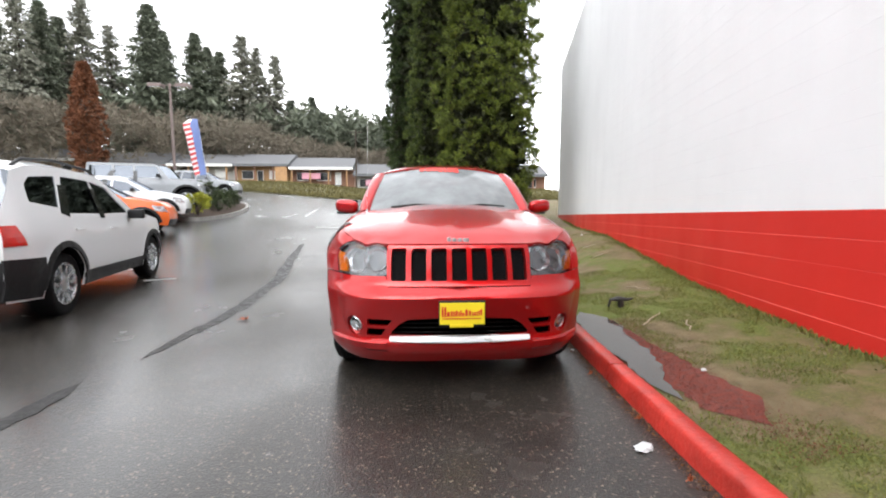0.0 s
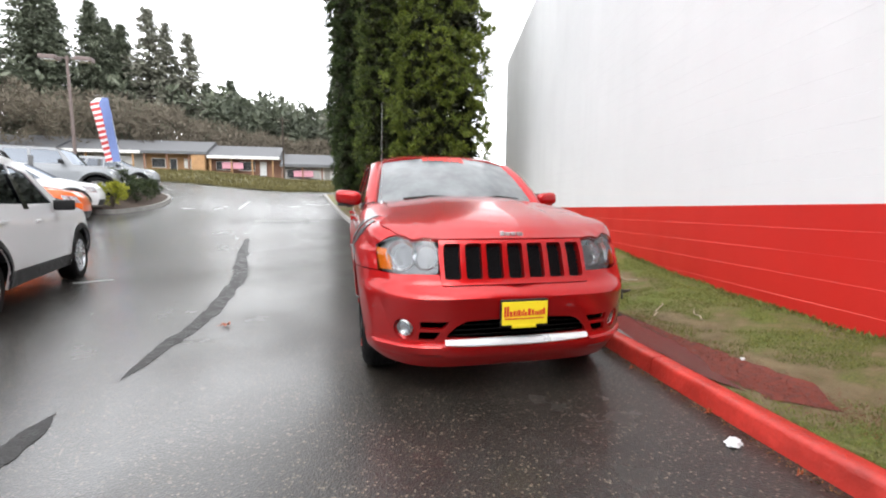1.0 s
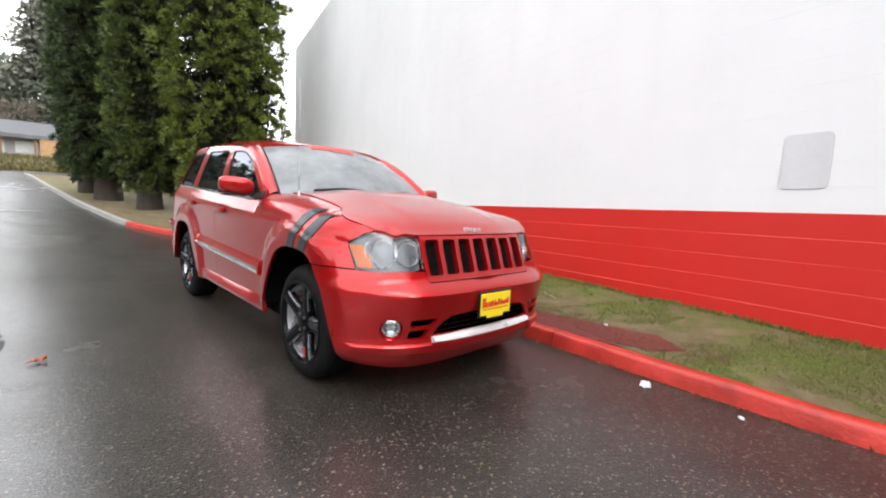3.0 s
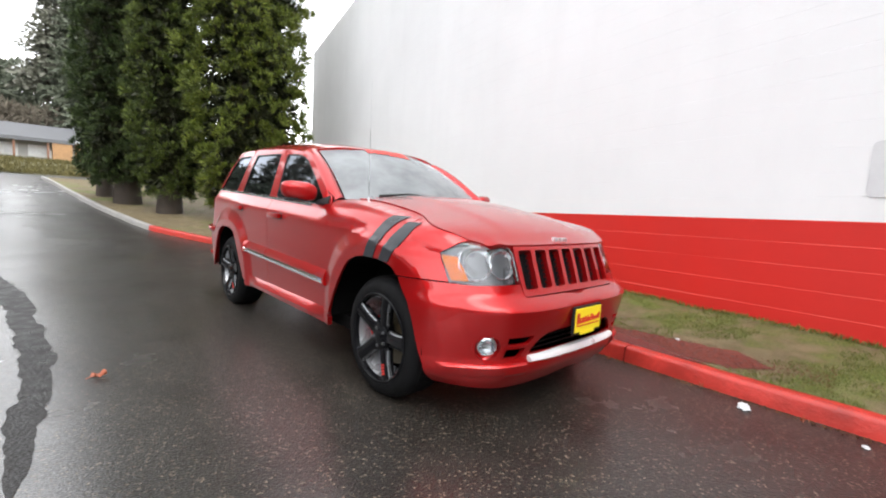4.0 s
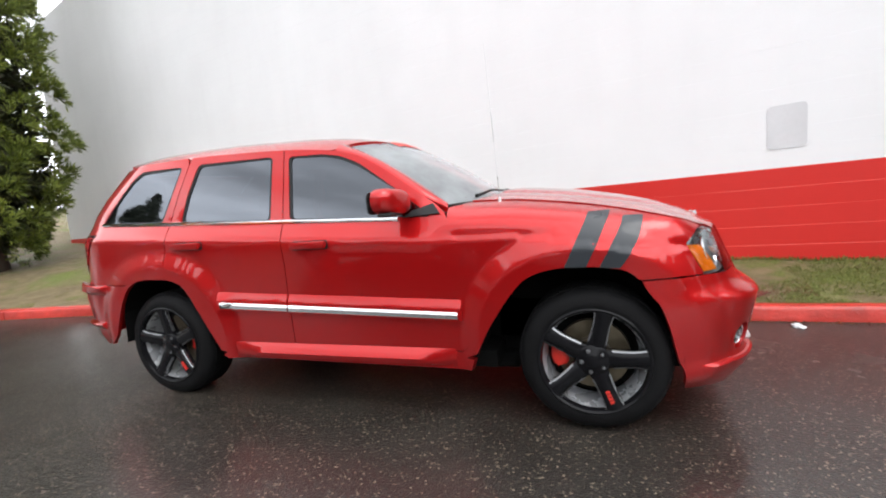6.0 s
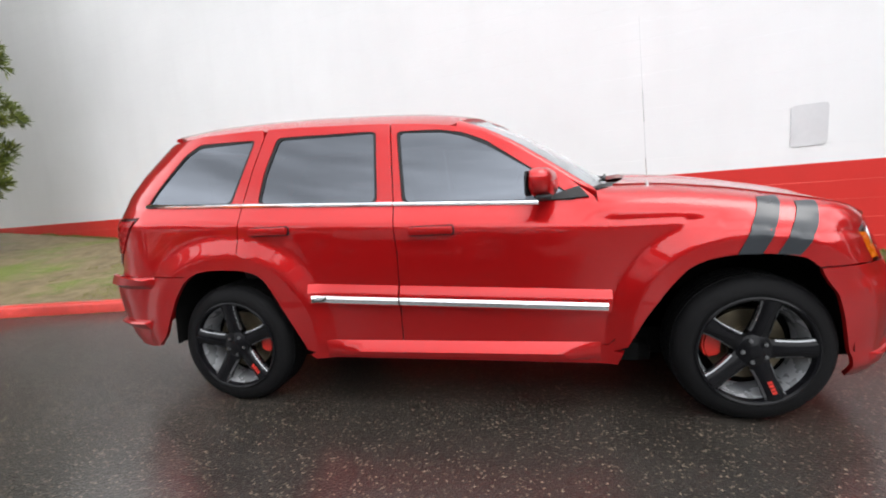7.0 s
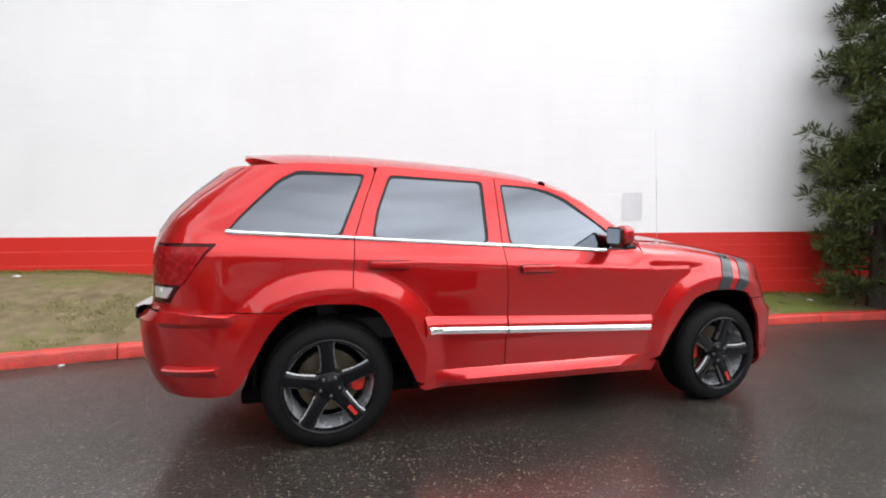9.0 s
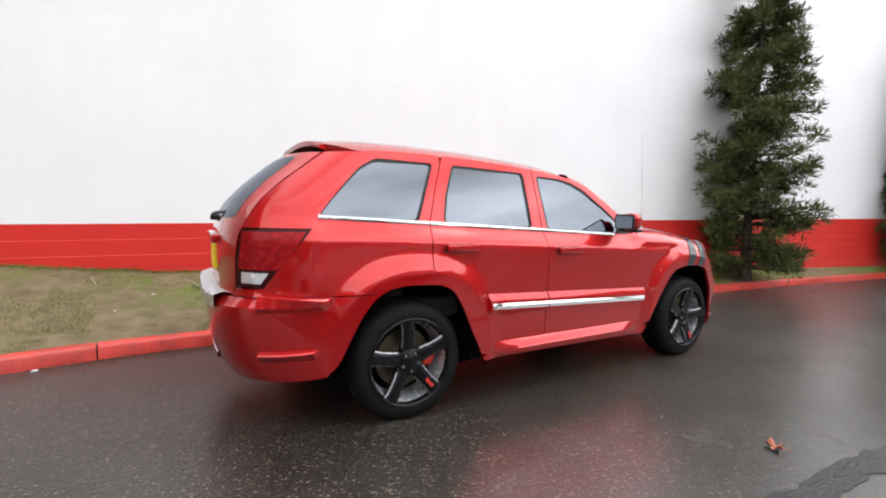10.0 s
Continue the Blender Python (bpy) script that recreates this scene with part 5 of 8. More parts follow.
LETTER = 3
for mir in (False, True):
    s = 1 if mir else -1
    for y, spin, cal in ((0.0, 0, 0), (2.80, 0, 0)):
        pos = (s * 0.812, y, 0.364)
        # local axes: with the right-hand wheels, local x points down the car's height
        build_wheel(suv, pos, mir, {(-1, 0.0): -14, (-1, 2.80): 5}.get((s, y), 20))
        build_caliper(suv, pos, mir, radians(86 if y == 0 else -88))

# wheel wells, floor and cabin
for cy in (0.03, 2.77):
    for s in (-1, 1):
        bm = bmesh.new()
        a0, a1 = (-0.40, 0.585) if cy < 1 else (2.30, 3.20)
        prof = [((a0 + a1) / 2 + (a1 - a0) / 2 * math.cos(q), 0.37 + 0.50 * abs(math.sin(q)) ** 0.6) for q in np.linspace(0, math.pi, 25)]
        a = [bm.verts.new((s * 0.905, y, z)) for y, z in prof]
        b = [bm.verts.new((s * 0.56, y, z)) for y, z in prof]
        for i in range(len(a) - 1):
            bm.faces.new((a[i], a[i + 1], b[i + 1], b[i]))
        bm.faces.new(b)
        part("wheel_well", bm, WELL, suv)
bm = bmesh.new()
add_box(bm, (-0.80, 0.50, 0.27), (0.80, 2.30, 0.36))
add_box(bm, (-0.66, 0.40, 0.205), (0.66, 3.30, 0.30), 0.03)
add_box(bm, (-0.56, -0.60, 0.22), (0.56, 0.52, 0.60))
add_box(bm, (-0.55, 2.28, 0.36), (0.55, 3.45, 0.55))
add_tube(bm, [(-0.7, 0, 0.30), (0.7, 0, 0.30)], 0.04, 8)
add_tube(bm, [(-0.7, 2.80, 0.34), (0.7, 2.80, 0.34)], 0.05, 8)
part("underbody", bm, WELL, suv)
bm = bmesh.new()
add_box(bm, (-0.72, 0.66, 0.90), (0.72, 1.10, 1.13), 0.05)
dash = part("dashboard", bm, CABIN, suv, smooth=True)
bm = bmesh.new()
mw = Matrix.Translation((0.36, 1.16, 1.12)) @ Matrix.Rotation(radians(-68), 4, "X")
pts = [mw @ Vector((0.185 * math.cos(a), 0.185 * math.sin(a), 0)) for a in np.linspace(0, 2 * math.pi, 33)]
add_tube(bm, pts, 0.015, 8, cap=False)
for a in (0, math.pi, -math.pi / 2):
    add_tube(bm, [mw @ Vector((0, 0, -0.01)), mw @ Vector((0.18 * math.cos(a), 0.18 * math.sin(a), 0))], 0.012, 6)
add_lathe(bm, [(0.001, -0.02), (0.06, -0.02), (0.055, 0.012), (0.001, 0.016)], 20, mw)
part("steering_wheel", bm, CABIN, suv, smooth=True)
for x in (-0.36, 0.36):
    bm = bmesh.new()
    add_box(bm, (x - 0.25, 1.45, 0.50), (x + 0.25, 1.95, 0.68), 0.05)
    add_box(bm, (-0.24, -0.06, 0), (0.24, 0.07, 0.62), 0.05, Matrix.Translation((x, 1.95, 0.66)) @ Matrix.Rotation(radians(-14), 4, "X"))
    add_box(bm, (-0.12, -0.04, 0), (0.12, 0.05, 0.17), 0.035, Matrix.Translation((x, 2.11, 1.30)) @ Matrix.Rotation(radians(-8), 4, "X"))
    part("front_seat", bm, SEAT, suv, smooth=True)
bm = bmesh.new()
add_box(bm, (-0.66, 2.30, 0.55), (0.66, 2.75, 0.70), 0.05)
add_box(bm, (-0.66, -0.06, 0), (0.66, 0.07, 0.58), 0.05, Matrix.Translation((0, 2.78, 0.68)) @ Matrix.Rotation(radians(-16), 4, "X"))
for x in (-0.42, 0.0, 0.42):
    add_box(bm, (x - 0.11, 2.93, 1.24), (x + 0.11, 3.01, 1.38), 0.03)
part("rear_seat", bm, SEAT, suv, smooth=True)
bm = bmesh.new()
add_box(bm, (-0.80, 0.70, 0.36), (0.80, 2.26, 0.42))
add_box(bm, (-0.54, 2.26, 0.56), (0.54, 3.40, 0.62))
add_box(bm, (-0.62, 1.50, 1.585), (0.62, 3.20, 1.60))
for s in (-1, 1):
    add_box(bm, (s * 0.83 - 0.03, 0.75, 0.42), (s * 0.83 + 0.03, 2.24, 1.08))
    add_box(bm, (s * 0.83 - 0.03, 2.24, 0.90), (s * 0.83 + 0.03, 3.3, 1.08))
part("cabin_lining", bm, CABIN, suv)


# ---- wall, kerb and what stands round the car ----
def build_wall():
    top_far = 6.80
    y0, y1 = -24.0, 14.5
    wall = thing("wall_east", "painted concrete block wall, white above a red band", "wall", kind="structure")
    k = math.hypot(1, WALL_K)
    nrm = Vector((-1, WALL_K, 0)) / k

    def at(y, z, out):
        return Vector((wall_x(y), y, z)) + nrm * out

    h = 0.2032
    for n in range(-6, 28):
        bm = bmesh.new()
        rows = []
        for i in range(260):
            y = y0 + (y1 - y0) * i / 259
            lo, hi = red_line(y) + n * h, red_line(y) + (n + 1) * h
            q = (0.6 + 0.6 * noise.noise((y * 0.9, n * 3.1, 2)) + 0.35 * noise.noise((y * 5, n * 2.3, 6))) * (1.0 if n < 0 else 0.28)
            r, e = max(0.0006, 0.005 * q), max(0.0008, 0.0065 * q)
            rows.append([at(y, lo, -0.05), at(y, lo, -0.001), at(y, lo + 0.003, 0), at(y, hi - e, r), at(y, hi - 0.0005, 0.0), at(y, hi, -0.05)])
        vs = [[bm.verts.new(p) for p in r] for r in rows]
        for a, b in zip(vs, vs[1:]):
            for j in range(5):
                bm.faces.new((a[j], a[j + 1], b[j + 1], b[j])).material_index = int(j == 3)
        bm.faces.new(vs[-1])
        bmesh.ops.recalc_face_normals(bm, faces=bm.faces)
        part("block_course", bm, [RED_BLOCK, RED_LIP] if n < 0 else [WHITE_BLOCK, WHITE_BLOCK], wall)
    # core, upper part to the sloping parapet, and the far return
    bm = bmesh.new()
    zs = red_line(y1) + 28 * h
    prof = [(y0, -0.5), (y1, -0.5), (y1, top_far), (y0, top_far + 3.6)]
    a = [bm.verts.new(at(y, z, -0.012)) for y, z in prof]
    b = [bm.verts.new(at(y, z, -0.32)) for y, z in prof]
    bm.faces.new(a)
    bm.faces.new(b[::-1])
    for i in range(4):
        bm.faces.new((a[i], b[i], b[(i + 1) % 4], a[(i + 1) % 4]))
    bmesh.ops.recalc_face_normals(bm, faces=bm.faces)
    part("wall_core", bm, WHITE_BLOCK, wall)
    bm = bmesh.new()
    prof = [(y0, red_line(y0) + 28 * h + 0.001), (y1, red_line(y1) + 28 * h + 0.001), (y1, top_far), (y0, top_far + 3.6)]
    a = [bm.verts.new(at(y, z, 0.0)) for y, z in prof]
    b = [bm.verts.new(at(y, z, -0.010)) for y, z in prof]
    bm.faces.new(a)
    for i in range(4):
        bm.faces.new((a[i], b[i], b[(i + 1) % 4], a[(i + 1) % 4]))
    bmesh.ops.recalc_face_normals(bm, faces=bm.faces)
    part("upper_blocks", bm, WHITE_BLOCK, wall)
    ret = thing("wall_north", "white block return wall at the building's far corner", "wall", kind="structure")
    bm = bmesh.new()
    c = at(y1, 0, -0.33)
    d = Vector((1, -WALL_K, 0)).normalized()
    q = Vector((WALL_K, 1, 0)).normalized()
    f = [c + d * s + q * t for s, t in ((0, 0), (22, 0), (22, -0.3), (0, -0.3))]
    add_prism(bm, [(p.x, p.y) for p in f], top_far + 0.5, lambda a, b, z: Vector((a, b, z - 0.5)))
    bmesh.ops.recalc_face_normals(bm, faces=bm.faces)
    part("return_wall", bm, WHITE_BLOCK, ret)
    # painted-over patch
    bm = bmesh.new()
    add_prism(bm, rounded([(-1.80, 1.415), (-2.125, 1.425), (-2.125, 1.870), (-1.80, 1.858)], 0.05, 5), 0.005, lambda y, z, o: at(y, z, 0.0035 + o))
    bmesh.ops.recalc_face_normals(bm, faces=bm.faces)
    ob = part("cover_plate", bm, GREY_PANEL)
    tagged(ob, "pale grey rounded plate on the white wall", "plate")


build_wall()


def build_kerb():
    kerb = thing("kerb", "red painted concrete kerb along the asphalt, bare grey further on", "kerb", kind="structure")
    y = -22.0
    joints = [-0.62, 4.60]
    cuts = sorted(set([-22, -19, -16, -13, -10, -7, -4, -0.62, 1.9, 4.60, 7.3, 10.1, 12.4, 14.8, 17.2, 19.6, 22, 24.2, 26.2]))
    for a, b in zip(cuts, cuts[1:]):
        bm = bmesh.new()
        n = max(4, int((b - a) / 0.22))
        rows = []
        for i in range(n + 1):
            t = a + 0.006 + (b - a - 0.012) * i / n
            tx = (kerb_x(t + 0.05) - kerb_x(t - 0.05)) / 0.1
            nv = Vector((1, -tx, 0)).normalized()
            g = ground_z(0, t)
            wob = 0.006 * noise.noise((0, t * 2.3, 0)) + 0.004 * noise.noise((5, t * 9, 0))
            base = Vector((kerb_x(t), t, 0))
            rows.append([base + nv * (o + (wob if o < 0.1 else 0)) + Vector((0, 0, g + z + (wob * 0.6 if z > 0.1 else 0))) for o, z in ((0.0, -0.06), (0.006, 0.0), (0.016, 0.090), (0.024, 0.110), (0.042, 0.119), (0.126, 0.120), (0.136, 0.112), (0.140, -0.06))])
        vs = [[bm.verts.new(p) for p in r] for r in rows]
        for r, s in zip(vs, vs[1:]):
            for j in range(7):
                bm.faces.new((r[j], r[j + 1], s[j + 1], s[j]))
        bm.faces.new(vs[0])
        bm.faces.new(vs[-1])
        bmesh.ops.recalc_face_normals(bm, faces=bm.faces)
        part("kerb_stone", bm, KERB_RED if b <= 10.2 else KERB_GREY, kerb, "" if b <= 10.2 else "bare grey kerb stone", smooth=True, sharp=60)


build_kerb()


# ---- foliage ----
BARK = material("bark", (0.048, 0.036, 0.027), 0.85, scale=9, vary=0.3, bump=0.8, bump_scale=30)
CEDAR = leaf_material("cedar_sprays", (0.030, 0.048, 0.008), (0.25, 0.295, 0.045), 1.9)
CEDAR_MID = leaf_material("green_cedar_sprays", (0.020, 0.035, 0.008), (0.155, 0.195, 0.036), 1.9)
CEDAR_DARK = leaf_material("dark_cedar_sprays", (0.012, 0.024, 0.007), (0.080, 0.115, 0.028), 1.9)
SHADE_SPRAYS = leaf_material("shaded_inner_sprays", (0.014, 0.016, 0.006), (0.050, 0.058, 0.020), 1.9)
PINE = leaf_material("pine_tufts", (0.022, 0.034, 0.010), (0.13, 0.155, 0.036), 2.2)
# far firs and scrub painted pale, distance haze put into their colour
FIR = leaf_material("hazy_firs", (0.085, 0.10, 0.070), (0.16, 0.175, 0.125), 0.15)
FIR_PALE = leaf_material("hazy_thin_firs", (0.15, 0.152, 0.118), (0.235, 0.235, 0.19), 0.15)
SCRUB = leaf_material("bare_twigs", (0.10, 0.085, 0.064), (0.21, 0.18, 0.14), 0.12, 0.8)
RUSSET = leaf_material("russet_leaves", (0.11, 0.042, 0.020), (0.30, 0.125, 0.060), 1.5, 0.7)
SHRUB_DARK = leaf_material("dark_shrub", (0.018, 0.030, 0.012), (0.07, 0.09, 0.03), 3)
SHRUB_YELLOW = leaf_material("yellow_shrub", (0.16, 0.17, 0.015), (0.42, 0.42, 0.04), 3)
BLADE = leaf_material("grass_blades", (0.085, 0.095, 0.022), (0.24, 0.25, 0.065), 1.5, 0.6)


def blades(name, roots, dirs, length, width, mat, parent=None, rng=None, bend=0.35, label="", kind=""):
    """Many narrow leaves: each a bent strip of two quads from its root along its direction."""
    n = len(roots)
    roots, dirs = np.asarray(roots, float), np.asarray(dirs, float)
    dirs = dirs / np.linalg.norm(dirs, axis=1)[:, None]
    length = np.broadcast_to(length, n) if np.ndim(length) else np.full(n, length)
    width = np.broadcast_to(width, n) if np.ndim(width) else np.full(n, width)
    side = np.cross(dirs, rng.normal(size=(n, 3)))
    side /= np.linalg.norm(side, axis=1)[:, None] + 1e-9
    up = np.cross(side, dirs)
    mid = roots + dirs * (length * 0.55)[:, None]
    tip = roots + dirs * length[:, None] + up * (length * bend * rng.uniform(-0.6, 1.0, n))[:, None]
    w = side * width[:, None]
    v = np.stack([roots - w * 0.35, roots + w * 0.35, mid - w, mid + w, tip], 1).reshape(-1, 3)
    b = np.arange(n)[:, None] * 5
    quads = b + np.array([0, 1, 3, 2])
    tris = b + np.array([2, 3, 4])
    me = bpy.data.meshes.new(name)
    me.vertices.add(len(v))
    me.vertices.foreach_set("co", v.ravel())
    loops = np.concatenate([quads.ravel(), tris.ravel()])
    me.loops.add(len(loops))
    me.loops.foreach_set("vertex_index", loops)
    me.polygons.add(2 * n)
    me.polygons.foreach_set("loop_start", np.concatenate([np.arange(n) * 4, 4 * n + np.arange(n) * 3]))
    me.polygons.foreach_set("loop_total", np.concatenate([np.full(n, 4), np.full(n, 3)]))
    me.materials.append(mat)
    me.update(calc_edges=True)
    me.validate()
    ob = new(name, me)
    if parent is not None:
        ob.parent = parent
    return tagged(ob, label, kind=kind)


def puffs(centres, outs, size, per, rng, push=0.75):
    """Roots and directions of leaves sprouting from clumps."""
    n = len(centres)
    c = np.repeat(centres, per, 0)
    o = np.repeat(outs, per, 0)
    s = np.repeat(np.broadcast_to(size, n), per)
    d = rng.normal(size=(n * per, 3))
    d /= np.linalg.norm(d, axis=1)[:, None]
    d = d + o * push + np.array([0, 0, 0.25])
    d /= np.linalg.norm(d, axis=1)[:, None]
    roots = c + d * (s * rng.uniform(0.1, 0.75, n * per))[:, None]
    return roots, d


def trunk_mesh(h, r, rng, lean=0.02, limbs=0, reach=1.0, z0=0.3):
    bm = bmesh.new()
    pts = [(lean * h * i / 8 * rng.uniform(-0.5, 0.5), lean * h * i / 8 * rng.uniform(-0.5, 0.5), h * i / 8 - 0.1) for i in range(9)]
    add_tube(bm, pts, [max(0.02, r * (1.25 if i == 0 else 1 - i / 9)) for i in range(9)], 10)
    for k in range(limbs):
        a, z = rng.uniform(0, 6.28), z0 + (h * 0.85 - z0) * (k + rng.uniform(0, 0.9)) / limbs
        f = max(0.15, 1 - z / h)
        d = np.array([math.cos(a), math.sin(a), 0.0])
        L = reach * (0.35 + 0.65 * f)
        p = [d * 0.02 + [0, 0, z], d * L * 0.4 + [0, 0, z + 0.02], d * L * 0.8 + [0, 0, z + 0.10 * L]]
        add_tube(bm, p, [0.035 * f + 0.012, 0.02 * f + 0.008, 0.006], 5)
    return bm


def cedar(pos, h, radius, mat, label, seed, per=34, dens=1.0, low=0.45, trunk_r=0.3, leaf=1.0):
    """A dense columnar conifer of many upswept sprays."""
    rng = np.random.default_rng(seed)
    tree = thing("conifer_tree", label, "tree", Matrix.Translation(pos), group="conifers by the driveway")
    part("trunk", trunk_mesh(h * 0.9, trunk_r, rng, limbs=26, reach=radius * 0.8, z0=low + 0.2), BARK, tree, smooth=True)
    # boughs end in plumed lumps that stand proud of dark hollows, tier over tier
    area = 2 * math.pi * radius * (h - low) * 0.8
    nl = int(area * 4.3 * dens)
    z = low + (h - low) * (np.arange(nl) + rng.uniform(0, 1, nl)) / nl
    a = np.arange(nl) * 2.39996 + rng.normal(0, 0.3, nl)
    t = (z - low) / (h - low)
    prof = np.interp(t, [0, 0.05, 0.14, 0.35, 0.6, 0.8, 0.93, 1], [0.62, 0.88, 1.0, 1.0, 0.92, 0.70, 0.38, 0.05]) * radius
    prof *= 1 + 0.10 * np.sin(a * 3 + z * 1.3)
    r = prof * rng.uniform(0.66, 1.0, nl)
    big = np.clip(rng.uniform(0.20, 0.40, nl) * (0.5 + 0.5 * prof / radius), 0.12, 0.40)
    lc = np.stack([r * np.cos(a), r * np.sin(a), z], 1)
    lo = np.stack([np.cos(a), np.sin(a), np.full(nl, 0.45)], 1)
    k = 8
    d0 = rng.normal(size=(nl * k, 3)) * [1, 1, 0.7] + np.repeat(lo, k, 0) * 1.1
    d0 /= np.linalg.norm(d0, axis=1)[:, None]
    c = np.repeat(lc, k, 0) + d0 * (np.repeat(big, k) * rng.uniform(0.35, 0.95, nl * k))[:, None] * np.array([1, 1, 0.6])
    n = len(c)
    roots, d = puffs(c, d0, rng.uniform(0.10, 0.20, n), per, rng, 1.25)
    m = len(roots)
    blades("crown", roots, d, rng.uniform(0.07, 0.15, m), rng.uniform(0.006, 0.013, m) * leaf, mat, tree, rng)
    # coarse sprays deep inside close the crown; its inner shade is in their colour
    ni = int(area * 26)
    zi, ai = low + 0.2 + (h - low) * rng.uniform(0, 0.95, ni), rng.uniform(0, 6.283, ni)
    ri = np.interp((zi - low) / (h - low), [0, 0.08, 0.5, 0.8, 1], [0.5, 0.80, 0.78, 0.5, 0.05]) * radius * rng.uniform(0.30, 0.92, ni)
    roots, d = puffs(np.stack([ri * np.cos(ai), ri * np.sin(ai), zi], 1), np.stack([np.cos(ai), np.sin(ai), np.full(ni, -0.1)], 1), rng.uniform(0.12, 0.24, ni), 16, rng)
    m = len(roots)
    blades("inner_foliage", roots, d, rng.uniform(0.14, 0.28, m), rng.uniform(0.025, 0.045, m), SHADE_SPRAYS, tree, rng)
    return tree


def tree_z(x, y):
    return verge_z(x, y) - 0.03


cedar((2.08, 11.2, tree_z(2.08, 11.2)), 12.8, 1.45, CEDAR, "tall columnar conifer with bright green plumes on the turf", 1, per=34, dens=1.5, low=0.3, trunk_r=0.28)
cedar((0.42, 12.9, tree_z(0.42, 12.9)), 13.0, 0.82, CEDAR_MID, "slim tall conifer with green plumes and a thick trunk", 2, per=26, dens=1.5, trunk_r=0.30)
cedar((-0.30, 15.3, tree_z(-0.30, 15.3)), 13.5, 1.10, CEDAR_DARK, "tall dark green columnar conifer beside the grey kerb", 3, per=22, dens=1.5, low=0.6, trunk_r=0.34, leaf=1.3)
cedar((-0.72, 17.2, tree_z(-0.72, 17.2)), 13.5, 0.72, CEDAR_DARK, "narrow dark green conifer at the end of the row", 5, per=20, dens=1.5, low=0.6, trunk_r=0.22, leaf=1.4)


def open_pine(pos, h, radius, seed, label, gap=1.0):
    """A young conifer with separate boughs, gaps between them and tufted tips."""
    rng = np.random.default_rng(seed)
    tree = thing("young_conifer", label, "tree", Matrix.Translation(pos), group="young conifers at the wall")
    part("trunk", trunk_mesh(h, 0.10, rng, limbs=0), BARK, tree, smooth=True)
    roots, dirs = [], []
    z, k = 0.25, 0
    limb_bm = bmesh.new()
    while z < h - 0.15:
        f = 1 - z / h
        reach = radius * float(np.interp(z / h, [0, 0.10, 0.30, 0.62, 0.85, 1], [0.75, 1.0, 0.95, 0.72, 0.42, 0.05]))
        for _ in range(8 if f > 0.3 else 5):
            if rng.uniform() < 0.10 * gap:
                continue
            a = rng.uniform(0, 2 * math.pi)
            L = reach * rng.uniform(0.62, 1.12)
            d = np.array([math.cos(a), math.sin(a) * 1.0, 0])
            d[0] *= 0.78 if d[0] > 0 else 1.0
            d[1] *= 0.85 if d[1] < 0 else 1.0
            rise = rng.uniform(-0.10, 0.28)
            p0 = np.array([0, 0, z + rng.uniform(-0.1, 0.1)])
            add_tube(limb_bm, [p0, p0 + d * L * 0.5 + [0, 0, rise * L * 0.3], p0 + d * L + [0, 0, rise * L]], [0.022 * f + 0.008, 0.014 * f + 0.005, 0.004], 5)
            for s in np.arange(0.28, 1.05, 0.13):
                c = p0 + d * L * s + np.array([0, 0, rise * L * s * s]) + rng.normal(0, 0.035, 3)
                rr, dd = puffs(c[None], (d * 0.8 + [0, 0, 0.5])[None], np.array([0.23 * (1.1 - 0.3 * s)]), 62, rng)
                roots.append(rr)
                dirs.append(dd)
        z += rng.uniform(0.17, 0.30)
        k += 1
    tagged(part("branchwork", limb_bm, BARK, tree), "bare brown branches inside the crown", kind="stuff")
    roots, dirs = np.concatenate(roots), np.concatenate(dirs)
    m = len(roots)
    blades("crown", roots, dirs, rng.uniform(0.07, 0.15, m), rng.uniform(0.006, 0.011, m), PINE, tree, rng)
    return tree


open_pine((1.20, -5.52, verge_z(1.20, -5.52) - 0.02), 6.6, 1.22, 7, "young dark green conifer with open boughs beside the wall")
open_pine((0.12, -11.4, ground_z(0.1, -11.4) + 0.1), 6.2, 1.1, 8, "young dark green conifer further along the wall")


# ---- distance: bank, woods and the long low shops ----
BANK = leaf_material("rough_bank", (0.075, 0.068, 0.024), (0.17, 0.145, 0.055), 0.6, 0.9)
BANK_SOIL = material("bank_turf", (0.11, 0.098, 0.040), 0.85, scale=0.5, vary=0.35, bump=0.6, bump_scale=6)


def bank_rise(y):
    """The bank climbs from the car park's edge and falls away before the shops."""
    a, b = min(1, max(0, (y - 40.5) / 8)), min(1, max(0, (y - 54) / 12))
    return 0.95 * a * a * (3 - 2 * a) * (1 - 0.9 * b * b * (3 - 2 * b))


rows = []
for y in np.linspace(40.5, 69, 40):
    rows.append([(x, y, ground_z(x, y) + 0.05 + bank_rise(y) + 0.10 * noise.noise((x * 0.3, y * 0.3, 0))) for x in np.linspace(-80, 34, 115)])
tagged(strip_mesh("bank", rows, BANK_SOIL), "rough yellow-green grass bank beyond the car park", "grass", kind="structure")
rng = np.random.default_rng(21)
n = 38000
bx, by = rng.uniform(-62, 16, n), 40.8 + 14 * rng.uniform(0, 1, n) ** 1.6
bz = np.array([ground_z(x, y) + 0.05 + bank_rise(y) for x, y in zip(bx, by)])
blades("bank_grass", np.stack([bx, by, bz], 1), rng.normal(0, 0.35, (n, 3)) + [0, 0, 1], rng.uniform(0.15, 0.45, n), rng.uniform(0.02, 0.05, n), BANK, None, rng, label="tufts of rough grass on the bank", kind="stuff")


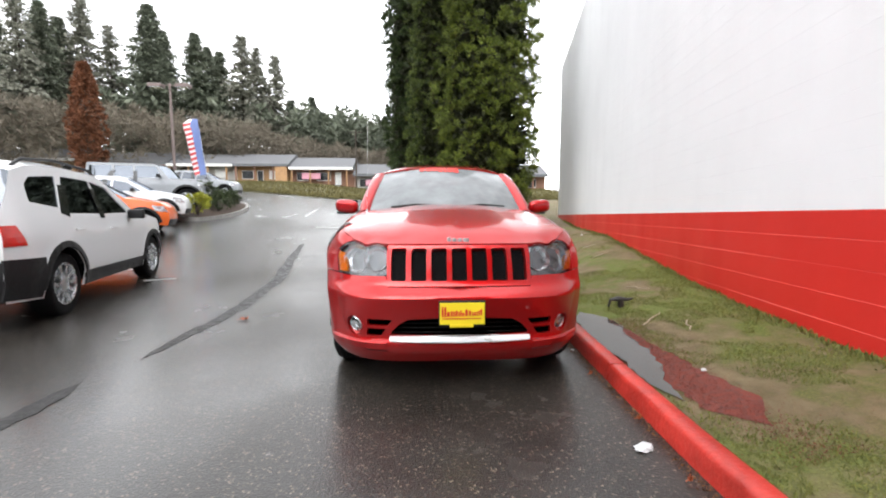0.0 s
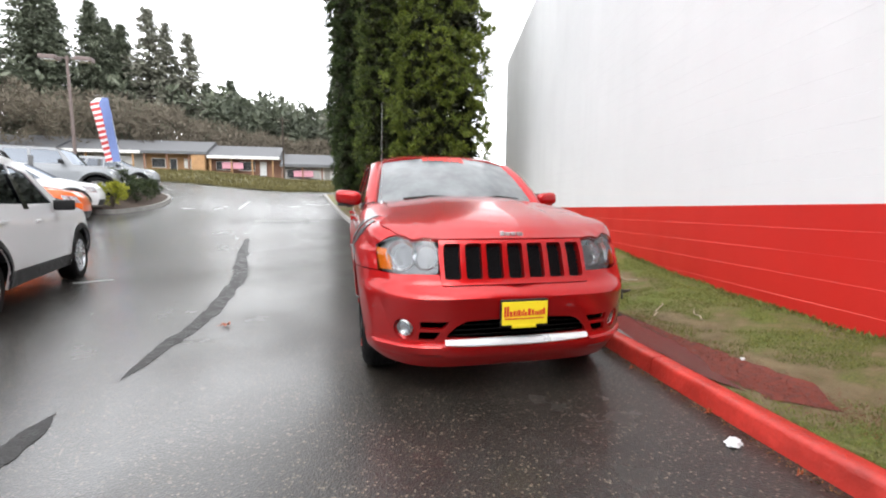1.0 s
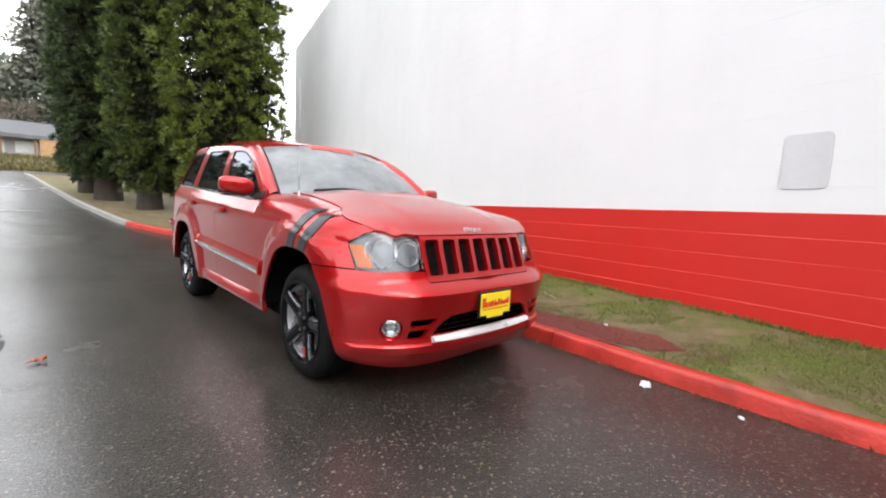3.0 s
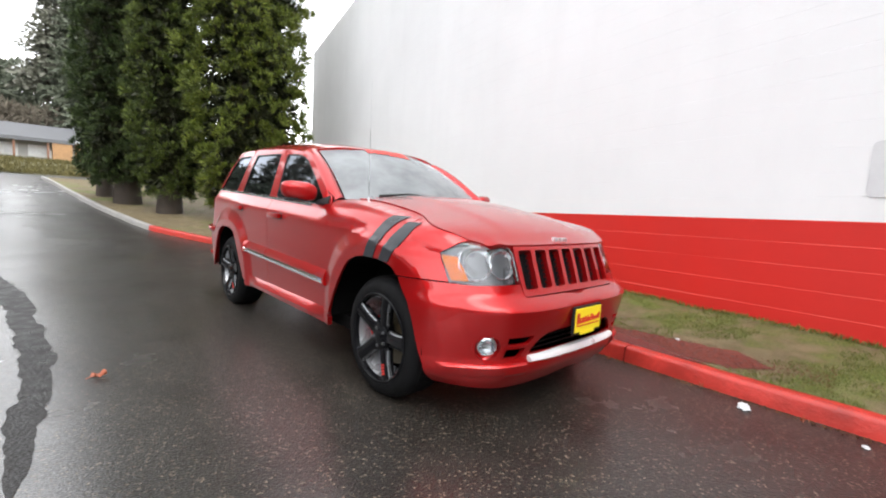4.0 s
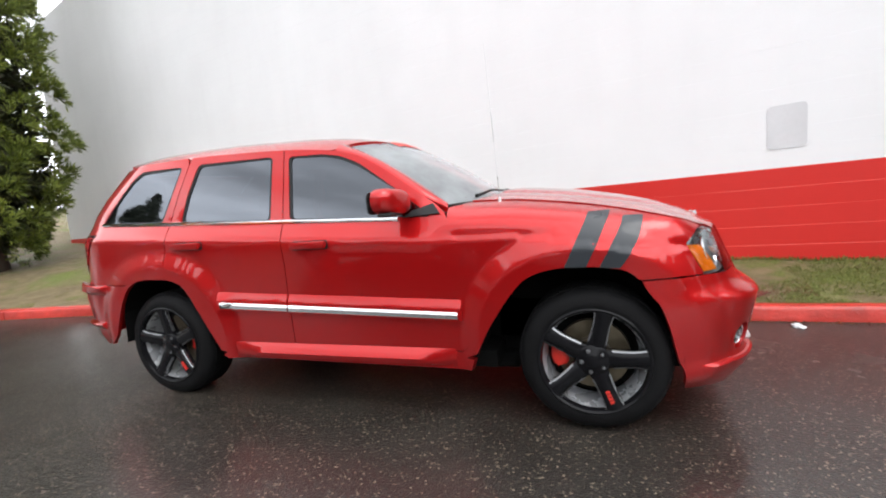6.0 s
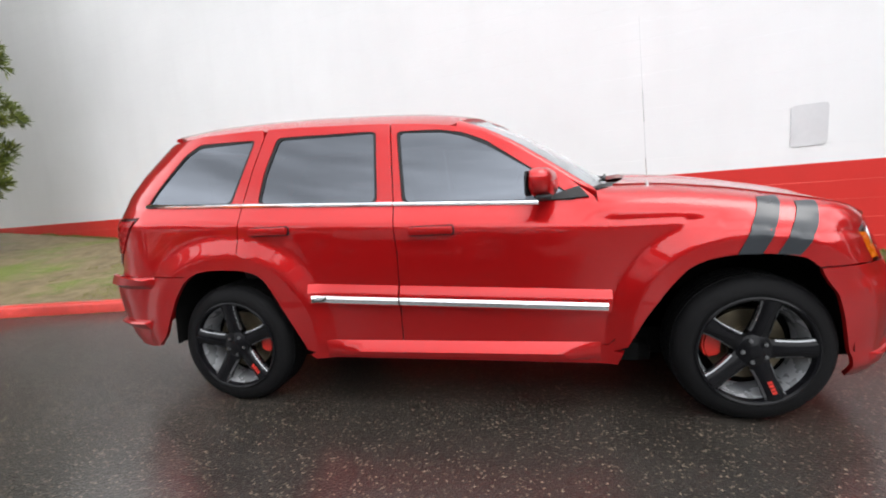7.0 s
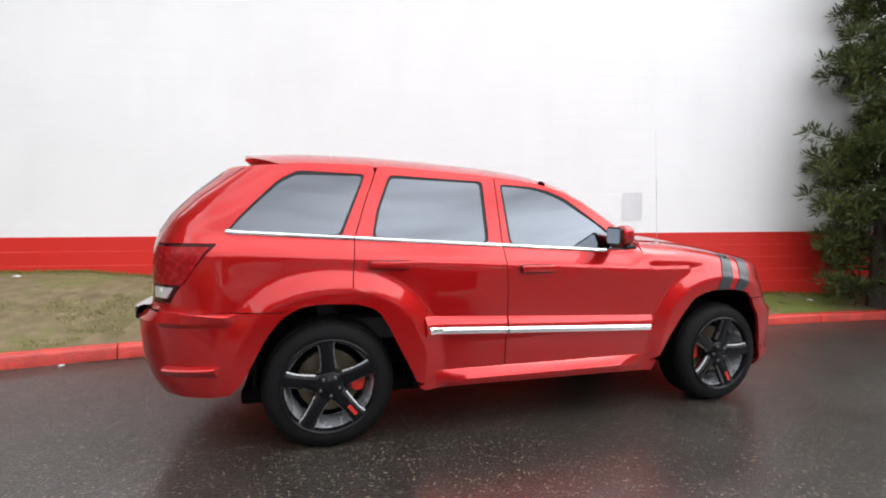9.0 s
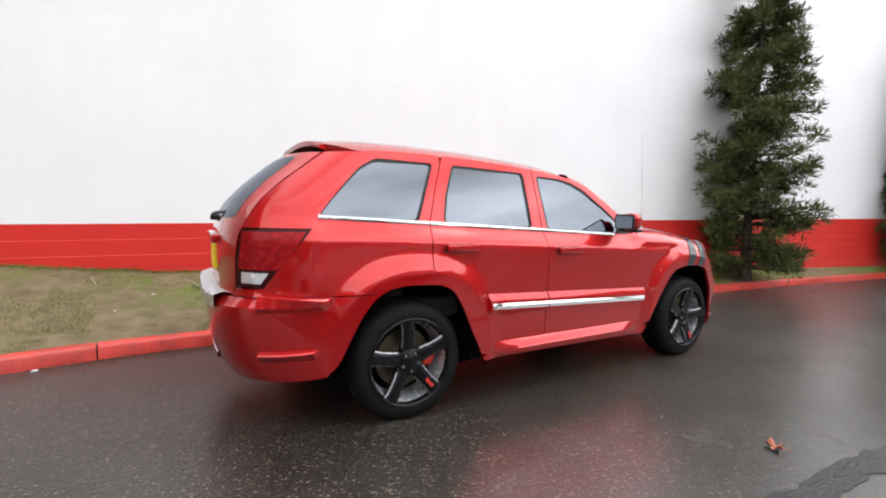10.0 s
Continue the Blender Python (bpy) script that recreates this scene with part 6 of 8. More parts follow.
def fir_mesh(h, r, seed, sparse, mat):
    rng = np.random.default_rng(seed)
    roots, dirs, ln = [], [], []
    z = h * (0.22 if sparse < 0.5 else 0.40)
    z_low = z
    while z < h:
        t = (z - z_low) / (h - z_low)
        reach = r * 1.45 * (1 - t) ** 0.62 * rng.uniform(0.55, 1.1) + 0.25
        for _ in range(int(13 * (1 - sparse * 0.45))):
            a = rng.uniform(0, 2 * math.pi)
            d = np.array([math.cos(a), math.sin(a), rng.uniform(-0.40, 0.12)])
            lg = rng.uniform(0.55, 1.15)
            for s in np.arange(0.12, 1.0, 0.16) * lg:
                k = 5
                p = np.array([0, 0, z]) + d * reach * s
                roots.append(np.repeat(p[None], k, 0) + rng.normal(0, 0.22, (k, 3)) * [1, 1, 0.8])
                dd = rng.normal(0, 0.5, (k, 3)) * [1, 1, 0.55] + d * 0.8 + [0, 0, -0.12]
                dirs.append(dd)
                ln.append(rng.uniform(0.45, 1.1, k) * (1 - 0.5 * t))
        z += rng.uniform(0.45, 0.9) * (1 + sparse * 0.6) * (1 - 0.3 * t)
    roots, dirs, ln = np.concatenate(roots), np.concatenate(dirs), np.concatenate(ln)
    return blades("crown", roots, dirs, ln, ln * 0.28, mat, None, rng, 0.25)


def forest():
    rng = np.random.default_rng(4)
    kinds = []
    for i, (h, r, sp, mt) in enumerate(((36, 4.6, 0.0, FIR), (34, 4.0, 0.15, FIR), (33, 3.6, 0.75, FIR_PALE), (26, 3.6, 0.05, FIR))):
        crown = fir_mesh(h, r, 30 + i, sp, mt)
        bm = bmesh.new()
        add_tube(bm, [(0, 0, -1), (0, 0, h * 0.5), (0, 0, h * 0.98)], [0.45, 0.28, 0.05], 7)
        tr = part("trunk", bm, BARK, None)
        tree = thing("fir_tree", "tall dark fir in the woods behind the shops" if sp < 0.5 else "tall thin grey-green fir with a sparse crown", "tree", group="firs of the woods")
        crown.parent = tr.parent = tree
        kinds.append((tree, h))
    # azimuth from the first eye, distance, kind, height
    spots = [(-47, 105, 0, 34), (-44, 112, 1, 30), (-41.5, 108, 0, 33), (-39.8, 100, 2, 34), (-38.2, 104, 0, 34), (-36.9, 108, 1, 33), (-35.2, 106, 2, 37), (-33.0, 110, 2, 34),
             (-29.6, 104, 0, 38), (-28.4, 107, 1, 34), (-25.4, 105, 0, 34), (-24.2, 110, 1, 33), (-23.0, 106, 0, 31), (-20.7, 104, 2, 35), (-19.2, 108, 2, 34), (-17.1, 106, 2, 32), (-18.3, 112, 2, 28),
             (-15.4, 128, 3, 26), (-14.0, 122, 3, 22), (-12.3, 124, 3, 23), (-10.9, 127, 3, 21), (-9.6, 124, 3, 23), (-8.4, 126, 3, 20), (-7.2, 124, 3, 22), (-5.9, 126, 3, 21), (-4.5, 124, 3, 20), (-3.1, 126, 3, 22), (-14.5, 130, 3, 24), (-13.0, 126, 3, 27), (-11.6, 132, 3, 22), (-10.2, 135, 3, 24), (-9.0, 131, 3, 21), (-7.8, 136, 3, 23), (-6.6, 133, 3, 20), (-5.2, 137, 3, 22), (-3.9, 134, 3, 20), (-2.3, 136, 3, 22),
             (2.2, 86, 0, 34), (3.6, 89, 1, 36), (4.8, 86, 0, 35), (6.2, 90, 1, 34), (7.6, 88, 0, 36), (9.2, 92, 1, 35), (-0.6, 92, 2, 31), (0.6, 94, 2, 34), (1.5, 90, 1, 32), (3.0, 95, 2, 30), (-50, 100, 0, 30), (-54, 105, 1, 34), (-60, 108, 0, 32), (5, 110, 3, 26), (7, 112, 3, 25), (10, 110, 3, 27)]
    used = set()
    for az, dist, k, h in spots:
        x, y = -0.27 + dist * math.sin(radians(az)), -3.5 + dist * math.cos(radians(az))
        tree, h0 = kinds[k]
        h *= 0.88
        s = h / h0
        m = Matrix.Translation((x, y, ground_z(x, y) - 0.4)) @ Matrix.Rotation(rng.uniform(0, 6.28), 4, "Z")
        if k not in used:
            used.add(k)
            tree.matrix_basis = m
            ob = tree
        else:
            ob = copy_thing(tree, m)
        ob.scale = (s * rng.uniform(0.9, 1.1),) * 2 + (s,)
    # bare brown scrub and alders under and between them
    n, per = 2500, 34
    az = np.radians(rng.uniform(-64, 12, n))
    dist = rng.uniform(84, 100, n)
    hmax = np.interp(np.degrees(az), [-64, -45, -38, -20, -16, -12, 12], [12.5, 12.5, 11, 10.5, 8, 6.5, 7])
    px, py = -0.27 + dist * np.sin(az), -3.5 + dist * np.cos(az)
    pz = np.array([ground_z(x, y) for x, y in zip(px, py)]) + hmax * rng.uniform(0.02, 1.0, n) ** 0.75
    c = np.stack([px, py, pz], 1)
    roots, d = puffs(c, np.tile([0, 0, 0.6], (n, 1)), rng.uniform(0.8, 1.7, n), per, rng)
    m = len(roots)
    blades("bare_woodland", roots, d, rng.uniform(0.5, 1.4, m), rng.uniform(0.025, 0.075, m), SCRUB, None, rng, label="brown leafless woodland behind the shops", kind="stuff")
    n = 1700
    az, dist = np.radians(rng.uniform(-66, 14, n)), rng.uniform(100, 128, n)
    px, py = -0.27 + dist * np.sin(az), -3.5 + dist * np.cos(az)
    hmax = np.interp(np.degrees(az), [-66, -45, -30, -16, -12, 12], [16, 17, 15, 15, 16, 15])
    pz = np.array([ground_z(x, y) for x, y in zip(px, py)]) + hmax * rng.uniform(0.02, 1.0, n) ** 0.8
    roots, d = puffs(np.stack([px, py, pz], 1), np.tile([0, 0, 0.3], (n, 1)), rng.uniform(1.2, 2.4, n), 26, rng)
    m = len(roots)
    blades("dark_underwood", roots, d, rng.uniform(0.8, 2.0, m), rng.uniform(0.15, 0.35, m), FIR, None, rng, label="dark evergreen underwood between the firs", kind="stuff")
    # the wooded edge behind the camera and beyond the open car park
    n = 3000
    az, dist = np.radians(rng.uniform(66, 300, n)), rng.uniform(60, 80, n)
    px, py = -3 + dist * np.sin(az), dist * np.cos(az)
    pz = np.array([ground_z(x, y) for x, y in zip(px, py)]) + rng.uniform(0, 1, n) ** 0.8 * np.array([17 + 5 * noise.noise((math.degrees(q) * 0.11, 0, 7)) for q in az])
    roots, d = puffs(np.stack([px, py, pz], 1), np.tile([0, 0, 0.3], (n, 1)), rng.uniform(1.6, 3.0, n), 22, rng)
    m = len(roots)
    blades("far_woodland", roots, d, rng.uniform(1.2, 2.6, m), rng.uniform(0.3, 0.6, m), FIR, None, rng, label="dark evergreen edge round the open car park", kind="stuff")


forest()

ROOF_GREY = material("grey_roofing", (0.115, 0.118, 0.125), 0.7, scale=0.8, vary=0.15, bump=0.5, bump_scale=8)
SHOP_WALL = material("shop_wall", (0.42, 0.40, 0.37), 0.7, scale=1.0, vary=0.15)
SHOP_WOOD = material("cedar_siding", (0.36, 0.205, 0.095), 0.65, scale=2.0, vary=0.2)
SHOP_PINK = material("pink_sign", (0.55, 0.26, 0.32), 0.5, scale=3)
SHOP_WHITE = material("white_trim", (0.72, 0.72, 0.70), 0.5, scale=3)
SHOP_DARK = material("dark_shopfront", (0.035, 0.038, 0.042), 0.25, scale=3, coat=0.4)
BRICK_BROWN = material("brown_brick", (0.25, 0.13, 0.085), 0.8, scale=5, vary=0.25)


def shops():
    """A long low row of shops on the rise, with a grey roof, deep eaves and posts."""
    rng = random.Random(3)
    y0 = 71.0
    x = -74.0
    k = 0
    while x < 16:
        w = rng.choice((9.0, 10.5, 12.0))
        zb = ground_z(x + w / 2, y0) - 0.05
        eave, ridge = zb + 2.75 + (0.25 if k % 3 == 1 else 0), zb + 4.9 + (0.3 if k % 3 == 1 else 0)
        b = thing("shop_building", "low shop with a grey roof and deep eaves", "building", Matrix.Translation((x, y0, zb)), group="row of low shops")
        e, r = eave - zb, ridge - zb
        bm = bmesh.new()
        add_box(bm, (0, 1.6, -1), (w - 0.02, 9, e))
        part("wall", bm, (SHOP_WALL, SHOP_WOOD, BRICK_BROWN)[k % 3], b)
        bm = bmesh.new()
        add_prism(bm, [(-0.3, e - 0.15), (-0.3, e + 0.12), (5.0, r), (10.4, e + 0.12), (10.4, e - 0.15)], w - 0.01, lambda a, c, d: Vector((d, a, c)))
        bmesh.ops.recalc_face_normals(bm, faces=bm.faces)
        part("roof", bm, ROOF_GREY, b)
        bm = bmesh.new()
        add_box(bm, (0, -0.36, e - 0.32), (w - 0.02, -0.26, e + 0.10))
        part("fascia", bm, SHOP_WHITE if k % 2 else ROOF_GREY, b)
        px = 0.3
        while px < w:
            bm = bmesh.new()
            add_box(bm, (px, -0.15, -1), (px + 0.22, 0.07, e - 0.15), 0.02)
            part("post", bm, SHOP_WOOD if k % 2 else BRICK_BROWN, b)
            px += 3.0
        wx = 0.8
        j = 0
        while wx < w - 2:
            ww = rng.choice((1.0, 1.9, 2.4))
            door = ww == 1.0
            bm = bmesh.new()
            add_box(bm, (wx, 1.50, 0.0 if door else 0.7), (wx + ww, 1.59, 2.15), 0.02)
            win = part("door" if door else "window", bm, SHOP_WHITE, b)
            bm = bmesh.new()
            add_box(bm, (wx + 0.08, 1.45, 0.15 if door else 0.8), (wx + ww - 0.08, 1.50, 2.05))
            part("pane", bm, SHOP_DARK if rng.random() < 0.6 else SHOP_WHITE, win)
            wx += ww + rng.uniform(0.5, 1.2)
            j += 1
        if k in (5, 6):
            bm = bmesh.new()
            add_box(bm, (2.0, 0.2, 0.9), (5.0, 0.5, 1.9), 0.03)
            part("sign_board", bm, SHOP_PINK, b, "pink sign board")
        if k in (4, 6):
            bm = bmesh.new()
            add_box(bm, (w - 2.2, -0.3, 0), (w - 0.3, 1.4, 2.6), 0.05)
            part("wood_porch", bm, SHOP_WOOD, b, "cedar-clad porch")
        x += w
        k += 1


shops()


# ---- other vehicles ----
WHITE_PAINT = car_paint("white_clearcoat", (0.74, 0.75, 0.76), drops=False)
ORANGE_PAINT = car_paint("orange_clearcoat", (0.72, 0.13, 0.025), drops=False)
SILVER_PAINT = car_paint("silver_clearcoat", (0.30, 0.315, 0.335), drops=False)
ALLOY = material("bright_alloy", (0.60, 0.61, 0.63), 0.25, metal=0.85, scale=12, vary=0.08)


def simple_wheel(parent, pos, s, r, rim_r, spokes, rim_mat):
    m = Matrix.Translation(pos) @ Matrix.Rotation(radians(90 * s), 4, "Y") @ Matrix.Rotation(0.3, 4, "Z")
    wheel = new("wheel", None)
    wheel.parent = parent
    bm = bmesh.new()
    add_lathe(bm, [(rim_r, -0.12), (r * 0.93, -0.12), (r, -0.09), (r, 0.05), (r * 0.965, 0.085), (r * 0.88, 0.10), (rim_r, 0.085)], 40, m, close=True)
    part("tyre", bm, RUBBER, wheel, "black rubber tyre", smooth=True, sharp=50)
    bm = bmesh.new()
    add_lathe(bm, [(rim_r + 0.004, 0.080), (rim_r + 0.002, 0.094), (rim_r - 0.014, 0.090), (rim_r - 0.03, 0.03), (rim_r - 0.03, -0.10), (rim_r, -0.10)], 40, m, close=True)
    rim = part("rim", bm, rim_mat, wheel, smooth=True, sharp=40)
    for k in range(spokes):
        t = m @ Matrix.Rotation(2 * math.pi * k / spokes, 4, "Z")
        bm = bmesh.new()
        add_box(bm, (0.03, -0.020, 0.045), (rim_r - 0.008, 0.020, 0.084), 0.008, t)
        part("spoke", bm, rim_mat, wheel, smooth=True)
    bm = bmesh.new()
    add_lathe(bm, [(0.07, 0.03), (0.07, 0.086), (0.045, 0.094), (0.001, 0.096)], 20, m)
    add_lathe(bm, [(rim_r - 0.032, -0.06), (0.001, -0.06), (0.001, -0.07)], 24, m)
    part("hub", bm, rim_mat if False else SATIN, wheel, smooth=True)


def build_car(name, label, m, spec):
    """A parked car. The flank's outline runs from the nose's foot over the roof to the tail's foot:
    (y, z, bulge y, bulge z, skin); the bulge is how far the middle of the car stands out there."""
    car = thing(name, label, "car", m, group="parked cars")
    W, out, wb, r = spec["w"], spec["outline"], spec["wb"], spec["r"]
    paint = spec["paint"]
    y0, y1 = min(p[0] for p in out), max(p[0] for p in out)

    def half(y, z):
        b = spec["belt"]
        w = W * (0.93 + 0.07 * smooth01((z - 0.2) / 0.35))
        w -= 0.05 * smooth01((z - b + 0.22) / 0.25) * W
        if z > b:
            w -= spec["lean"] * (z - b)
        w -= 0.10 * smooth01((y0 + 0.55 - y) / 0.55) ** 2 + 0.09 * smooth01((y - y1 + 0.50) / 0.50) ** 2
        for cy in (0, wb):
            d = math.hypot(y - cy, max(0, z - r))
            w += 0.022 * (1 - smooth01((d - r * 1.22) / 0.10)) * (1 if z < b - 0.1 else 0)
        return w

    def flank(y, z):
        return Vector((-half(y, z), y, z))

    ar = r * 1.17
    arch_f, arch_r = arc(0, r, ar, 0, 180, 16), arc(wb, r, ar, 0, 180, 16)
    zb = spec["sill"]
    side_out = [(p[0], p[1]) for p in out] + [(wb + ar, zb)] + arch_r + [(wb - ar, zb), (ar, zb)] + arch_f + [(-ar, zb)]
    for mir in (False, True):
        fl = part("side", skin(side_out, flank, holes=[w for w in spec["windows"]], step=0.07, rim=0.02, mirror=mir), paint, car, smooth=True, sharp=40)
        for w in spec["windows"]:
            part("window", skin(w, lambda y, z: flank(y, z) + Vector((0.012, 0, 0)), step=0.12, rim=0, mirror=mir), TINT, fl, "dark side window", smooth=True)
        if spec.get("clad"):
            # black plastic round the arches and along the sill
            for cy, a in ((0, arch_f), (wb, arch_r)):
                ring = [(cy + (y - cy) * 1.0, z) for y, z in a] + [(cy + (y - cy) * 1.17, r + (z - r) * 1.17) for y, z in a[::-1]]
                part("arch_trim", skin(ring, lambda y, z: flank(y, z) - Vector((0.012, 0, 0)), step=0.05, rim=0.02, mirror=mir), BLACK_TRIM, fl, "black arch trim")
            part("sill_trim", skin([(ar * 1.1, zb), (wb - ar * 1.1, zb), (wb - ar * 1.15, zb + 0.17), (ar * 1.15, zb + 0.15)], lambda y, z: flank(y, z) - Vector((0.014, 0, 0)), step=0.08, rim=0.02, mirror=mir), BLACK_TRIM, fl, "black sill trim")
            part("bumper_trim", skin([(wb + ar * 1.1, zb + 0.02), (y1 - 0.02, zb + 0.06), (y1 + 0.0, spec["clad"]), (wb + ar * 0.98, spec["clad"] - 0.02)], lambda y, z: flank(y, z) - Vector((0.012, 0, 0)), step=0.08, rim=0.02, mirror=mir), BLACK_TRIM, fl, "black bumper side")
        for q in spec.get("pillars", ()):
            part("pillar_trim", skin(q, lambda y, z: flank(y, z) - Vector((0.006, 0, 0)), step=0.1, rim=0.01, mirror=mir), BLACK_GLOSS, fl, "gloss black window pillar")
        for hy, hz in spec["handles"]:
            p = flank(hy, hz)
            bm = bmesh.new()
            sx = 1 if mir else -1
            add_box(bm, (sx * abs(p.x) - 0.018, hy - 0.10, hz - 0.016), (sx * abs(p.x) + 0.018, hy + 0.10, hz + 0.016), 0.010)
            part("door_handle", bm, paint, fl, smooth=True)
        ty, tz0, tz1 = spec["tail"]
        part("tail_lamp", skin([(ty, tz0), (y1 - 0.03, tz0), (y1 - 0.05, tz1), (ty + 0.06, tz1)], lambda y, z: flank(y, z) - Vector((0.008, 0, 0)), step=0.06, rim=0.02, mirror=mir), TAIL_BRIGHT, car, "red tail lamp")
        hy, hz0, hz1 = spec["head"]
        part("headlamp", skin([(y0 + 0.03, hz0), (hy, hz0 + 0.03), (hy + 0.08, hz1), (y0 + 0.12, hz1 - 0.03)], lambda y, z: flank(y, z) - Vector((0.008, 0, 0)), step=0.06, rim=0.02, mirror=mir), FROST, car, "clear headlamp")
        # mirror
        sx = 1 if mir else -1
        my, mz = spec["mirror"]
        bm = bmesh.new()
        add_box(bm, (sx * (half(my, mz) + 0.13) - 0.11, my - 0.05, mz - 0.06), (sx * (half(my, mz) + 0.13) + 0.11, my + 0.05, mz + 0.08), 0.035)
        part("door_mirror", bm, spec.get("mirror_mat", paint), car, smooth=True)
    # across: bumper, bonnet, screen, roof, tail
    runs = []
    for i in range(len(out) - 1):
        k = out[i + 1][4]
        if runs and runs[-1][0] == k:
            runs[-1][1].append(i + 1)
        else:
            runs.append((k, [i, i + 1]))
    mats = {"paint": paint, "glass": TINT, "black": BLACK_TRIM, "roof": spec.get("roof", paint)}
    names = {"paint": "body_panel", "glass": "windscreen", "black": "bumper", "roof": "roof"}
    for k, idx in runs:
        bm = bmesh.new()
        rows = []
        for a, b in zip(idx, idx[1:]):
            for t in ([0, 0.25, 0.5, 0.75] if b != idx[-1] else [0, 0.25, 0.5, 0.75, 1]):
                y, z, dy, dz = (out[a][q] * (1 - t) + out[b][q] * t for q in range(4))
                h = half(y, z)
                rows.append([(s * h, y + dy * (1 - abs(s) ** 2.4), z + dz * (1 - abs(s) ** 3.0)) for s in np.sin(np.linspace(-math.pi / 2, math.pi / 2, 19))])
        vs = [[bm.verts.new(p) for p in q] for q in rows]
        for p, q in zip(vs, vs[1:]):
            for j in range(18):
                bm.faces.new((p[j], p[j + 1], q[j + 1], q[j]))
        bmesh.ops.recalc_face_normals(bm, faces=bm.faces)
        part(names[k], bm, mats[k], car, smooth=True, sharp=35)
    for s in (-1, 1):
        for cy in (0, wb):
            simple_wheel(car, (s * (W - 0.115), cy, r), s, r, r * 0.66, spec.get("spokes", 7), ALLOY)
            bm = bmesh.new()
            prof = arc(cy, r, ar * 1.03, 2, 178, 14)
            a = [bm.verts.new((s * (W - 0.05), y, z)) for y, z in prof]
            b = [bm.verts.new((s * (W - 0.36), y, z)) for y, z in prof]
            for i in range(len(a) - 1):
                bm.faces.new((a[i], a[i + 1], b[i + 1], b[i]))
            bm.faces.new(b)
            part("wheel_well", bm, WELL, car)
    bm = bmesh.new()
    add_box(bm, (-W * 0.72, y0 + 0.3, zb), (W * 0.72, y1 - 0.3, zb + 0.18))
    part("underbody", bm, WELL, car)
    bm = bmesh.new()
    add_box(bm, (-W * 0.74, 0.75, zb + 0.2), (W * 0.74, y1 - 0.5, spec["belt"] + 0.02), 0.05)
    for sx in (-0.5, 0.5):
        for sy in (1.55, 2.35):
            add_box(bm, (sx * W - 0.22, sy, spec["belt"]), (sx * W + 0.22, sy + 0.14, spec["belt"] + 0.26), 0.05)
    part("cabin", bm, CABIN, car, "dark cabin with seat backs")
    if spec.get("rails"):
        for s in (-1, 1):
            bm = bmesh.new()
            pts = [(s * (half(y, z) - 0.06), y, z + h) for y, z, h in spec["rails"]]
            add_tube(bm, pts, 0.018, 8)
            part("roof_rail", bm, BLACK_TRIM, car, "dark roof rail", smooth=True)
    return car


TAIL_BRIGHT = material("bright_red_lens", (0.55, 0.02, 0.015), 0.15, scale=20, coat=1.0)
X = 0.93
suv_outline = [(-0.60, 0.28, -0.12, 0, "black"), (-0.68, 0.45, -0.14, 0, "black"), (-0.70, 0.62, -0.14, 0, "paint"), (-0.64, 0.80, -0.14, 0.01, "paint"), (-0.50, 0.93, -0.12, 0.03, "paint"), (0.0, 1.02, -0.06, 0.06, "paint"), (0.45, 1.07, -0.05, 0.06, "paint"), (0.60, 1.09, -0.05, 0.06, "paint"),
               (1.28, 1.47, -0.06, 0.07, "glass"), (1.5, 1.535, 0, 0.075, "paint"), (2.3, 1.575, 0, 0.08, "paint"), (3.0, 1.545, 0.02, 0.08, "paint"), (3.30, 1.48, 0.05, 0.08, "paint"), (3.58, 1.12, 0.09, 0.01, "glass"), (3.66, 0.95, 0.10, 0, "paint"), (3.68, 0.68, 0.11, 0, "paint"), (3.70, 0.55, 0.11, 0, "black"), (3.62, 0.30, 0.10, 0, "black")]
w_spec = dict(w=0.915, wb=2.795, r=0.355, paint=WHITE_PAINT, outline=suv_outline, belt=1.04, lean=0.30, sill=0.27, clad=0.72,
              windows=[rounded(q, 0.03) for q in ([(0.86, 1.075), (1.30, 1.395), (1.70, 1.460), (1.715, 1.07)], [(1.735, 1.07), (1.722, 1.462), (2.38, 1.478), (2.60, 1.20), (2.56, 1.085)], [(2.68, 1.14), (2.50, 1.475), (3.02, 1.44), (3.16, 1.36), (3.20, 1.20)])],
              pillars=[[(1.66, 1.072), (1.66, 1.452), (1.79, 1.462), (1.79, 1.072)], [(2.545, 1.10), (2.36, 1.472), (2.53, 1.472), (2.70, 1.15)]],
              handles=[(1.50, 0.93), (2.42, 0.95)], tail=(3.44, 0.84, 1.04), head=(-0.32, 0.66, 0.86), mirror=(0.92, 1.10), mirror_mat=BLACK_TRIM, spokes=10,
              rails=[(1.35, 1.50, 0.02), (1.5, 1.535, 0.07), (2.3, 1.575, 0.085), (2.95, 1.545, 0.07), (3.12, 1.52, 0.02)])


def place(front, heading, z=None):
    """The pose of a car whose front axle's middle is at front and that points along heading degrees (0: +y, to the left counted positive)."""
    return Matrix.Translation((front[0], front[1], ground_z(*front) if z is None else z)) @ Matrix.Rotation(radians(heading + 180), 4, "Z")


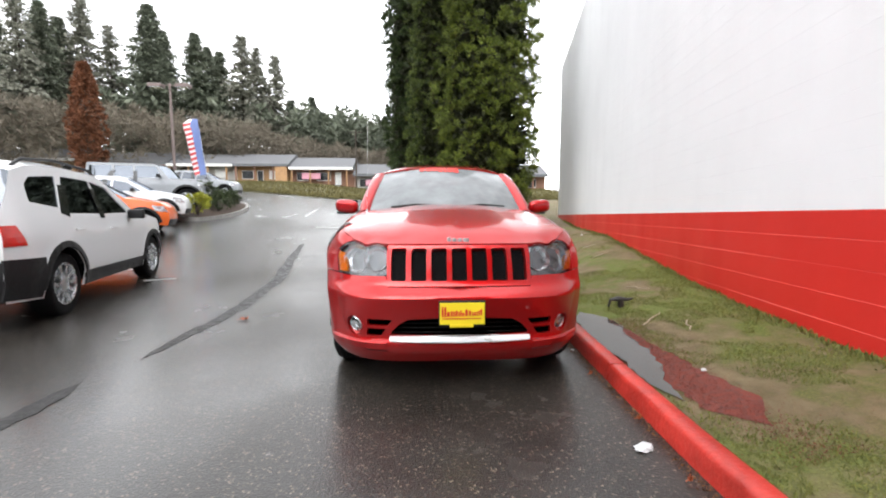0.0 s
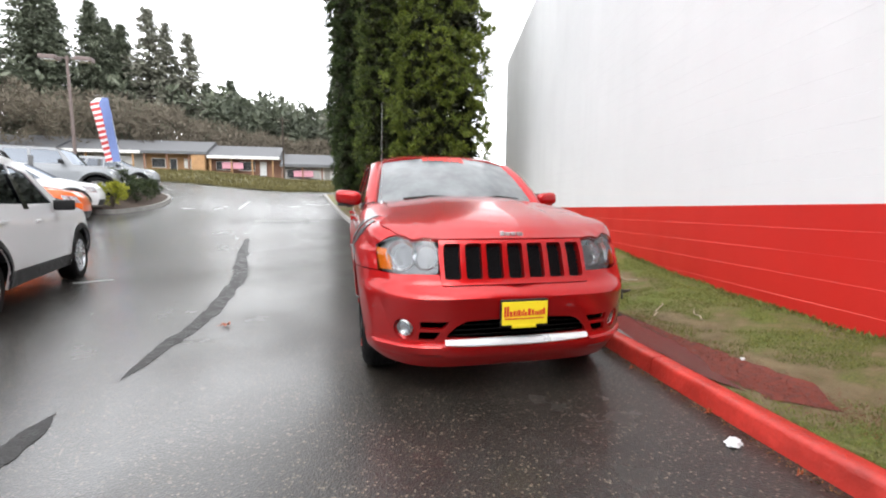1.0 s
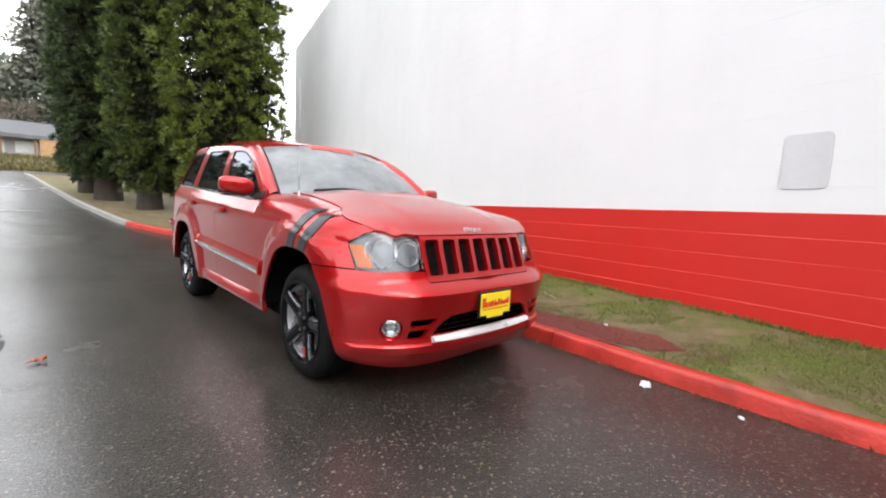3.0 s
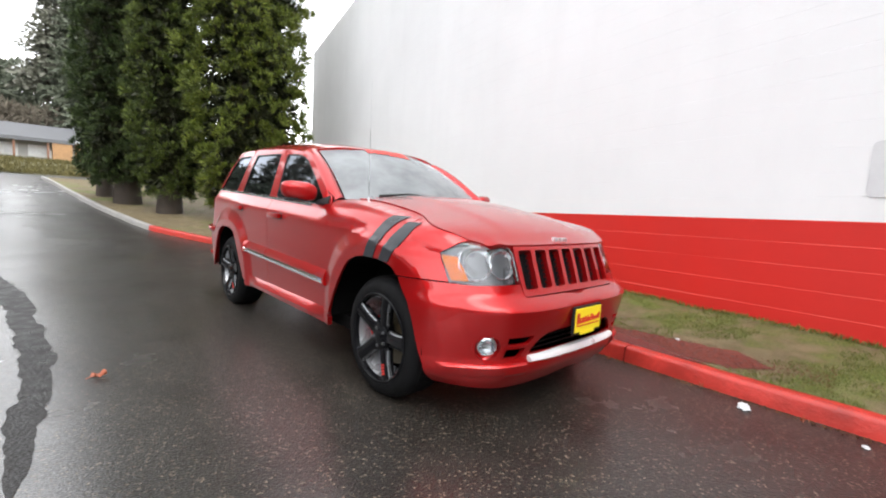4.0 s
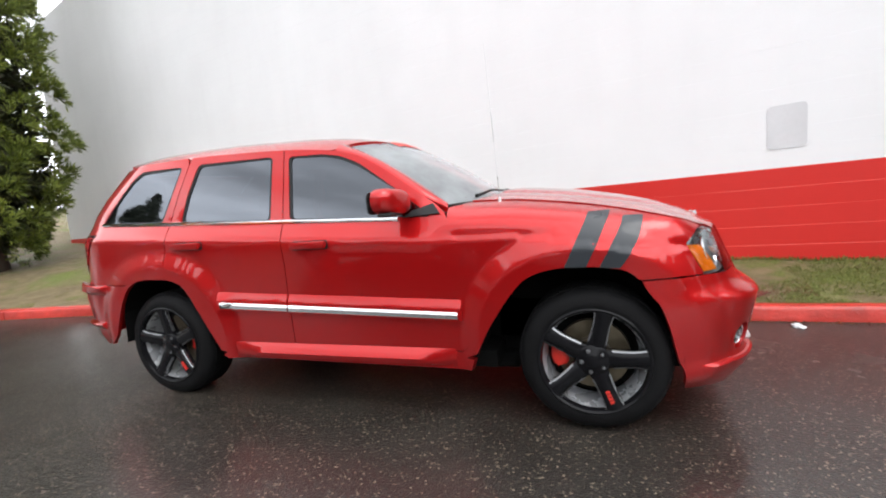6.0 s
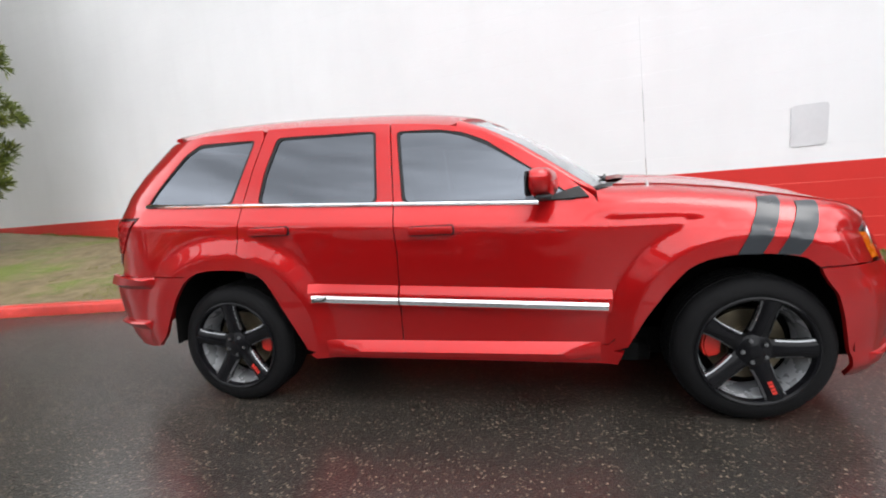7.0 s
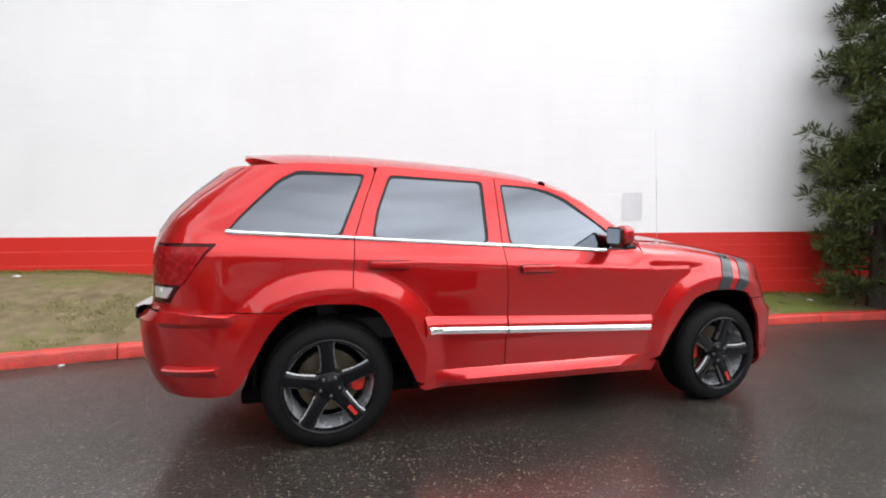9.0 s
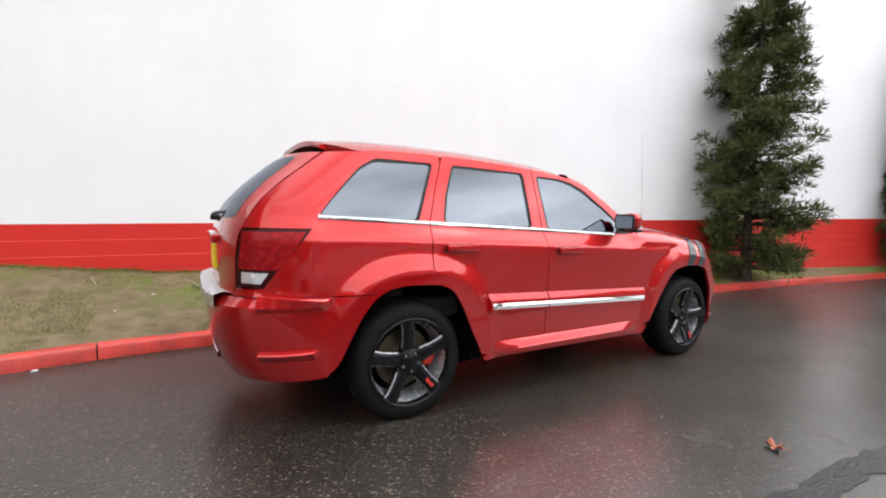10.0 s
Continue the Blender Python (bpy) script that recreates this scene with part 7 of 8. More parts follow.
w_spec["outline"] = [(y, z + 0.10 * max(0, z - 0.5), a, b, k) for y, z, a, b, k in suv_outline]
w_spec["windows"] = [[(y, z + 0.10 * max(0, z - 0.5)) for y, z in w] for w in w_spec["windows"]]
w_spec["rails"] = [(y, z + 0.10 * max(0, z - 0.5), h) for y, z, h in w_spec["rails"]]
w_spec["belt"] = 1.095
build_car("white_sport_utility", "white sport utility car with black lower trim on wet asphalt", place((-5.76, 4.11), 13.3, 0.0), w_spec)
hatch_outline = [(-0.60, 0.26, -0.10, 0, "black"), (-0.66, 0.45, -0.12, 0, "black"), (-0.66, 0.62, -0.12, 0, "paint"), (-0.58, 0.82, -0.12, 0.01, "paint"), (-0.45, 0.93, -0.10, 0.03, "paint"), (0.25, 1.04, -0.05, 0.06, "paint"), (0.42, 1.06, -0.05, 0.06, "paint"),
                 (1.10, 1.46, -0.05, 0.06, "glass"), (1.4, 1.54, 0, 0.06, "roof"), (2.5, 1.56, 0, 0.06, "roof"), (3.0, 1.50, 0.03, 0.06, "roof"), (3.22, 1.10, 0.07, 0, "glass"), (3.28, 0.65, 0.09, 0, "paint"), (3.20, 0.28, 0.08, 0, "black")]
o_spec = dict(w_spec, belt=1.04, w=0.90, wb=2.57, r=0.345, paint=ORANGE_PAINT, outline=hatch_outline, clad=0.52, handles=[(1.35, 0.92), (2.2, 0.94)], tail=(2.98, 0.75, 1.0), rails=None, spokes=5, mirror_mat=BLACK_TRIM,
              windows=[rounded(q, 0.03) for q in ([(0.66, 1.06), (1.10, 1.37), (1.48, 1.44), (1.52, 1.06)], [(1.58, 1.06), (1.54, 1.44), (2.2, 1.45), (2.32, 1.08)], [(2.40, 1.10), (2.28, 1.45), (2.75, 1.42), (2.92, 1.20)])])
build_car("orange_hatchback", "orange compact car with black trim, nose to the driveway", place((-8.62, 10.55), -68), o_spec)
build_car("white_hatchback", "white compact car with black trim parked beyond the orange one", place((-9.68, 13.6), -68), dict(o_spec, paint=WHITE_PAINT))
box_outline = [(-0.52, 0.42, -0.04, 0, "black"), (-0.56, 0.62, -0.05, 0, "black"), (-0.50, 0.70, -0.05, 0, "paint"), (-0.48, 1.02, -0.05, 0.01, "paint"), (-0.36, 1.10, -0.03, 0.02, "paint"), (0.62, 1.20, 0, 0.03, "paint"), (0.95, 1.66, 0, 0.03, "glass"), (1.1, 1.74, 0, 0.03, "roof"), (3.30, 1.76, 0, 0.03, "roof"), (3.42, 1.15, 0.02, 0, "glass"), (3.44, 0.62, 0.02, 0, "paint"), (3.40, 0.45, 0.02, 0, "black")]
j_spec = dict(w_spec, w=0.93, wb=2.95, r=0.41, paint=SILVER_PAINT, roof=BLACK_TRIM, outline=box_outline, belt=1.18, lean=0.10, sill=0.48, clad=0.70, handles=[(1.65, 1.05), (2.4, 1.05)], tail=(3.30, 0.85, 1.05), head=(-0.42, 0.86, 1.02), mirror=(0.92, 1.28), rails=None, spokes=5,
              windows=[rounded(q, 0.03) for q in ([(0.86, 1.22), (1.02, 1.64), (1.72, 1.66), (1.72, 1.22)], [(1.80, 1.22), (1.80, 1.66), (2.40, 1.66), (2.40, 1.22)], [(2.48, 1.24), (2.48, 1.66), (3.22, 1.66), (3.26, 1.24)])])
build_car("silver_off_roader", "silver boxy off-roader with a black top behind the planted island", place((-10.35, 16.9), -78, ground_z(-10.35, 16.9) + 0.05) @ Matrix.Scale(1.1, 4), j_spec)
build_car("silver_saloon", "silver car beyond the planted island", place((-12.0, 24.5), -80), dict(o_spec, paint=SILVER_PAINT))

# ---- planted island, flag and lamp ----
SOIL = material("bark_mulch_soil", (0.060, 0.040, 0.028), 0.9, scale=12, vary=0.4, bump=1.0, bump_scale=60)
island_out = [(-8.75, 13.9), (-8.35, 15.2), (-8.30, 16.8), (-8.6, 18.6), (-9.2, 20.2), (-10.0, 21.0), (-11.2, 21.2), (-12.0, 20.2), (-12.0, 18.0), (-11.2, 16.0), (-10.0, 14.2), (-9.3, 13.7)]
isl = rounded(island_out, 0.6, 3)
bm = bmesh.new()
cx, cy = -10.1, 17.5
lo = [bm.verts.new((x, y, ground_z(x, y) - 0.05)) for x, y in isl]
hi = [bm.verts.new((x, y, ground_z(x, y) + 0.15)) for x, y in isl]
inn = [bm.verts.new((cx + (x - cx) * 0.93, cy + (y - cy) * 0.955, ground_z(x, y) + 0.15)) for x, y in isl]
inb = [bm.verts.new((cx + (x - cx) * 0.925, cy + (y - cy) * 0.95, ground_z(x, y) + 0.02)) for x, y in isl]
nn = len(isl)
for ra, rb in ((lo, hi), (hi, inn), (inn, inb)):
    for i in range(nn):
        bm.faces.new((ra[i], ra[(i + 1) % nn], rb[(i + 1) % nn], rb[i]))
bmesh.ops.recalc_face_normals(bm, faces=bm.faces)
tagged(part("kerb_island", bm, KERB_GREY), "grey concrete kerb round the planted island", "kerb", kind="structure")
bm = bmesh.new()
top = bm.verts.new((cx, cy, ground_z(cx, cy) + 0.42))
ring = [bm.verts.new((cx + (x - cx) * 0.935, cy + (y - cy) * 0.958, ground_z(x, y) + 0.11)) for x, y in isl]
mid = [bm.verts.new((cx + (x - cx) * 0.6, cy + (y - cy) * 0.6, ground_z(x, y) + 0.30)) for x, y in isl]
for i in range(nn):
    j = (i + 1) % nn
    bm.faces.new((ring[i], ring[j], mid[j], mid[i]))
    bm.faces.new((mid[i], mid[j], top))
tagged(part("island_soil", bm, SOIL, smooth=True), "dark bark mulch heaped in the planted island", "soil", kind="structure")


def shrub(pos, r, h, mat, seed, label, n=60):
    rng = np.random.default_rng(seed)
    s = thing("shrub", label, "shrub", Matrix.Translation(pos), group="shrubs of the island")
    bm = bmesh.new()
    for _ in range(6):
        a = rng.uniform(0, 6.28)
        add_tube(bm, [(0, 0, -0.1), (math.cos(a) * r * 0.4, math.sin(a) * r * 0.4, h * 0.6)], [0.02, 0.006], 5)
    part("stems", bm, BARK, s)
    d = rng.normal(size=(n, 3)) * [1, 1, 0.8] + [0, 0, 0.3]
    d /= np.linalg.norm(d, axis=1)[:, None]
    c = d * [r, r, h * 0.55] * rng.uniform(0.5, 0.95, n)[:, None] + [0, 0, h * 0.5]
    roots, dd = puffs(c, d, np.full(n, 0.12), 26, rng)
    m = len(roots)
    blades("foliage", roots, dd, rng.uniform(0.06, 0.13, m), rng.uniform(0.012, 0.024, m), mat, s, rng)
    return s


def isl_z(x, y):
    return ground_z(x, y) + 0.22


for k, (x, y, r, h, mt, lab) in enumerate(((-9.15, 14.75, 0.50, 0.85, SHRUB_YELLOW, "rounded yellow-green shrub on the island"), (-9.0, 16.2, 0.55, 0.75, SHRUB_DARK, "low dark green shrub on the island"), (-9.15, 17.6, 0.60, 0.70, SHRUB_DARK, "low dark green shrub on the island"),
                                           (-9.9, 17.0, 0.60, 1.15, SHRUB_DARK, "taller dark green shrub by the flag"), (-9.7, 19.0, 0.6, 0.6, SHRUB_DARK, "low dark green shrub on the island"))):
    shrub((x, y, isl_z(x, y)), r, h, mt, 50 + k, lab)

# feather flag: a curved pole with a red, white and blue sail
FLAG_RED = material("flag_red", (0.55, 0.06, 0.06), 0.7, scale=6)
FLAG_WHITE = material("flag_white", (0.75, 0.74, 0.76), 0.7, scale=6)
FLAG_BLUE = material("flag_blue", (0.16, 0.22, 0.46), 0.7, scale=6)
fx, fy = -9.62, 17.0
fz = isl_z(fx, fy)
flag = thing("feather_flag", "tall red, white and blue feather flag on a pole", "flag", Matrix.Translation((fx, fy, fz)) @ Matrix.Rotation(radians(-6), 4, "Y") @ Matrix.Rotation(radians(28), 4, "Z"))
bm = bmesh.new()
add_tube(bm, [(0, 0, -0.3), (0, 0, 2.0), (-0.02, 0, 3.4), (-0.10, 0, 3.85), (-0.28, 0, 4.02), (-0.45, 0, 3.98)], [0.018, 0.016, 0.012, 0.010, 0.008, 0.006], 8)
part("pole", bm, SATIN, flag, "thin curved pole", smooth=True)


def sail(s, t):
    w = 0.62 * (1 - 0.25 * (1 - t)) * (1 if t < 0.86 else math.sqrt(max(0.0, 1 - ((t - 0.86) / 0.15) ** 2)))
    return Vector((-0.01 - s * w - (0.02 if t > 0.8 else 0), 0.05 * math.sin(5 * t + 2 * s), 1.45 + 2.5 * t))


for nm, mt, s0, s1 in (("blue_field", FLAG_BLUE, 0.0, 0.55), ("white_field", FLAG_WHITE, 0.55, 1.0)):
    part(nm, skin([(s0, 0), (s1, 0), (s1, 0.985), (s0, 0.985)], lambda a, b: sail(a, b), step=0.08, rim=0), mt, flag, smooth=True)
for k in range(11):
    t = 0.03 + k * 0.085
    part("stripe", skin([(0.52, t), (1.0, t - 0.03), (1.0, t + 0.015), (0.52, t + 0.042)], lambda a, b: sail(a, max(0, min(0.98, b))) + Vector((0, -0.004, 0)), step=0.08, rim=0), FLAG_RED, flag)

# car-park lamp with two heads
LAMP_BROWN = material("bronze_lamp_paint", (0.16, 0.12, 0.11), 0.5, scale=4)
lx, ly = -16.2, 26.5
lamp = thing("street_lamp", "bronze car-park lamp with two box heads", "street lamp", Matrix.Translation((lx, ly, ground_z(lx, ly))))
bm = bmesh.new()
add_tube(bm, [(0, 0, -0.2), (0, 0, 6.9)], [0.10, 0.075], 10)
part("pole", bm, LAMP_BROWN, lamp, smooth=True)
bm = bmesh.new()
add_lathe(bm, [(0.30, -0.2), (0.30, 0.6), (0.26, 0.65)], 16)
part("base", bm, CONCRETE, lamp)
for s in (-1, 1):
    bm = bmesh.new()
    add_tube(bm, [(0, 0, 6.75), (s * 0.5, 0.1 * s, 6.75)], 0.035, 6)
    part("arm", bm, LAMP_BROWN, lamp)
    bm = bmesh.new()
    add_box(bm, (s * 0.85 - 0.42, -0.28, 6.62), (s * 0.85 + 0.42, 0.28, 6.86), 0.04)
    hd = part("head", bm, LAMP_BROWN, lamp, smooth=True)
    bm = bmesh.new()
    add_box(bm, (s * 0.85 - 0.34, -0.22, 6.60), (s * 0.85 + 0.34, 0.22, 6.625))
    part("lens", bm, FROST, hd)

# russet column oak and a bare street tree
rng = np.random.default_rng(77)
ox, oy = -17.6, 21.0
oak = thing("columnar_oak", "columnar oak still holding russet leaves", "tree", Matrix.Translation((ox, oy, ground_z(ox, oy))))
part("trunk", trunk_mesh(6.1, 0.14, rng, limbs=24, reach=0.9, z0=1.2), BARK, oak, smooth=True)
n = 620
z = 1.1 + 5.5 * rng.uniform(0, 1, n)
a = rng.uniform(0, 6.283, n)
rr = np.interp(z, [1.1, 2.0, 3.8, 5.3, 6.6], [0.40, 0.72, 0.80, 0.50, 0.08]) * np.sqrt(rng.uniform(0.15, 1.0, n))
c = np.stack([rr * np.cos(a), rr * np.sin(a), z], 1)
roots, d = puffs(c, np.stack([np.cos(a), np.sin(a), np.full(n, 0.2)], 1), np.full(n, 0.22), 24, rng)
m = len(roots)
blades("leaves", roots, d, rng.uniform(0.08, 0.17, m), rng.uniform(0.02, 0.04, m), RUSSET, oak, rng)

bm = bmesh.new()
add_tube(bm, [(0, 0, -0.5), (0, 0, 9.5)], [0.14, 0.09], 8)
add_tube(bm, [(-1.0, 0, 9.0), (1.0, 0, 9.0)], 0.05, 6)
up = link_mesh("utility_pole", bm, BARK)
up.matrix_world = Matrix.Translation((-9.8, 66.0, ground_z(-9.8, 66.0)))
tagged(up, "weathered wooden utility pole before the shops", "pole")

# ---- small things on the ground ----
PAINT_WHITE = material("worn_line_paint", (0.34, 0.34, 0.33), 0.5, scale=14, vary=0.25)
for k, (x, y, L, hdg, w) in enumerate(((-4.52, 3.85, 0.45, -65, 0.10), (-5.55, 18.6, 3.2, 4, 0.11), (-3.0, 13.0, 2.2, 82, 0.10))):
    bm = bmesh.new()
    n = 12
    rows = []
    for i in range(n + 1):
        t = (i / n - 0.5) * L
        rows.append([(s * w / 2 + 0.006 * noise.noise((i, s, k)), t) for s in (-1, -0.33, 0.33, 1)])
    ca, sa = math.cos(radians(hdg)), math.sin(radians(hdg))
    vs = [[bm.verts.new((x + ca * a - sa * b, y + sa * a + ca * b, ground_z(x + ca * a - sa * b, y + sa * a + ca * b) + 0.005)) for a, b in r] for r in rows]
    for p, q in zip(vs, vs[1:]):
        for j in range(3):
            bm.faces.new((p[j], p[j + 1], q[j + 1], q[j]))
    tagged(part("parking_line", bm, PAINT_WHITE), "worn white line painted on the asphalt", "line", group="painted lines", kind="structure")


def ragged_strip(name, line, widths, mat, lift, label, seed, surf):
    """A patch of uneven width along a line, its edges broken up."""
    line = np.array(line, float)
    seg = np.r_[0, np.cumsum(np.hypot(*np.diff(line, axis=0).T))]
    n = int(seg[-1] / 0.05)
    t = np.linspace(0, seg[-1], n)
    px, py, pw = np.interp(t, seg, line[:, 0]), np.interp(t, seg, line[:, 1]), np.interp(t, seg, widths)
    k = np.ones(15) / 15
    px, py = np.convolve(np.pad(px, 7, "edge"), k, "valid"), np.convolve(np.pad(py, 7, "edge"), k, "valid")
    tx, ty = np.gradient(px), np.gradient(py)
    ln = np.hypot(tx, ty) + 1e-9
    nx, ny = ty / ln, -tx / ln
    bm = bmesh.new()
    rows = []
    for i in range(n):
        e = min(1, i / 6, (n - 1 - i) / 6)
        l = pw[i] * (0.5 + 0.38 * noise.noise((t[i] * 1.7, seed, 0)) + 0.25 * noise.noise((t[i] * 8, seed, 2))) * e
        r = pw[i] * (0.5 + 0.38 * noise.noise((t[i] * 1.5, seed + 9, 0)) + 0.25 * noise.noise((t[i] * 9, seed, 5))) * e
        rows.append([bm.verts.new((px[i] + nx[i] * s, py[i] + ny[i] * s, surf(px[i] + nx[i] * s, py[i] + ny[i] * s) + lift)) for s in np.linspace(-max(0.004, l), max(0.004, r), 7)])
    for p, q in zip(rows, rows[1:]):
        for j in range(6):
            bm.faces.new((p[j], p[j + 1], q[j + 1], q[j]))
    bmesh.ops.recalc_face_normals(bm, faces=bm.faces)
    return tagged(part(name, bm, mat, smooth=True), label, "patch", kind="structure")


ragged_strip("asphalt_seam", [(-3.52, 9.0), (-3.1, 6.4), (-2.62, 4.0), (-2.44, 2.2), (-2.42, 1.3), (-2.46, 0.6), (-2.50, -0.1)], [0.10, 0.20, 0.22, 0.18, 0.14, 0.11, 0.05], TAR, 0.004, "dark broken seam of patched asphalt", 3, ground_z)
ragged_strip("asphalt_seam", [(-2.62, -0.35), (-2.60, -1.1), (-2.72, -2.2), (-2.95, -3.4)], [0.08, 0.15, 0.14, 0.10], TAR, 0.004, "dark broken seam of patched asphalt", 5, ground_z)
MULCH = material("red_bark_mulch", (0.135, 0.026, 0.015), 0.7, scale=30, vary=0.45, bump=0.5, bump_scale=220)
WATER = material("puddle_water", (0.055, 0.052, 0.048), 0.03, scale=3, vary=0.2, rough_vary=0.02, spec=0.6)
ragged_strip("mulch_patch", [(1.62, 0.55), (1.53, -0.2), (1.50, -0.55), (1.46, -0.95), (1.46, -1.3), (1.53, -1.62)], [0.04, 0.13, 0.23, 0.33, 0.35, 0.12], MULCH, 0.006, "red bark mulch washed over the turf", 7, verge_z)


def flat_pool(x, y):
    return 0.091 + ground_z(x, y)


ragged_strip("puddle", [(1.44, 1.05), (1.47, 0.6), (1.40, 0.0), (1.30, -0.5), (1.26, -1.0), (1.26, -1.28)], [0.16, 0.46, 0.36, 0.28, 0.16, 0.05], WATER, 0.012, "shallow puddle lying on the turf behind the kerb", 8, flat_pool)

# crumpled white litter by the kerb
PAPER = material("wet_paper", (0.55, 0.55, 0.56), 0.6, scale=20)


def litter(x, y, r, seed, surf):
    bm = bmesh.new()
    bmesh.ops.create_icosphere(bm, subdivisions=3, radius=1)
    for v in bm.verts:
        k = 1 + 0.45 * noise.noise(v.co * 1.9 + Vector((seed, 0, 0))) + 0.2 * noise.noise(v.co * 5)
        v.co = Vector((v.co.x * r * k, v.co.y * r * 0.65 * k, max(-0.1, v.co.z) * r * 0.45 * k))
    ob = link_mesh("paper_scrap", bm, PAPER)
    ob.matrix_world = Matrix.Translation((x, y, surf(x, y) + 0.004)) @ Matrix.Rotation(seed, 4, "Z")
    tagged(ob, "crumpled wet white paper on the ground", "litter", group="paper scraps")


litter(0.865, -1.49, 0.050, 0.4, ground_z)
for k, (x, y, r) in enumerate(((1.04, 4.95, 0.022), (1.04, 0.02, 0.020), (0.84, -2.05, 0.020))):
    litter(x, y, r, 2.0 + k, ground_z)
for k, (x, y, r) in enumerate(((1.62, -0.82, 0.024), (2.6, 4.3, 0.016), (2.2, 4.6, 0.014), (1.6, -4.7, 0.04), (3.6, 6.6, 0.04))):
    litter(x, y, r, 7.0 + k, verge_z)

# fallen leaf: a five-lobed red-brown maple leaf, curled
LEAF = material("wet_fallen_leaf", (0.32, 0.075, 0.025), 0.4, scale=20, vary=0.3)


def maple_leaf(x, y, r, rot, surf):
    bm = bmesh.new()
    n = 40
    c = bm.verts.new((0, 0, 0.012))
    ring = []
    for i in range(n):
        a = 2 * math.pi * i / n
        k = 0.55 + 0.45 * abs(math.cos(2.5 * a)) ** 0.6 + 0.08 * math.cos(15 * a)
        ring.append(bm.verts.new((r * k * math.cos(a), r * k * math.sin(a), 0.012 + 0.030 * math.sin(a * 2 + 1) ** 2 * k)))
    for i in range(n):
        bm.faces.new((c, ring[i], ring[(i + 1) % n]))
    add_tube(bm, [(0, 0, 0.012), (-r * 1.1, 0.01, 0.02), (-r * 1.5, 0.02, 0.012)], 0.003, 5)
    ob = link_mesh("fallen_leaf", bm, LEAF)
    ob.matrix_world = Matrix.Translation((x, y, surf(x, y) + 0.001)) @ Matrix.Rotation(rot, 4, "Z")
    tagged(ob, "curled red-brown maple leaf on wet asphalt", "leaf", group="fallen leaves")


maple_leaf(-2.14, 1.19, 0.044, 0.6, ground_z)
rng = np.random.default_rng(12)
for _ in range(7):
    y = rng.uniform(-3.2, 2.5)
    maple_leaf(kerb_x(y) - rng.uniform(0.02, 0.08), y, rng.uniform(0.010, 0.018), rng.uniform(0, 6), ground_z)
# brown needles, grit and leaf crumbs gathered in the gutter
CRUMBS = leaf_material("leaf_crumbs", (0.035, 0.022, 0.012), (0.26, 0.12, 0.045), 4.0, 0.7)
n = 5200
gy = rng.uniform(-7, 9.5, n)
gx = np.array([kerb_x(y) for y in gy]) - np.abs(rng.normal(0, 0.030, n)) - 0.004
gy_keep = np.array([noise.noise((0, y * 1.3, 5)) + 0.5 * noise.noise((3, y * 6, 5)) > -0.25 for y in gy])
gx, gy = gx[gy_keep], gy[gy_keep]
n = len(gx)
gz = np.array([ground_z(x, y) for x, y in zip(gx, gy)]) + 0.003
blades("gutter_litter", np.stack([gx, gy, gz], 1), rng.normal(0, 1, (n, 3)) * [1, 1, 0.2] + [0, 0, 0.06], rng.uniform(0.006, 0.022, n), rng.uniform(0.0012, 0.005, n), CRUMBS, None, rng, label="brown leaf crumbs and needles along the kerb", kind="stuff")

# twigs and a dark fallen branch on the turf
TWIG = material("pale_twig", (0.36, 0.30, 0.22), 0.7, scale=20)
DARK_TWIG = material("dark_wet_wood", (0.022, 0.020, 0.020), 0.5, scale=20)
for k, (x, y, L, a, mt) in enumerate(((1.95, 0.42, 0.42, 0.7, TWIG), (2.4, 1.6, 0.3, 2.0, TWIG), (3.1, 4.9, 0.35, 0.3, TWIG), (2.9, 3.9, 0.4, 0.5, TWIG), (2.1, 0.1, 0.25, 1.2, TWIG), (1.75, -3.2, 0.3, 1.9, TWIG))):
    bm = bmesh.new()
    pts = []
    for i in range(6):
        s = (i / 5 - 0.5) * L
        px, py = x + math.cos(a) * s + 0.02 * math.sin(i * 2.1 + k), y + math.sin(a) * s
        pts.append((px, py, verge_z(px, py) + 0.012))
    add_tube(bm, pts, [0.008, 0.007, 0.007, 0.006, 0.005, 0.003], 6)
    tagged(part("twig", bm, mt), "pale fallen twig lying on the turf", "twig", group="twigs")
bm = bmesh.new()
bx, by = 1.90, 0.98
bz = verge_z(bx, by)
add_tube(bm, [(bx - 0.13, by, bz + 0.00), (bx - 0.11, by, bz + 0.075), (bx - 0.03, by, bz + 0.085), (bx + 0.07, by, bz + 0.075), (bx + 0.14, by + 0.01, bz + 0.085)], [0.012, 0.016, 0.030, 0.020, 0.010], 7)
add_tube(bm, [(bx, by, bz + 0.08), (bx + 0.01, by, bz - 0.01)], [0.03, 0.035], 7)
tagged(part("dark_stump", bm, DARK_TWIG, smooth=True), "small black forked stump standing in the turf", "stump")

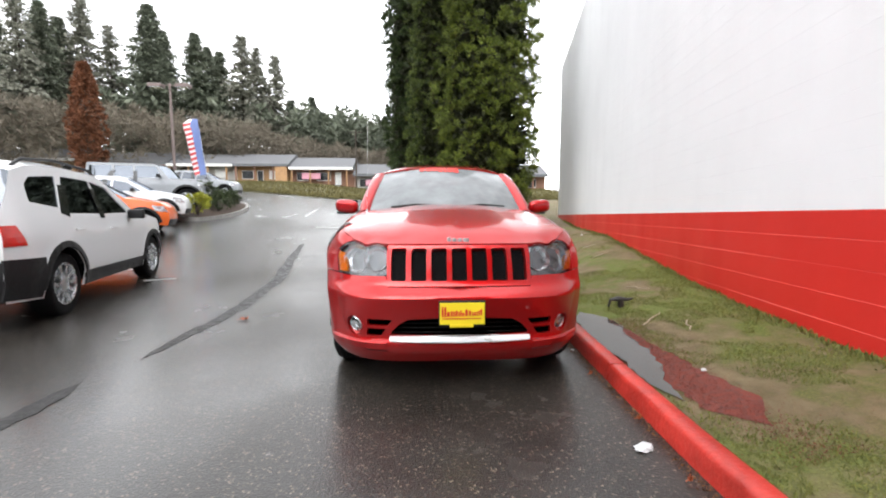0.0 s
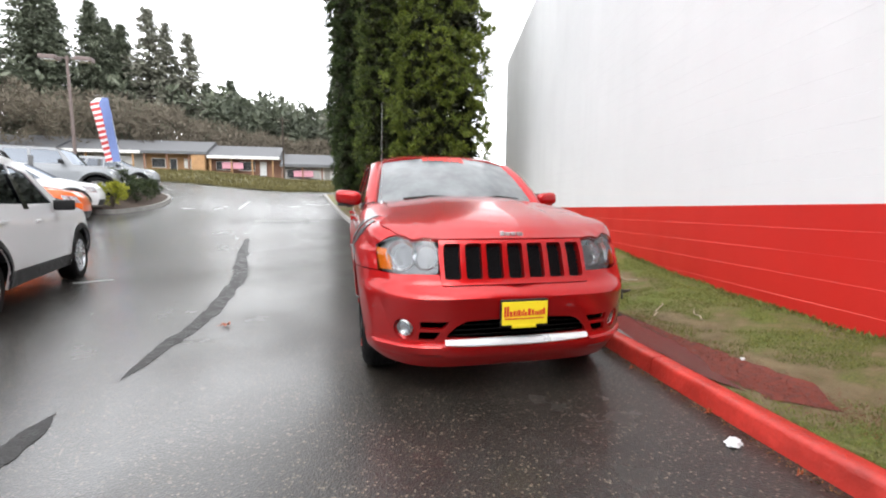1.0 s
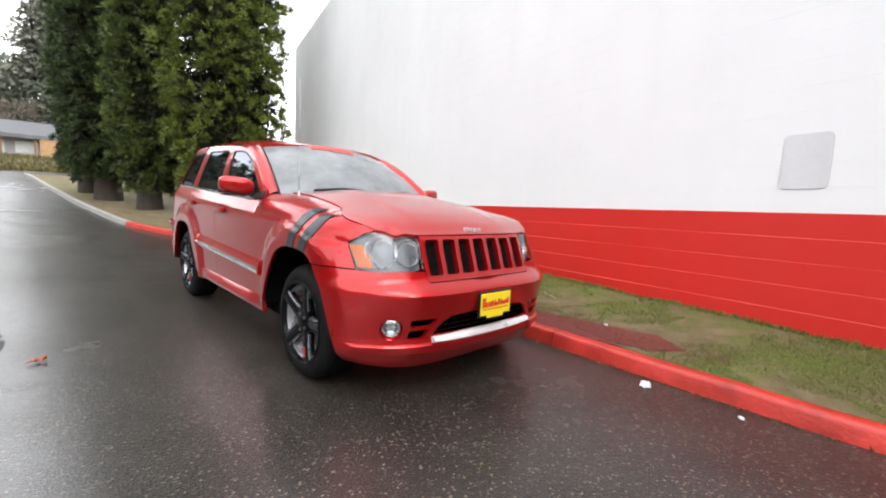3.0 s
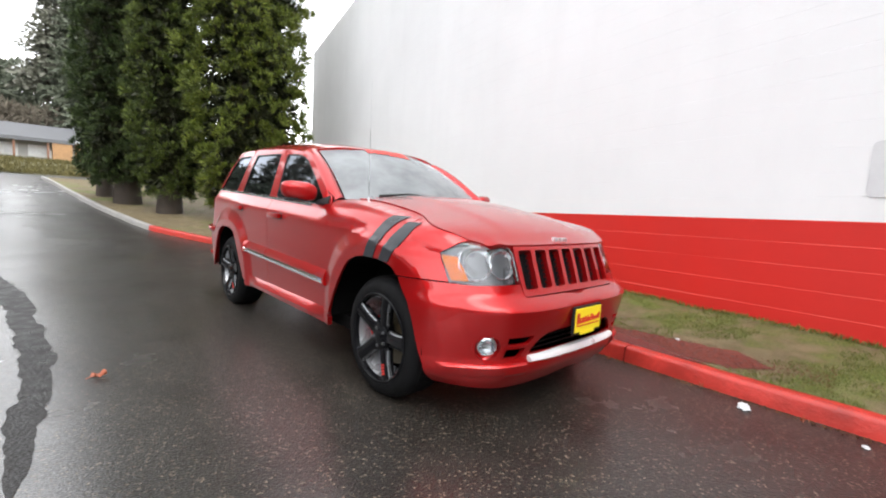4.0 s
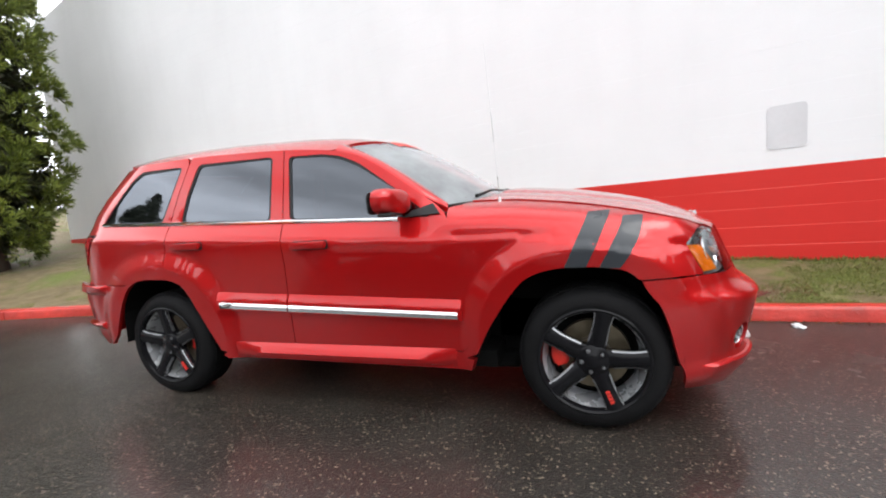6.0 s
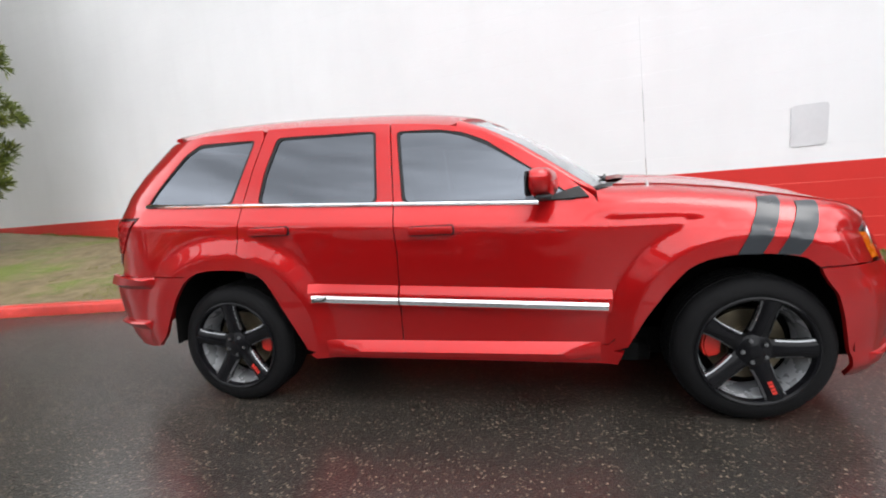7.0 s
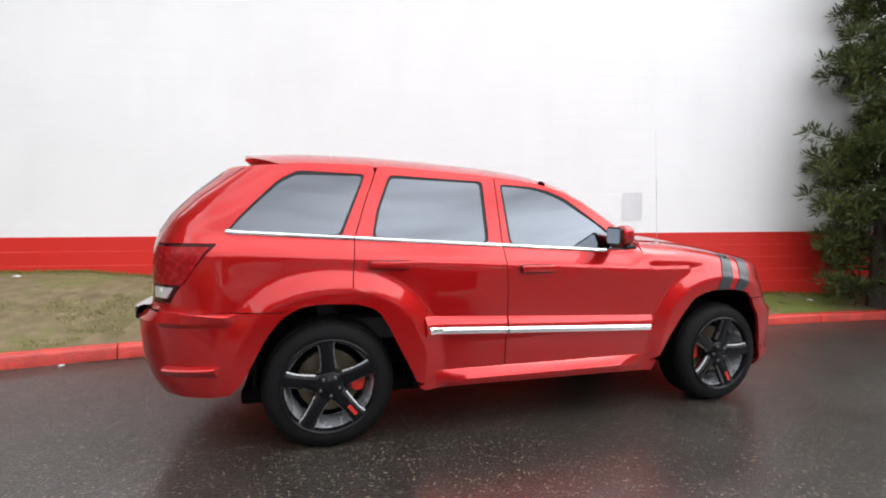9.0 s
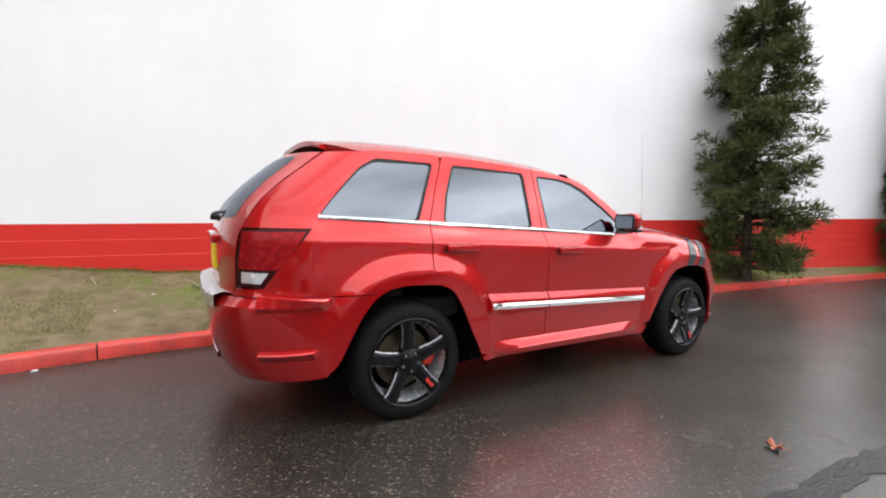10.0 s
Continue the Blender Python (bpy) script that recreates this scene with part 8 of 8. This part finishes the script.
# tufts along the foot of the wall and over the turf
rng = np.random.default_rng(9)
ty = rng.uniform(-6, 12.5, 9000)
tx = np.array([wall_x(y) - abs(rng.normal(0, 0.06)) for y in ty])
tz = np.array([verge_z(x, y) for x, y in zip(tx, ty)])
blades("wall_foot_grass", np.stack([tx, ty, tz], 1), rng.normal(0, 0.45, (9000, 3)) + [-0.2, 0, 1], rng.uniform(0.015, 0.06, 9000), rng.uniform(0.002, 0.006, 9000), BLADE, None, rng, label="green weeds along the foot of the wall", kind="stuff")
n = 130000
ty = rng.uniform(-4.5, 7.5, n)
ky, wy = np.array([kerb_x(y) for y in ty]) + 0.17, np.array([wall_x(y) for y in ty])
tx = ky + (wy - ky) * rng.uniform(0, 1, n)


def bare(x, y):
    """Where water or mulch covers the turf."""
    pool = abs(x - np.interp(y, (-1.28, -0.5, 0.0, 0.6, 1.05), (1.26, 1.30, 1.40, 1.47, 1.44))) < np.interp(y, (-1.4, -1.0, 0.0, 0.6, 1.2), (0, 0.07, 0.17, 0.22, 0.02))
    chips = abs(x - np.interp(y, (-1.62, -1.3, -0.95, -0.2, 0.55), (1.53, 1.46, 1.46, 1.53, 1.62))) < np.interp(y, (-1.7, -1.3, -0.95, -0.2, 0.6), (0, 0.15, 0.15, 0.06, 0))
    return pool or chips


keep = np.array([noise.noise((x * 1.1, y * 1.1, 4)) + 0.6 * noise.noise((x * 4, y * 4, 2)) > -0.05 + 0.30 * smooth01((y - 2.0) / 2.5) and not bare(x, y) for x, y in zip(tx, ty)])
tx, ty = tx[keep], ty[keep]
tz = np.array([verge_z(x, y) for x, y in zip(tx, ty)])
n = len(tx)
blades("turf_blades", np.stack([tx, ty, tz - 0.004], 1), rng.normal(0, 0.7, (n, 3)) + [0, 0, 1], rng.uniform(0.012, 0.040, n), rng.uniform(0.0012, 0.003, n), BLADE, None, rng, label="short grass blades of the patchy turf", kind="stuff")

# loose chips round the mulch
n = 7000
cy = rng.uniform(-1.85, 0.6, n)
cx = np.interp(cy, (-1.62, -1.3, -0.95, -0.2, 0.55), (1.53, 1.46, 1.46, 1.53, 1.62)) + rng.normal(0, 0.10, n)
ok = cx > np.array([kerb_x(y) for y in cy]) + 0.18
cx, cy = cx[ok], cy[ok]
n = len(cx)
cz = np.array([verge_z(x, y) for x, y in zip(cx, cy)]) + 0.010
blades("mulch_chips", np.stack([cx, cy, cz], 1), rng.normal(0, 1, (n, 3)) * [1, 1, 0.25] + [0, 0, 0.05], rng.uniform(0.005, 0.014, n), rng.uniform(0.001, 0.0025, n), MULCH, None, rng, label="loose red bark chips scattered on the turf", kind="stuff")
